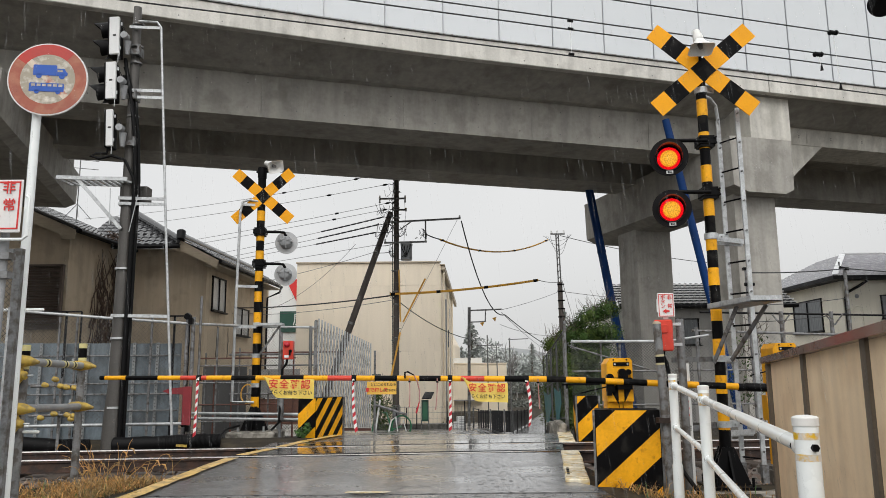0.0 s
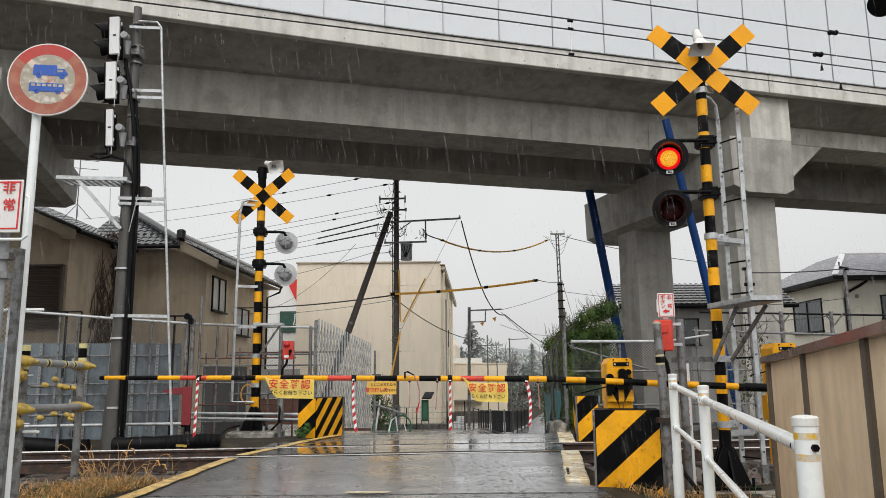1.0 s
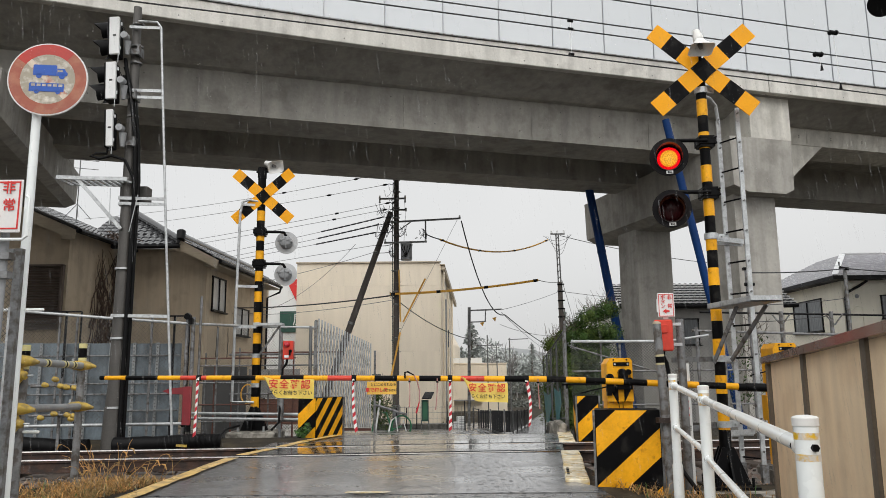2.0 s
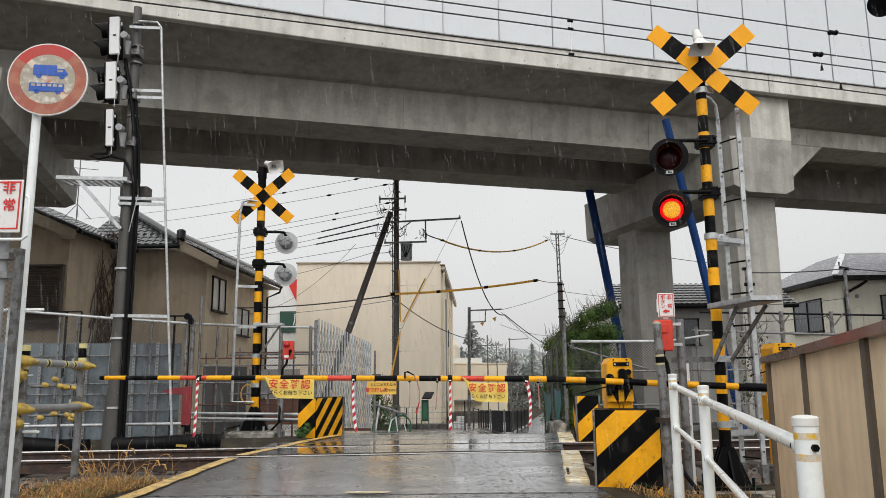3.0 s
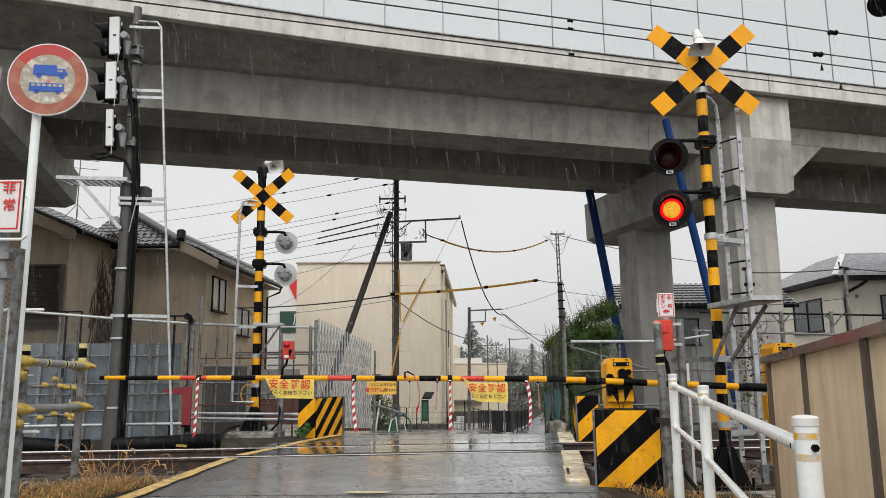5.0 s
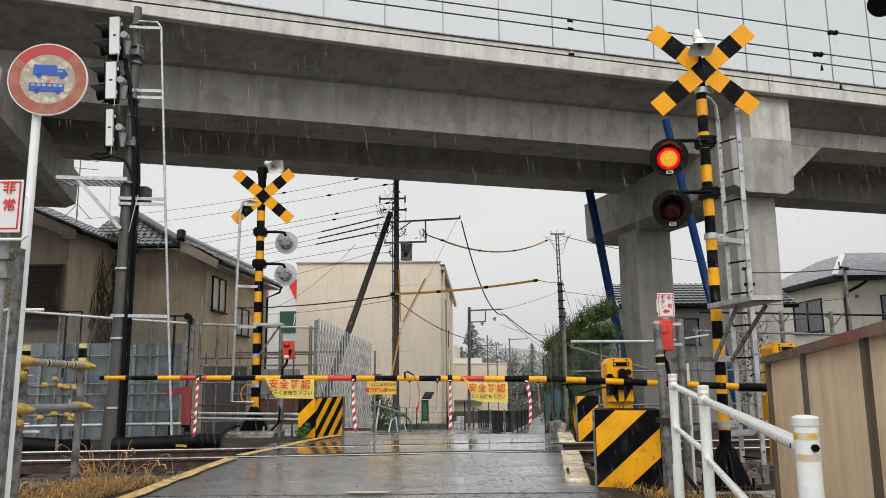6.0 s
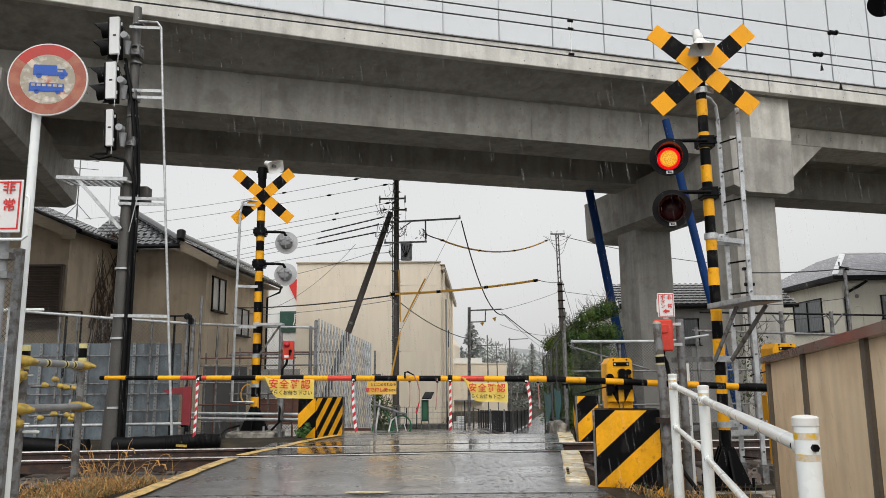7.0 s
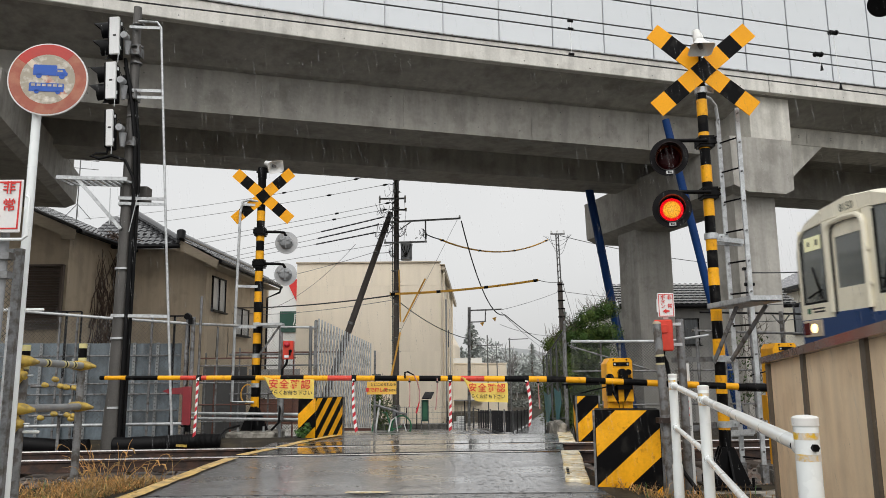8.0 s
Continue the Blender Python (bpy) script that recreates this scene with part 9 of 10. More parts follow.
        piece("tail", CABLE, w, lambda bm: sag(bm, a, link, 0.05, 0.012, 6, 5))
    wire("service_cable", (-2.9, 24.4, 5.30), (-9.4, 31, 3.75), 0.95, 0.007, LINE_GREY, "thin slack wire over the warehouse front")
    wire("telephone_cable", (-1.60, 24.3, 3.58), (-8.5, 31.0, 3.82), 0.10, 0.024, CABLE, "black lumpy telephone cable over the yard")
    wire("telephone_cable", (-1.65, 24.3, 3.42), (-8.5, 31.0, 3.52), 0.12, 0.009, LINE_GREY, "thin grey cable over the yard")
    wire("yellow_cable_cover", (-1.75, 24.2, 3.60), (3.2, 25.0, 4.12), 0.08, 0.042, YELLOW_SLEEVE, "yellow protective sleeve on a cable")
    wire("yellow_cable_cover", (-1.45, 24.2, 4.4), (-1.40, 24.2, 2.7), 0.0, 0.025, YELLOW_SLEEVE, "yellow sleeve strapped to the pole")
    wire("yellow_cable_cover", (-0.59, 24.3, 4.11), (-1.32, 24.3, 2.69), 0.0, 0.03, YELLOW_SLEEVE, "yellow sleeve on a stay wire")
    wire("yellow_cable_cover", (-1.40, 24.1, 2.35), (-1.75, 23.9, 0.6), 0.02, 0.03, YELLOW_SLEEVE, "yellow sleeve hanging down the pole")
    wire("yellow_cable_cover", (-0.11, 24.4, 5.44), (4.28, 30.0, 6.40), 0.46, 0.030, YELLOW_SLEEVE, "sagging yellow sheathed cable")
    wire("service_cable", (3.2, 25.0, 4.12), (5.0, 31.9, 4.9), 0.05, 0.012, CABLE, "thin cable to the far pole")
    wire("service_cable", (0.62, 24.4, 6.05), (2.5, 30.5, 3.4), 0.9, 0.022, CABLE, "black cable hanging down to the lane")
    wire("service_cable", (-0.6, 24.3, 5.62), (-0.11, 24.4, 5.44), 0.02, 0.02, CABLE, "short black cable end on the pole")
    wire("service_cable", (0.48, 24.3, 6.07), (-1.45, 24.3, 2.31), 0.0, 0.006, LINE_GREY, "thin stay wire to the pole")
    wire("service_cable", (-1.45, 24.3, 3.36), (0.89, 27, 2.26), 0.17, 0.014, CABLE, "black cable strung along the lane")
    wire("service_cable", (0.92, 27, 2.26), (7.4, 60, 1.9), 0.5, 0.012, CABLE, "black cable strung along the lane")
    wire("service_cable", (2.1, 27, 3.3), (5.0, 32, 4.5), 0.05, 0.008, LINE_GREY, "thin black wire strung over the lane")
    wire("service_cable", (2.1, 27, 3.2), (7.5, 50, 2.2), 0.2, 0.010, LINE_GREY, "thin black wire strung over the lane")
    wire("service_cable", (2.5, 30.5, 3.4), (9.0, 52, 2.2), 0.3, 0.02, CABLE, "black cable strung along the lane")
    wire("service_cable", (5.1, 32, 6.95), (14, 34, 5.8), 0.2, 0.014, CABLE, "thin wire behind the pier")
    wire("service_cable", (5.1, 32, 4.5), (16, 36, 4.2), 0.2, 0.011, LINE_GREY, "thin wire behind the pier")
    wire("service_cable", (5.12, 32, 5.0), (6.4, 36, 3.0), 0.02, 0.010, LINE_GREY, "thin stay wire on the far pole")
    wire("service_cable", (2.2, 29, 2.9), (5.1, 32, 2.6), 0.15, 0.008, LINE_GREY, "thin sagging wire over the lane")
    wire("service_cable", (5.36, 13.1, 2.72), (8.2, 15.1, 3.05), 0.03, 0.012, CABLE, "black wire strung between cable posts")
    wire("service_cable", (8.25, 15.1, 3.05), (16, 17, 2.9), 0.05, 0.012, CABLE, "black wire strung between cable posts")
    for z in (2.45, 2.15):
        wire("service_cable", (5.4, 13.2, z - 0.3), (8.2, 15.1, z), 0.03, 0.008, CABLE, "thin black service wire between posts")


def build_yard():
    # black slatted fence along the lane
    f = thing("black_fence", (1.7, 24.5, -0.9), "low black slatted fence along the lane", "fence", "mesh fences")
    pts = [Vector((1.10, 24.5, 0)), Vector((2.12, 24.6, 0)), Vector((3.40, 31.0, 0))]
    for a, b, pitch, turn, ha, hb in ((pts[0], pts[1], 0.075, 0, 0.74, 0.71), (pts[1], pts[2], 0.14, 79, 0.71, 0.58)):
        L = (b - a).length
        for n_s in range(int(L / pitch) + 1):
            k = min(n_s * pitch / L, 1.0)
            q = a + (b - a) * k
            z0 = lane_z(q.y)
            h = ha + (hb - ha) * k
            if turn == 0 and n_s in (0, 5, 11) or turn and n_s % 10 == 5:
                piece("post", FENCE_GREY if n_s in (5, 11) else FENCE_BLACK, f, lambda bm: box(bm, (q.x, q.y - 0.02, z0 + h / 2), (0.045, 0.045, h + 0.08)), "", 0)
            else:
                piece("slat", FENCE_BLACK, f, lambda bm: box(bm, (q.x, q.y, z0 + 0.02 + h / 2), (0.132 if turn else 0.058 if n_s < 5 else 0.073, 0.014, h - 0.04), turn), "", 0)
        for k in (0.9, 0.1):
            piece("rail", FENCE_BLACK, f, lambda bm: bar(bm, a + Vector((0, 0.025, lane_z(a.y) + ha * k)), b + Vector((0, 0.025, lane_z(b.y) + hb * k)), 0.03, 0.035), "", 0)
    piece("gate_post", FENCE_BLACK, f, lambda bm: (box(bm, (0.93, 24.5, -0.47), (0.05, 0.05, 0.84)), bar(bm, (0.93, 24.5, -0.09), (1.10, 24.5, -0.11), 0.03, 0.03), bar(bm, (0.93, 24.5, -0.75), (1.10, 24.5, -0.75), 0.03, 0.03)), "", 0)
    wl = thing("garden_wall", (-0.95, 22.7, -0.8), "low dark weathered concrete wall under the wire fence", "wall")
    piece("wall_run", DAMP_CONCRETE, wl, lambda bm: box(bm, (-0.98, 22.72, -0.68), (2.1, 0.14, 0.46)), "", 0, 0.01)
    piece("end_block", BASE_CONCRETE, wl, lambda bm: box(bm, (0.10, 22.9, -0.66), (0.055, 0.5, 0.54)), "pale wall end", 0, 0.01)
    w = thing("wire_fence", (-0.8, 22.5, -0.8), "thin grid wire fence before the warehouse", "fence", "mesh fences")
    piece("wires", GALV_DARK, w, lambda bm: ([rod(bm, (-1.9 + 0.12 * k, 22.6, -0.85), (-1.9 + 0.12 * k, 22.6, 0.08), 0.004, n=4) for k in range(24)], [rod(bm, (-1.9, 22.6, -0.75 + 0.16 * k), (0.95, 22.6, -0.75 + 0.16 * k), 0.004, n=4) for k in range(6)]), "", 0)
    for x in (-1.42, -1.12, -0.82, 0.08, 0.6):
        piece("post", FENCE_BLACK, w, lambda bm: rod(bm, (x, 22.55, -0.9), (x, 22.55, 0.22 if x > 0 else 0.04), 0.018, n=8))
    s = thing("notice_board", (-0.5, 22.0, -0.8), "small dark green roofed notice board on posts", "notice board")
    piece("board", SHOP_GREEN, s, lambda bm: box(bm, (-0.56, 22.0, -0.02), (0.20, 0.05, 0.60), 18), "", 0)
    piece("panel", BOARD_GREEN, s, lambda bm: box(bm, (-0.56, 21.965, -0.02), (0.14, 0.02, 0.5), 18), "", 0)
    piece("roof", DARK_TRIM, s, lambda bm: prism(bm, [(-0.65, 21.8, 0.31), (-0.38, 21.8, 0.31), (-0.30, 22.25, 0.47), (-0.56, 22.25, 0.47)], (0, 0, 0.03)), "", 0)
    piece("post", GALV_DARK, s, lambda bm: [rod(bm, (x, 22.0, -0.85), (x, 22.0, -0.28), 0.018, n=8) for x in (-0.66, -0.46)])
    for x, z in ((0.52, -0.52), (0.42, -0.70)):
        c = thing("air_conditioner", (x, 24.6, -0.95), "white outdoor air conditioner unit beside the warehouse", "air conditioner", "outdoor units")
        piece("case", OFF_WHITE, c, lambda bm: box(bm, (x, 24.6 - (z + 0.52), z - 0.02), (0.26, 0.62, 0.40)), "", 0, 0.012)
        for k in range(6):
            piece("louvre", GREY_CASE, c, lambda bm: box(bm, (x + 0.03, 24.284 - (z + 0.52), z - 0.15 + 0.05 * k), (0.16, 0.012, 0.018)), "", 0)
        piece("foot", GREY_CASE, c, lambda bm: (box(bm, (x, 24.35 - (z + 0.52), (z - 0.22 - 0.95) / 2), (0.22, 0.05, z - 0.22 + 0.95)), box(bm, (x, 24.85 - (z + 0.52), (z - 0.22 - 0.95) / 2), (0.22, 0.05, z - 0.22 + 0.95))), "", 0)
    # green hose frame beside the gate
    g = thing("hose_stand", (-1.6, 20.5, -0.7), "green tubular stand with a coiled pale hose", "stand")
    gm = BOARD_GREEN_D
    piece("frame_tube", gm, g, lambda bm: (sweep(bm, [(-1.95, 20.4, -0.62), (-1.85, 20.4, 0.05), (-1.55, 20.4, 0.0), (-1.35, 20.4, -0.62)], 0.022, 8), sweep(bm, [(-1.15 + 0.26 * math.cos(t), 20.4, -0.35 + 0.28 * math.sin(t)) for t in [0.45 * k for k in range(15)]], 0.022, 8), rod(bm, (-1.7, 20.4, -0.55), (-1.15, 20.4, -0.35), 0.02, n=8)))
    piece("hose", OFF_WHITE, g, lambda bm: (sweep(bm, [(-1.5, 20.35, -0.55), (-1.42, 20.35, -0.2), (-1.3, 20.35, -0.1), (-1.25, 20.35, -0.5), (-1.1, 20.35, -0.2), (-1.0, 20.35, -0.55)], 0.02, 8), rod(bm, (-1.86, 20.35, -0.6), (-1.72, 20.35, 0.35), 0.025, n=8)), "pale hose")
    piece("top_pipe", GALV_DARK, g, lambda bm: rod(bm, (-1.85, 20.3, 0.22), (-1.0, 20.3, -0.05), 0.035, n=8))
    rng = random.Random(8)
    b = thing("shrub", (-1.7, 22.8, -0.8), "small dark leafy shrub beside the pole", "shrub")
    piece("leaves", LEAF, b, lambda bm: leaf_cloud(bm, [((-1.9, 22.8, -0.2), 0.35), ((-1.75, 22.9, 0.05), 0.3), ((-2.05, 22.8, 0.1), 0.25), ((-1.8, 22.8, -0.45), 0.3), ((-2.0, 22.8, 0.35), 0.16)], 2200, 0.03, rng), "", 0)
    piece("twigs", BARK, b, lambda bm: [sweep(bm, [(-1.9, 22.8, -0.8), (-1.9 + rng.uniform(-0.3, 0.3), 22.8, 0.1), (-1.85 + rng.uniform(-0.5, 0.5), 22.8, rng.uniform(0.4, 1.1))], [0.015, 0.01, 0.004], 5) for k in range(9)])


DAMP_CONCRETE = material("damp_concrete", (0.11, 0.105, 0.092), 0.6, var=0.3, scale=3, fine=30, bump=0.4, second=(0.05, 0.05, 0.042), amount=0.4)
FENCE_BLACK = material("black_fence_paint", (0.012, 0.012, 0.014), 0.4, spec=0.35, var=0.2, scale=3, bump=0.05)
FENCE_GREY = material("grey_fence_post", (0.12, 0.12, 0.125), 0.5, var=0.15)
BOARD_GREEN = material("dark_green_board", (0.03, 0.12, 0.065), 0.5, var=0.12)
BOARD_GREEN_D = material("green_tube", (0.015, 0.14, 0.06), 0.4, var=0.15)


# ---- distance ----
def conifer(name, base, h, r, seed, label, mat):
    rng = random.Random(seed)
    t = thing(name, base, label, "tree", "far trees")
    b = Vector(base)
    piece("trunk", BARK, t, lambda bm: sweep(bm, [b, b + Vector((0, 0, h * 0.6)), b + Vector((0, 0, h))], [h * 0.025, h * 0.016, h * 0.004], 8))
    def crown(bm):
        # sprays of needles along branches that stand in loose tiers
        for i in range(130):
            tier = int(17 * rng.random() ** 1.1) / 17
            z = 0.15 + 0.85 * (tier + 0.02 * rng.random())
            rr = (r * (1 - z) ** 0.75 + 0.05 * r) * rng.uniform(0.5, 1.15)
            a = rng.random() * 6.28
            root = b + Vector((0, 0, h * z))
            tip = root + Vector((math.cos(a) * rr, math.sin(a) * rr, rr * rng.uniform(-0.12, 0.28)))
            side = Vector((-math.sin(a), math.cos(a), 0))
            for q in range(34):
                f = 0.12 + 0.92 * rng.random()
                p = root.lerp(tip, f) + side * rng.gauss(0, 0.09 * rr) + Vector((0, 0, rng.gauss(-0.02, 0.035) * r))
                s = r * 0.045 * rng.uniform(0.5, 1.4)
                u = Vector((rng.uniform(-1, 1), rng.uniform(-1, 1), rng.uniform(-0.6, 0.5))).normalized()
                v = u.cross(Vector((0.2, 0.3, 1))).normalized()
                bm.faces.new([bm.verts.new(x) for x in (p + u * s, p + v * s * 0.5, p - u * s, p - v * s * 0.5)])
    piece("crown", mat, t, crown, "", 0)


def bare_tree(base, h, seed):
    rng = random.Random(seed)
    t = thing("bare_tree", base, "leafless grey-brown tree in the hazy distance", "tree", "far trees")

    def grow(bm, p, d, length, r, depth):
        q = p + d * length
        sweep(bm, [p, (p + q) / 2 + Vector((rng.uniform(-1, 1), 0, rng.uniform(-1, 1))) * length * 0.04, q], [r, r * 0.85, r * 0.65], 5)
        if depth:
            for k in range(3):
                n_d = (d + Vector((rng.uniform(-0.75, 0.75), rng.uniform(-0.6, 0.6), rng.uniform(-0.1, 0.5)))).normalized()
                grow(bm, q if k else p.lerp(q, 0.7), n_d, length * rng.uniform(0.55, 0.8), r * 0.6, depth - 1)
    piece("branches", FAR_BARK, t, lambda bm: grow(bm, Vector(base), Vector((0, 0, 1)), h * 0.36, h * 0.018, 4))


# bark colour lightened to carry the distance haze
FAR_BARK = material("haze_toned_bark", (0.20, 0.19, 0.18), 0.9, var=0.15)


def build_distance():
    conifer("cedar_tree", (2.7, 72, -2.4), 8.4, 3.1, 1, "tall cedar paled by painted haze behind the low building", FAR_CONIFER)
    conifer("cedar_tree", (1.7, 73, -2.4), 6.2, 1.4, 2, "smaller cedar paled by painted haze behind the low building", FAR_CONIFER)
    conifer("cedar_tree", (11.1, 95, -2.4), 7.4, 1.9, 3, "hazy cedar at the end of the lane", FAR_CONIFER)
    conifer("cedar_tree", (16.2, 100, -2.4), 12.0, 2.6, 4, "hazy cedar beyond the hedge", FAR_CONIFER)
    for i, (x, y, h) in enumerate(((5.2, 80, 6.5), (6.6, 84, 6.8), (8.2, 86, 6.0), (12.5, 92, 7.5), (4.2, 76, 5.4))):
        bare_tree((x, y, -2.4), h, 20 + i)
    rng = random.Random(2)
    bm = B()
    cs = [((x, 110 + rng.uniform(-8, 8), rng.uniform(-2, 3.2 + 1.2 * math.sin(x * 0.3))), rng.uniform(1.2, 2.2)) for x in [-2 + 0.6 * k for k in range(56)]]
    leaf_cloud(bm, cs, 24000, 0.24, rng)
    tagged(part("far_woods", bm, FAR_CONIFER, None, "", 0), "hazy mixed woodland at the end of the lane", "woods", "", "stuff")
    bm = B()
    pts = [(x, 420, 6 + 9 * math.exp(-((x - 40) / 40) ** 2) + 3 * noise.noise((x * 0.02, 0, 0))) for x in range(-300, 420, 12)]
    lo = [bm.verts.new((x, y, -30)) for x, y, z in pts]
    hi = [bm.verts.new(p) for p in pts]
    bk = [bm.verts.new((x, y + 120, -30)) for x, y, z in pts]
    for k in range(len(pts) - 1):
        bm.faces.new((lo[k], lo[k + 1], hi[k + 1], hi[k]))
        bm.faces.new((hi[k], hi[k + 1], bk[k + 1], bk[k]))
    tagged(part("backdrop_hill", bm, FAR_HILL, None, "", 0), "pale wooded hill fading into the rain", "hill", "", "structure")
    # darker undergrowth where the lane bends away
    rng = random.Random(31)
    bm = B()
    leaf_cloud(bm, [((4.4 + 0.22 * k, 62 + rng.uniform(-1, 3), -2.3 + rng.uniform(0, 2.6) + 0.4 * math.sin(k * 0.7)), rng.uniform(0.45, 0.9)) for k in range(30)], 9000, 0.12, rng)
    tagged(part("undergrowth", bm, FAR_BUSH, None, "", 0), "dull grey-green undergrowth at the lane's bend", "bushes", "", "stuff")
    # guard rail at the lane's far bend
    g = thing("guard_rail", (5.0, 60, -1.6), "pale guard rail at the end of the lane", "guard rail")
    piece("beam", OFF_WHITE, g, lambda bm: (box(bm, (7.6, 58, -2.02), (5.0, 0.1, 0.13)), box(bm, (7.6, 58.1, -2.2), (5.0, 0.1, 0.2))), "", 0)


# distance haze is put into these pale foliage colours
FAR_BUSH = material("haze_toned_undergrowth", (0.17, 0.18, 0.16), 0.9, var=0.25, scale=0.6, bump=0.0, island=0.35)
FAR_CONIFER = material("haze_toned_conifer", (0.42, 0.445, 0.425), 0.9, var=0.2, scale=0.5, bump=0.0, island=0.3)


def build_near_grass():
    rng = random.Random(21)
    for nm, mat, n, hh, seed, lab in (("dry_grass", STRAW, 5200, 0.13, 5, "matted dry straw-coloured grass beside the road"), ("green_grass", GREEN_GRASS, 380, 0.11, 6, "sparse green weeds among the dry grass")):
        bm = B()
        rng = random.Random(seed)
        for i in range(n):
            if rng.random() < 0.84:
                y = rng.uniform(6.6, 8.9)
                x = along(LEFT_EDGE, y) - 0.05 - max(0.0, 0.40 - 0.2 * (y - 6.6)) - abs(rng.gauss(0, 0.5))
            else:
                y = rng.uniform(6.9, 8.9)
                x = along(RIGHT_EDGE, y) + 0.32 + abs(rng.gauss(0, 0.6))
            p = Vector((x, y, ground_z(x, y) - 0.01))
            h = hh * rng.uniform(0.4, 1.25)
            d = Vector((rng.gauss(0, 0.75), rng.gauss(0, 0.6), rng.uniform(0.35, 1.0)))
            d = d.normalized() * h * 1.3
            w = Vector((rng.uniform(-1, 1), rng.uniform(-1, 1), 0)).normalized() * 0.0035
            mid = p + d * 0.55 + Vector((0, 0, 0.02))
            tip = p + d + Vector((d.x * 0.4, d.y * 0.4, -0.25 * h))
            v = [bm.verts.new(q) for q in (p - w, p + w, mid + w, mid - w, tip)]
            bm.faces.new((v[0], v[1], v[2], v[3]))
            bm.faces.new((v[3], v[2], v[4]))
        tagged(part(nm, bm, mat, None, "", 0), lab, "grass", "", "stuff")
    # taller dry stalks with seed heads
    bm = B()
    rng = random.Random(9)
    for i in range(46):
        x, y = (-3.45 + rng.uniform(-0.35, 0.5), rng.uniform(7.7, 8.8)) if i < 18 else (-3.70 + rng.gauss(0, 0.10), 8.25 + rng.gauss(0, 0.12))
        p = Vector((x, y, -0.15))
        L = rng.uniform(0.25, 0.55) if i < 18 else rng.uniform(0.18, 0.42)
        d = Vector((rng.uniform(-0.7, 0.9), rng.uniform(-0.2, 0.2), 1)).normalized()
        pts = [p, p + d * L * 0.5, p + d * L * 0.85 + Vector((d.x * 0.05, 0, 0)), p + d * L + Vector((d.x * 0.14, 0, -0.03))]
        sweep(bm, pts, [0.003, 0.003, 0.0028, 0.002], 4)
        if i % 4 == 0:
            e = pts[-1]
            sweep(bm, [e, e + Vector((0.03 * (1 if d.x > 0 else -1), 0, -0.01)), e + Vector((0.05 * (1 if d.x > 0 else -1), 0, -0.06))], [0.005, 0.010, 0.004], 5)
    tagged(part("dry_stalks", bm, STRAW, None, "", 0), "tall dry grass stalks with drooping seed heads", "grass", "", "stuff")


def build_corner_lamp():
    # hood likely belongs to a crossing lamp; the pole is added to carry it
    s = thing("hooded_lamp", (4.75, 7.0, -0.4), "dark lamp hood on an added pole behind the wall", "street lamp")
    piece("pole", GALV_DARK, s, lambda bm: sweep(bm, [(4.95, 7.0, -0.5), (4.95, 7.0, 4.5), (4.8, 7.0, 4.75), (4.55, 7.0, 4.72)], 0.045, 12))
    piece("hood", BLACK_IRON, s, lambda bm: sweep(bm, [(4.56, 7.05, 4.70), (4.47, 6.98, 4.64), (4.40, 6.92, 4.59), (4.355, 6.88, 4.555)], [0.06, 0.115, 0.125, 0.125], 20), "black cylindrical hood")


build_right_fences()
build_hedge()
build_blue_pipes()
build_left_house()
build_right_house()
build_warehouse()
build_utility_poles()
build_wires()
build_yard()
build_distance()
build_near_grass()
build_corner_lamp()
# ---- the train: local x runs back from the nose, z up from the rail ----
CREAM = material("cream_enamel", (0.90, 0.85, 0.69), 0.32, var=0.05, scale=1.5, fine=20, bump=0.02, streak=0.08, coat=0.2)
TRAIN_BLUE = material("train_blue", (0.010, 0.050, 0.17), 0.3, var=0.06, scale=1.5, bump=0.02, coat=0.3)
TRAIN_ROOF = material("train_roof_grey", (0.25, 0.25, 0.25), 0.7, var=0.15, scale=2)
TRAIN_GLASS = glass_material("train_glass", (0.25, 0.27, 0.265), 0.03, 0.5)
UNDERFRAME = material("underframe_black", (0.02, 0.02, 0.02), 0.7, var=0.3)
# faint glow added so the panel shows up against the glass
DEST = material("destination_panel", (0.84, 0.82, 0.52), 0.5, var=0.05, emit=0.25)
SIGN_INK = material("faded_sign_ink", (0.16, 0.17, 0.12), 0.6, var=0.05, bump=0.0)
HEADLIGHT = material("headlight_glow", (1.0, 0.70, 0.30), 0.3, var=0.0, bump=0.0, emit=3.2)
HOUSING = material("light_housing", (0.55, 0.46, 0.36), 0.3, var=0.1)
TAIL = material("tail_lens", (0.10, 0.012, 0.012), 0.2, var=0.1)
CAB_DARK = material("cab_interior", (0.36, 0.38, 0.37), 0.8, var=0.2)


def car_section(shrink=0.0, drop=0.0):
    """Half outline of the car body from the sill up over the roof."""
    w = 1.41 - shrink
    pts = [(w - 0.02, 0.98), (w, 1.2), (w, 2.88), (w - 0.03, 3.06), (w - 0.11, 3.23), (w - 0.32, 3.40), (w - 0.76, 3.54), (0.0, 3.61)]
    return [(a, z - drop * max(0, z - 2.8)) for a, z in pts]


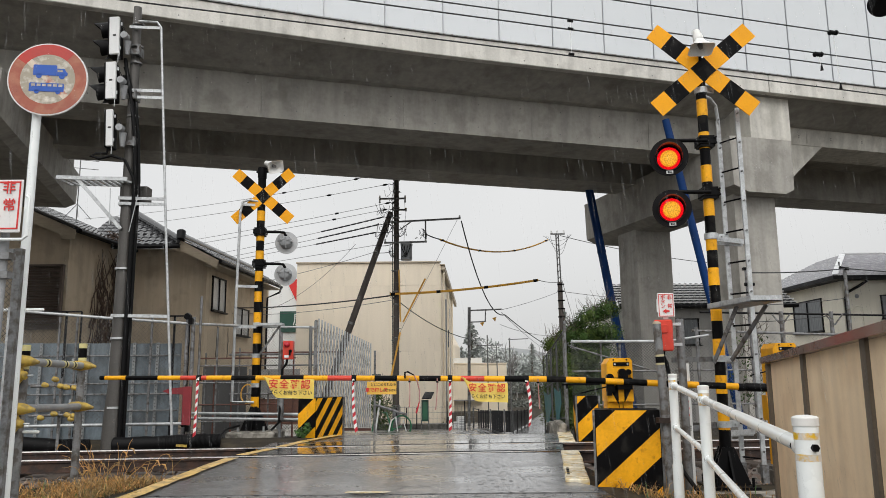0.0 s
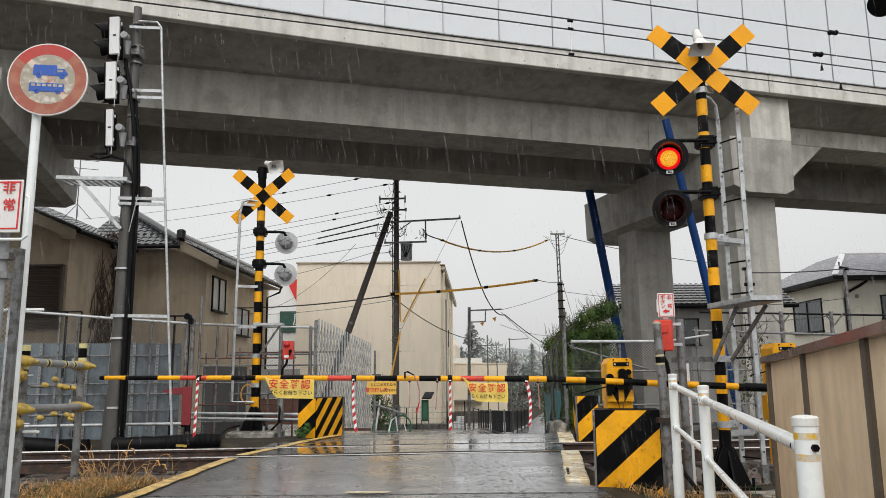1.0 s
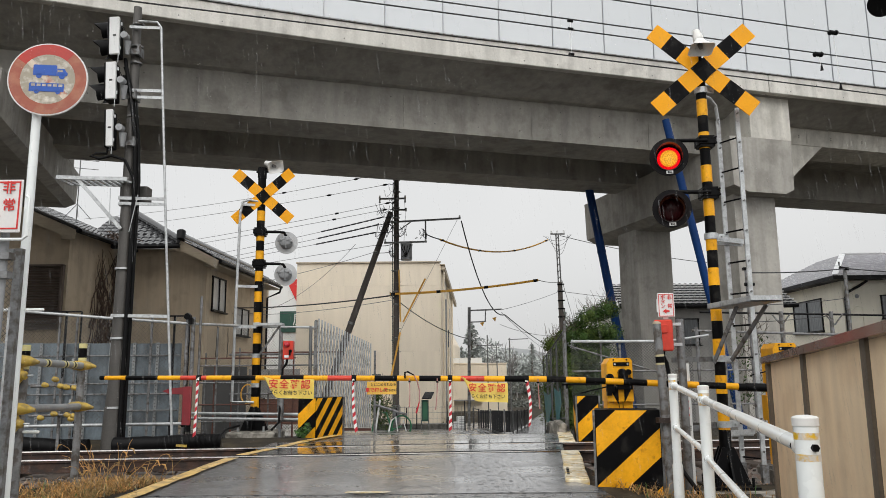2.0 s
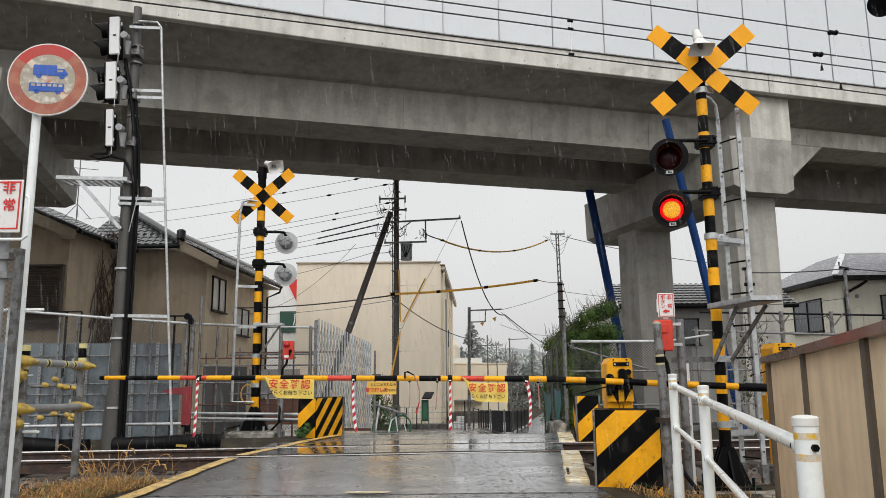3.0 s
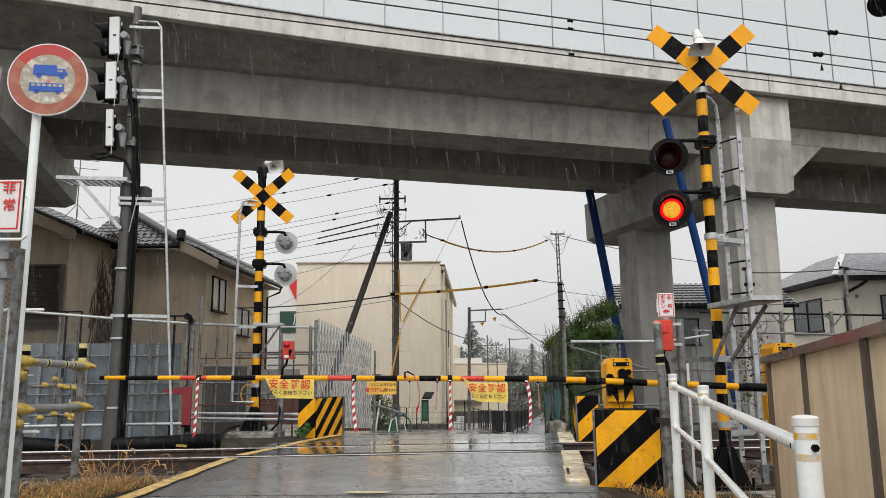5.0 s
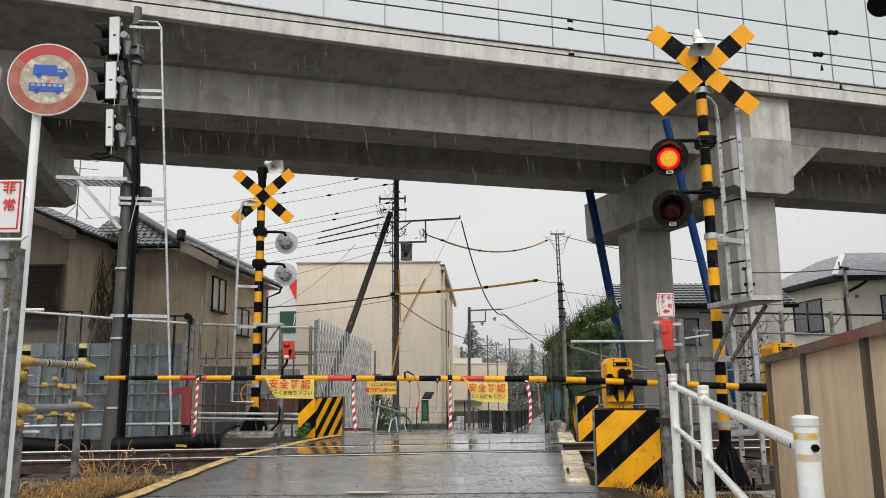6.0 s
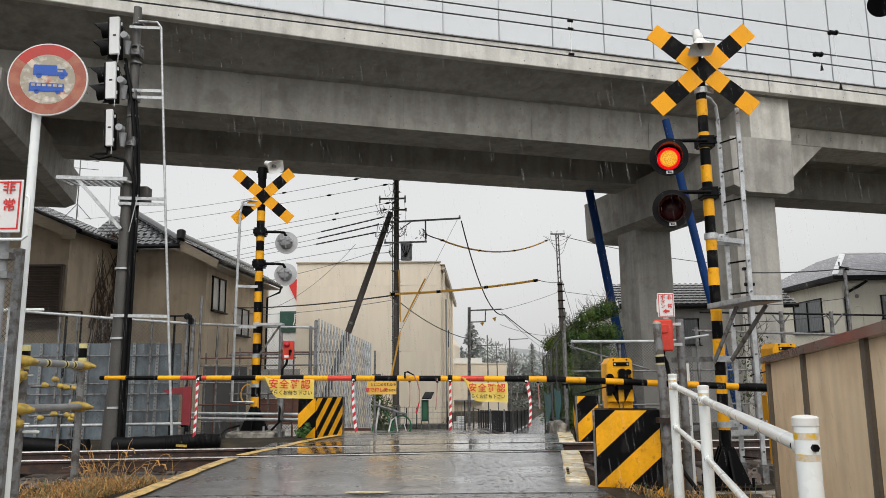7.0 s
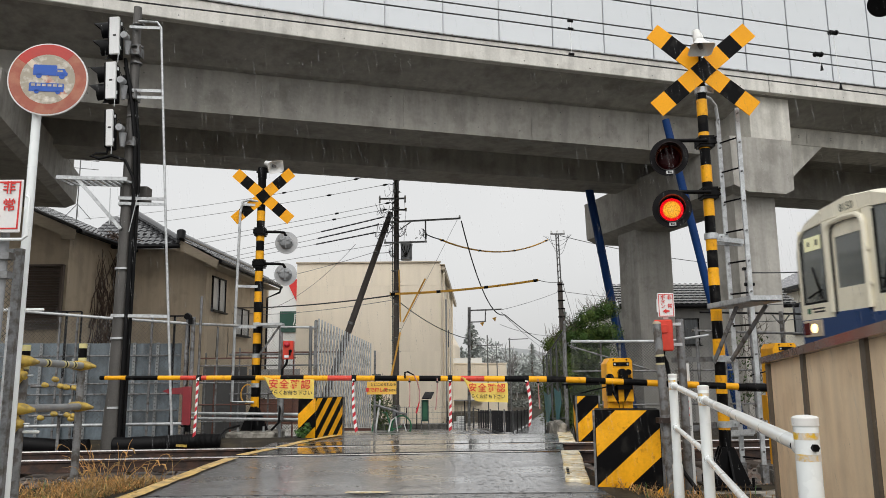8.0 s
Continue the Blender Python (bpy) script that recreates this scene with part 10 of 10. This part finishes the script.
def build_train():
    t = thing("railway_car", (0, 0, 0), "cream commuter train car with a blue band and lit headlights", "train")
    bm = B()
    rings = []
    for x, sh, dr in ((0.0, 0.055, 0.06), (0.03, 0.03, 0.04), (0.09, 0.01, 0.02), (0.2, 0.0, 0.0), (0.4, 0.0, 0.0), (20.0, 0.0, 0.0)):
        half = car_section(sh, dr)
        ring = [(x, -a, z) for a, z in half] + [(x, a, z) for a, z in half[-2::-1]]
        rings.append([bm.verts.new(p) for p in ring])
    k_n = len(rings[0])
    for r0, r1 in zip(rings, rings[1:]):
        for k in range(k_n - 1):
            f = bm.faces.new((r0[k], r0[k + 1], r1[k + 1], r1[k]))
    # front wall is left open between its pillars and closed with panels below
    body = part("body", bm, [CREAM], t, "cream painted car body", 50)
    # front panels
    def front(name, mat, pts, x0=0.0, x1=0.05, label="", parent=None):
        return piece(name, mat, parent or t, lambda b_: prism(b_, [(x0, y, z) for y, z in pts], (x1 - x0, 0, 0)), label, 0, 0.0)

    # local +y is the far side of the track when the nose points along -x
    lower = [(-1.345, 0.99), (1.345, 0.99), (1.34, 1.36), (-1.34, 1.36)]
    front("front_skirt", CREAM, lower, 0.0, 0.05)
    front("blue_front", TRAIN_BLUE, [(-1.34, 1.362), (1.34, 1.362), (1.335, 1.80), (0.45, 1.80), (0.44, 1.87), (-0.44, 1.87), (-0.45, 1.80), (-1.335, 1.80)], -0.004, 0.05, "blue front band")
    for sg in (-1, 1):
        front("front_pillar", CREAM, [(sg * 1.335, 1.802), (sg * 1.264, 1.802), (sg * 1.264, 3.27), (sg * 1.33, 3.06)], 0.0, 0.06)
        front("front_post", CREAM, [(sg * 0.60, 1.802), (sg * 0.38, 1.802), (sg * 0.38, 3.30), (sg * 0.60, 3.29)], -0.002, 0.06)
        front("front_sill", CREAM, [(sg * 1.262, 1.802), (sg * 0.602, 1.802), (sg * 0.602, 2.04), (sg * 1.262, 2.04)], 0.0, 0.05)
        g = front("windscreen", TRAIN_GLASS, [(sg * 1.262, 2.042), (sg * 0.602, 2.042), (sg * 0.602, 3.29), (sg * 1.12, 3.24), (sg * 1.235, 3.16), (sg * 1.262, 3.06)], 0.025, 0.035, "dark tinted windscreen")
        g.visible_shadow = False
        front("seal", RUBBER, [(sg * 1.262, 2.042), (sg * 0.602, 2.042), (sg * 0.602, 2.075), (sg * 1.262, 2.075)], 0.004, 0.024, "", g)
        front("seal", RUBBER, [(sg * 1.262, 2.076), (sg * 1.23, 2.076), (sg * 1.23, 3.10), (sg * 1.262, 3.06)], 0.004, 0.024, "", g)
        front("seal", RUBBER, [(sg * 0.635, 2.076), (sg * 0.602, 2.076), (sg * 0.602, 3.25), (sg * 0.635, 3.25)], 0.004, 0.024, "", g)
        piece("wiper", BLACK_IRON, g, lambda b_: (bar(b_, (-0.012, sg * 0.72, 2.10), (-0.012, sg * 0.92, 2.62), 0.02, 0.03), bar(b_, (-0.02, sg * 0.70, 2.25), (-0.02, sg * 1.08, 2.14), 0.03, 0.02)), "", 0)
        # lights
        hs = piece("light_housing", HOUSING, t, lambda b_: box(b_, (-0.012, sg * 1.03, 1.655), (0.03, 0.50, 0.26)), "pale rectangular light housing", 0, 0.008)
        inner = sg * 0.98
        piece("headlight", HEADLIGHT, hs, lambda b_: dome(b_, (-0.028, inner, 1.655), (-1, 0, 0), 0.075, 0.03), "lit round headlight")
        piece("headlight_bezel", HOUSING, hs, lambda b_: ring_disc(b_, Matrix.Translation((-0.03, inner, 1.655)) @ pose(0, 0, 0, 0, 0, -90), 0.10, 0.077, 0, 0.02))
        piece("tail_light", TAIL, hs, lambda b_: box(b_, (-0.03, sg * 1.18, 1.655), (0.01, 0.17, 0.19)), "dark red tail lamp", 0)
    for y in (0.92,):
        front("destination_sign", DEST, [(y - 0.22, 2.90), (y + 0.22, 2.90), (y + 0.22, 3.12), (y - 0.22, 3.12)], 0.012, 0.022, "pale yellow destination panel")
        front("sign_writing", SIGN_INK, [(y - 0.16, 2.965), (y - 0.09, 2.965), (y - 0.09, 3.06), (y - 0.16, 3.06)], 0.008, 0.0115)
        front("sign_writing", SIGN_INK, [(y + 0.07, 2.97), (y + 0.13, 2.97), (y + 0.13, 3.05), (y + 0.07, 3.05)], 0.008, 0.0115)
    # gangway door in its arched frame
    front("front_head", CREAM, [(-0.598, 3.302), (0.598, 3.302), (0.598, 3.50), (0.0, 3.56), (-0.598, 3.50)], 0.0, 0.06)
    front("front_head", CREAM, [(0.602, 3.292), (1.12, 3.242), (1.235, 3.162), (1.30, 3.08), (1.26, 3.17), (1.08, 3.34), (0.602, 3.50)], 0.0, 0.06)
    front("front_head", CREAM, [(-0.602, 3.292), (-1.12, 3.242), (-1.235, 3.162), (-1.30, 3.08), (-1.26, 3.17), (-1.08, 3.34), (-0.602, 3.50)], 0.0, 0.06)
    arch = [(-0.44, 1.87), (-0.44, 3.08), (-0.40, 3.18), (-0.30, 3.235), (0.0, 3.25), (0.30, 3.235), (0.40, 3.18), (0.44, 3.08), (0.44, 1.87)]
    piece("gangway_frame", CREAM, t, lambda b_: sweep(b_, [(-0.03, y, z) for y, z in arch], 0.045, 8), "raised arched gangway frame")
    piece("door_seal", RUBBER, t, lambda b_: sweep(b_, [(-0.006, y * 0.875, z - 0.03) for y, z in arch], 0.017, 6), "dark rubber seal round the door")
    dr = front("gangway_door", CREAM, [(-0.378, 1.872), (0.378, 1.872), (0.378, 2.22), (-0.378, 2.22)], 0.01, 0.05, "cream gangway door")
    front("door_leaf", CREAM, [(-0.378, 2.222), (-0.325, 2.222), (-0.325, 3.20), (-0.378, 3.20)], 0.01, 0.05, "", dr)
    front("door_leaf", CREAM, [(0.325, 2.222), (0.378, 2.222), (0.378, 3.20), (0.325, 3.20)], 0.01, 0.05, "", dr)
    front("door_leaf", CREAM, [(-0.323, 3.0), (0.323, 3.0), (0.323, 3.298), (-0.323, 3.298)], 0.01, 0.05, "", dr)
    pane = front("door_window", TRAIN_GLASS, [(-0.323, 2.222), (0.323, 2.222), (0.323, 2.998), (-0.323, 2.998)], 0.02, 0.03, "dark door window", dr)
    pane.visible_shadow = False
    piece("handle", GALV, dr, lambda b_: rod(b_, (-0.01, -0.36, 1.95), (-0.01, -0.36, 2.15), 0.012, n=8))
    for y, z in ((0.47, 2.7), (0.47, 2.2), (-0.47, 2.7), (-0.47, 2.2)):
        piece("hinge", CREAM, t, lambda b_: box(b_, (-0.03, y, z), (0.03, 0.10, 0.05)), "", 0)
    # number above the door, and small unreadable line below the window
    number = lettering("car_number", "8150", 0.17, pose(-0.008, -0.06, 3.40, 90, 0, -90), SIGN_INK, t, bold=0.001)
    front("small_writing", INK_BLACK, [(0.70, 1.90), (1.0, 1.90), (1.0, 1.925), (0.70, 1.925)], -0.004, 0.0)
    front("small_writing", INK_BLACK, [(0.70, 1.95), (1.05, 1.95), (1.05, 1.975), (0.70, 1.975)], -0.004, 0.0)
    front("emblem", BOARD_GREEN, [(1.08, 1.89), (1.17, 1.89), (1.17, 1.98), (1.08, 1.98)], -0.004, 0.0)
    # cab behind the glass
    piece("cab_wall", CAB_DARK, t, lambda b_: box(b_, (1.9, 0, 2.2), (0.05, 2.6, 2.2)), "dim cab bulkhead", 0)
    piece("cab_desk", CAB_DARK, t, lambda b_: (box(b_, (0.35, 0.85, 1.95), (0.5, 0.9, 0.25)), box(b_, (0.35, -0.85, 1.95), (0.5, 0.9, 0.25))), "", 0)
    piece("cab_board", OFF_WHITE, t, lambda b_: box(b_, (0.14, 0.78, 2.62), (0.02, 0.24, 0.34)), "white board behind the windscreen", 0)
    piece("cab_console", UNDERFRAME, t, lambda b_: prism(b_, [(0.06, 0.62, 2.08), (0.06, 1.02, 2.08), (0.06, 0.72, 2.52), (0.06, 0.62, 2.52)], (0.1, 0, 0)), "dark driver's console", 0)
    piece("cab_floor", CAB_DARK, t, lambda b_: box(b_, (1.0, 0, 1.15), (1.8, 2.6, 0.06)), "", 0)
    # sides: band, windows, doors
    for sg in (-1, 1):
        y = sg * 1.413
        piece("blue_band", TRAIN_BLUE, t, lambda b_: box(b_, (10.1, y, 1.58), (19.7, 0.012, 0.44)), "blue side band", 0)
        for i, x in enumerate((0.95, 3.1, 7.9, 12.7, 17.4)):
            w = 0.6 if i == 0 else 1.3
            d = piece("side_door", CREAM, t, lambda b_: box(b_, (x, y, 1.95), (w, 0.02, 1.88)), "", 0, 0.006)
            if i == 0:
                piece("door_window", WINDOW_GLASS, d, lambda b_: box(b_, (x, y + sg * 0.008, 2.42), (0.42, 0.02, 0.75)), "", 0)
            else:
                for dx in (-0.32, 0.32):
                    piece("door_window", WINDOW_GLASS, d, lambda b_: box(b_, (x + dx, y + sg * 0.008, 2.42), (0.42, 0.02, 0.80)), "", 0)
        for x in (1.85, 4.85, 6.2, 9.65, 11.0, 14.4, 15.7, 18.9):
            fr = piece("side_window", GALV, t, lambda b_: box(b_, (x, y, 2.42), (1.18 if x > 2 else 0.7, 0.016, 0.86)), "", 0)
            piece("pane", WINDOW_GLASS, fr, lambda b_: box(b_, (x, y + sg * 0.008, 2.42), (1.08 if x > 2 else 0.6, 0.016, 0.76)), "", 0)
    piece("rear_wall", CREAM, t, lambda b_: prism(b_, [(20.0, -a, z) for a, z in car_section()] + [(20.0, a, z) for a, z in car_section()[-2::-1]], (-0.05, 0, 0)), "", 0)
    piece("roof_unit", TRAIN_ROOF, t, lambda b_: [box(b_, (x, 0, 3.76), (1.6, 1.3, 0.22)) for x in (4.5, 8.5, 12.5, 16.5)], "", 0, 0.03)
    piece("antenna_box", GREY_CASE, t, lambda b_: (box(b_, (1.1, -0.3, 3.80), (0.5, 0.5, 0.24)),), "grey roof box", 0, 0.02)
    piece("underframe", UNDERFRAME, t, lambda b_: (box(b_, (10.0, 0, 0.85), (19.6, 2.3, 0.25)), [box(b_, (x, 0, 0.55), (2.2, 2.2, 0.5)) for x in (7.0, 10.2, 13.2)]), "", 0)
    piece("coupler", UNDERFRAME, t, lambda b_: (box(b_, (-0.12, 0, 0.88), (0.5, 0.26, 0.24)), box(b_, (-0.36, 0, 0.88), (0.12, 0.34, 0.3))), "", 0, 0.02)
    for xb in (3.2, 16.8):
        bg = piece("bogie", UNDERFRAME, t, lambda b_: [box(b_, (xb, sg * 0.95, 0.5), (2.9, 0.14, 0.28)) for sg in (-1, 1)], "", 0)
        for dx in (-1.05, 1.05):
            piece("wheelset", RAIL_RUST, bg, lambda b_: ([rod(b_, (xb + dx, sg * 0.50, 0.434), (xb + dx, sg * 0.625, 0.434), 0.43, n=28) for sg in (-1, 1)], rod(b_, (xb + dx, -0.6, 0.434), (xb + dx, 0.6, 0.434), 0.08, n=12)))
    return t


TRAIN = build_train()


# ---- falling rain ----
def build_rain():
    rng = random.Random(77)
    m = bpy.data.materials.new("rain_streak")
    m.use_nodes = True
    n, l = m.node_tree.nodes, m.node_tree.links
    b = n["Principled BSDF"]
    b.inputs["Base Color"].default_value = (0.9, 0.92, 0.94, 1)
    b.inputs["Roughness"].default_value = 0.1
    b.inputs["Alpha"].default_value = 0.085
    tr = n.new("ShaderNodeBsdfTranslucent")
    me = bpy.data.meshes.new("rain")
    verts, faces = [], []
    lean = Vector((0.16, 0.0, -1)).normalized()
    for i in range(60000):
        y = 1.3 + 5.2 * rng.random() ** 0.8
        half = 0.66 * y + 0.5
        c = Vector((rng.uniform(-half, half), y, rng.uniform(-0.2, 62.0)))
        L = rng.uniform(0.022, 0.05) * (0.7 + 0.12 * y)
        w = rng.uniform(0.0006, 0.0012) * (0.8 + 0.12 * y)
        a, e = c - lean * L, c + lean * L
        k = len(verts)
        verts += [a, c + Vector((w, 0, 0)), c + Vector((-w * 0.5, w * 0.87, 0)), c + Vector((-w * 0.5, -w * 0.87, 0)), e]
        faces += [(k, k + 1, k + 2), (k, k + 2, k + 3), (k, k + 3, k + 1), (k + 4, k + 2, k + 1), (k + 4, k + 3, k + 2), (k + 4, k + 1, k + 3)]
    me.from_pydata(verts, [], faces)
    me.materials.append(m)
    ob = new("rain", me)
    return tagged(ob, "falling rain drops drawn out into thin streaks", "rain", "", "stuff")


RAIN = build_rain()


# ---- what moves ----
def motions():
    # the train rolls in from the right along the track
    d = Vector((0.99597, 0.08964, 0))
    nose = Vector((6.005, 10.92, 0.0))
    rows = []
    for k in range(17):
        t = 0.5 * k
        p = nose + d * (9.7 * (8.0 - t))
        rows.append((t, pose(p.x, p.y, 0.0, 0, 0, 5.143)))
    walk(TRAIN, rows)
    # rain falls at about seven metres a second, slanting a little
    rows = []
    for k in range(17):
        t = 0.5 * k
        rows.append((t, pose(0.16 * 7.0 * t * 0.14, 0, -7.0 * t)))
    walk(RAIN, rows)
    # the two lamps change over: each inner disc turns its bright or its dark face outwards
    changes = [0.0333, 0.6, 1.2, 1.8, 2.4, 3.0, 3.7, 4.3, 4.9, 5.5, 6.1, 6.7, 7.4]
    for (rot, home), lit in zip(ROTORS, (True, False)):
        rows = [(0.0, home @ pose(0, 0, 0, 0, 0, 0 if lit else 180))]
        if not lit:
            # already bright when the clip starts
            rows = [(0.0, home)]
        state = True
        for i, t in enumerate(changes):
            want = (i % 2 == 1) if lit else (i % 2 == 0)
            if want == state:
                continue
            a0, a1 = (0, 180) if state else (180, 360)
            if want:
                a0, a1 = 180, 0
            else:
                a0, a1 = 0, 180
            for q in range(4):
                rows.append((t + q / 30.0, home @ pose(0, 0, 0, 0, 0, a0 + (a1 - a0) * q / 3)))
            state = want
        rows.append((8.0, home @ pose(0, 0, 0, 0, 0, 0 if state else 180)))
        walk(rot, rows)


motions()
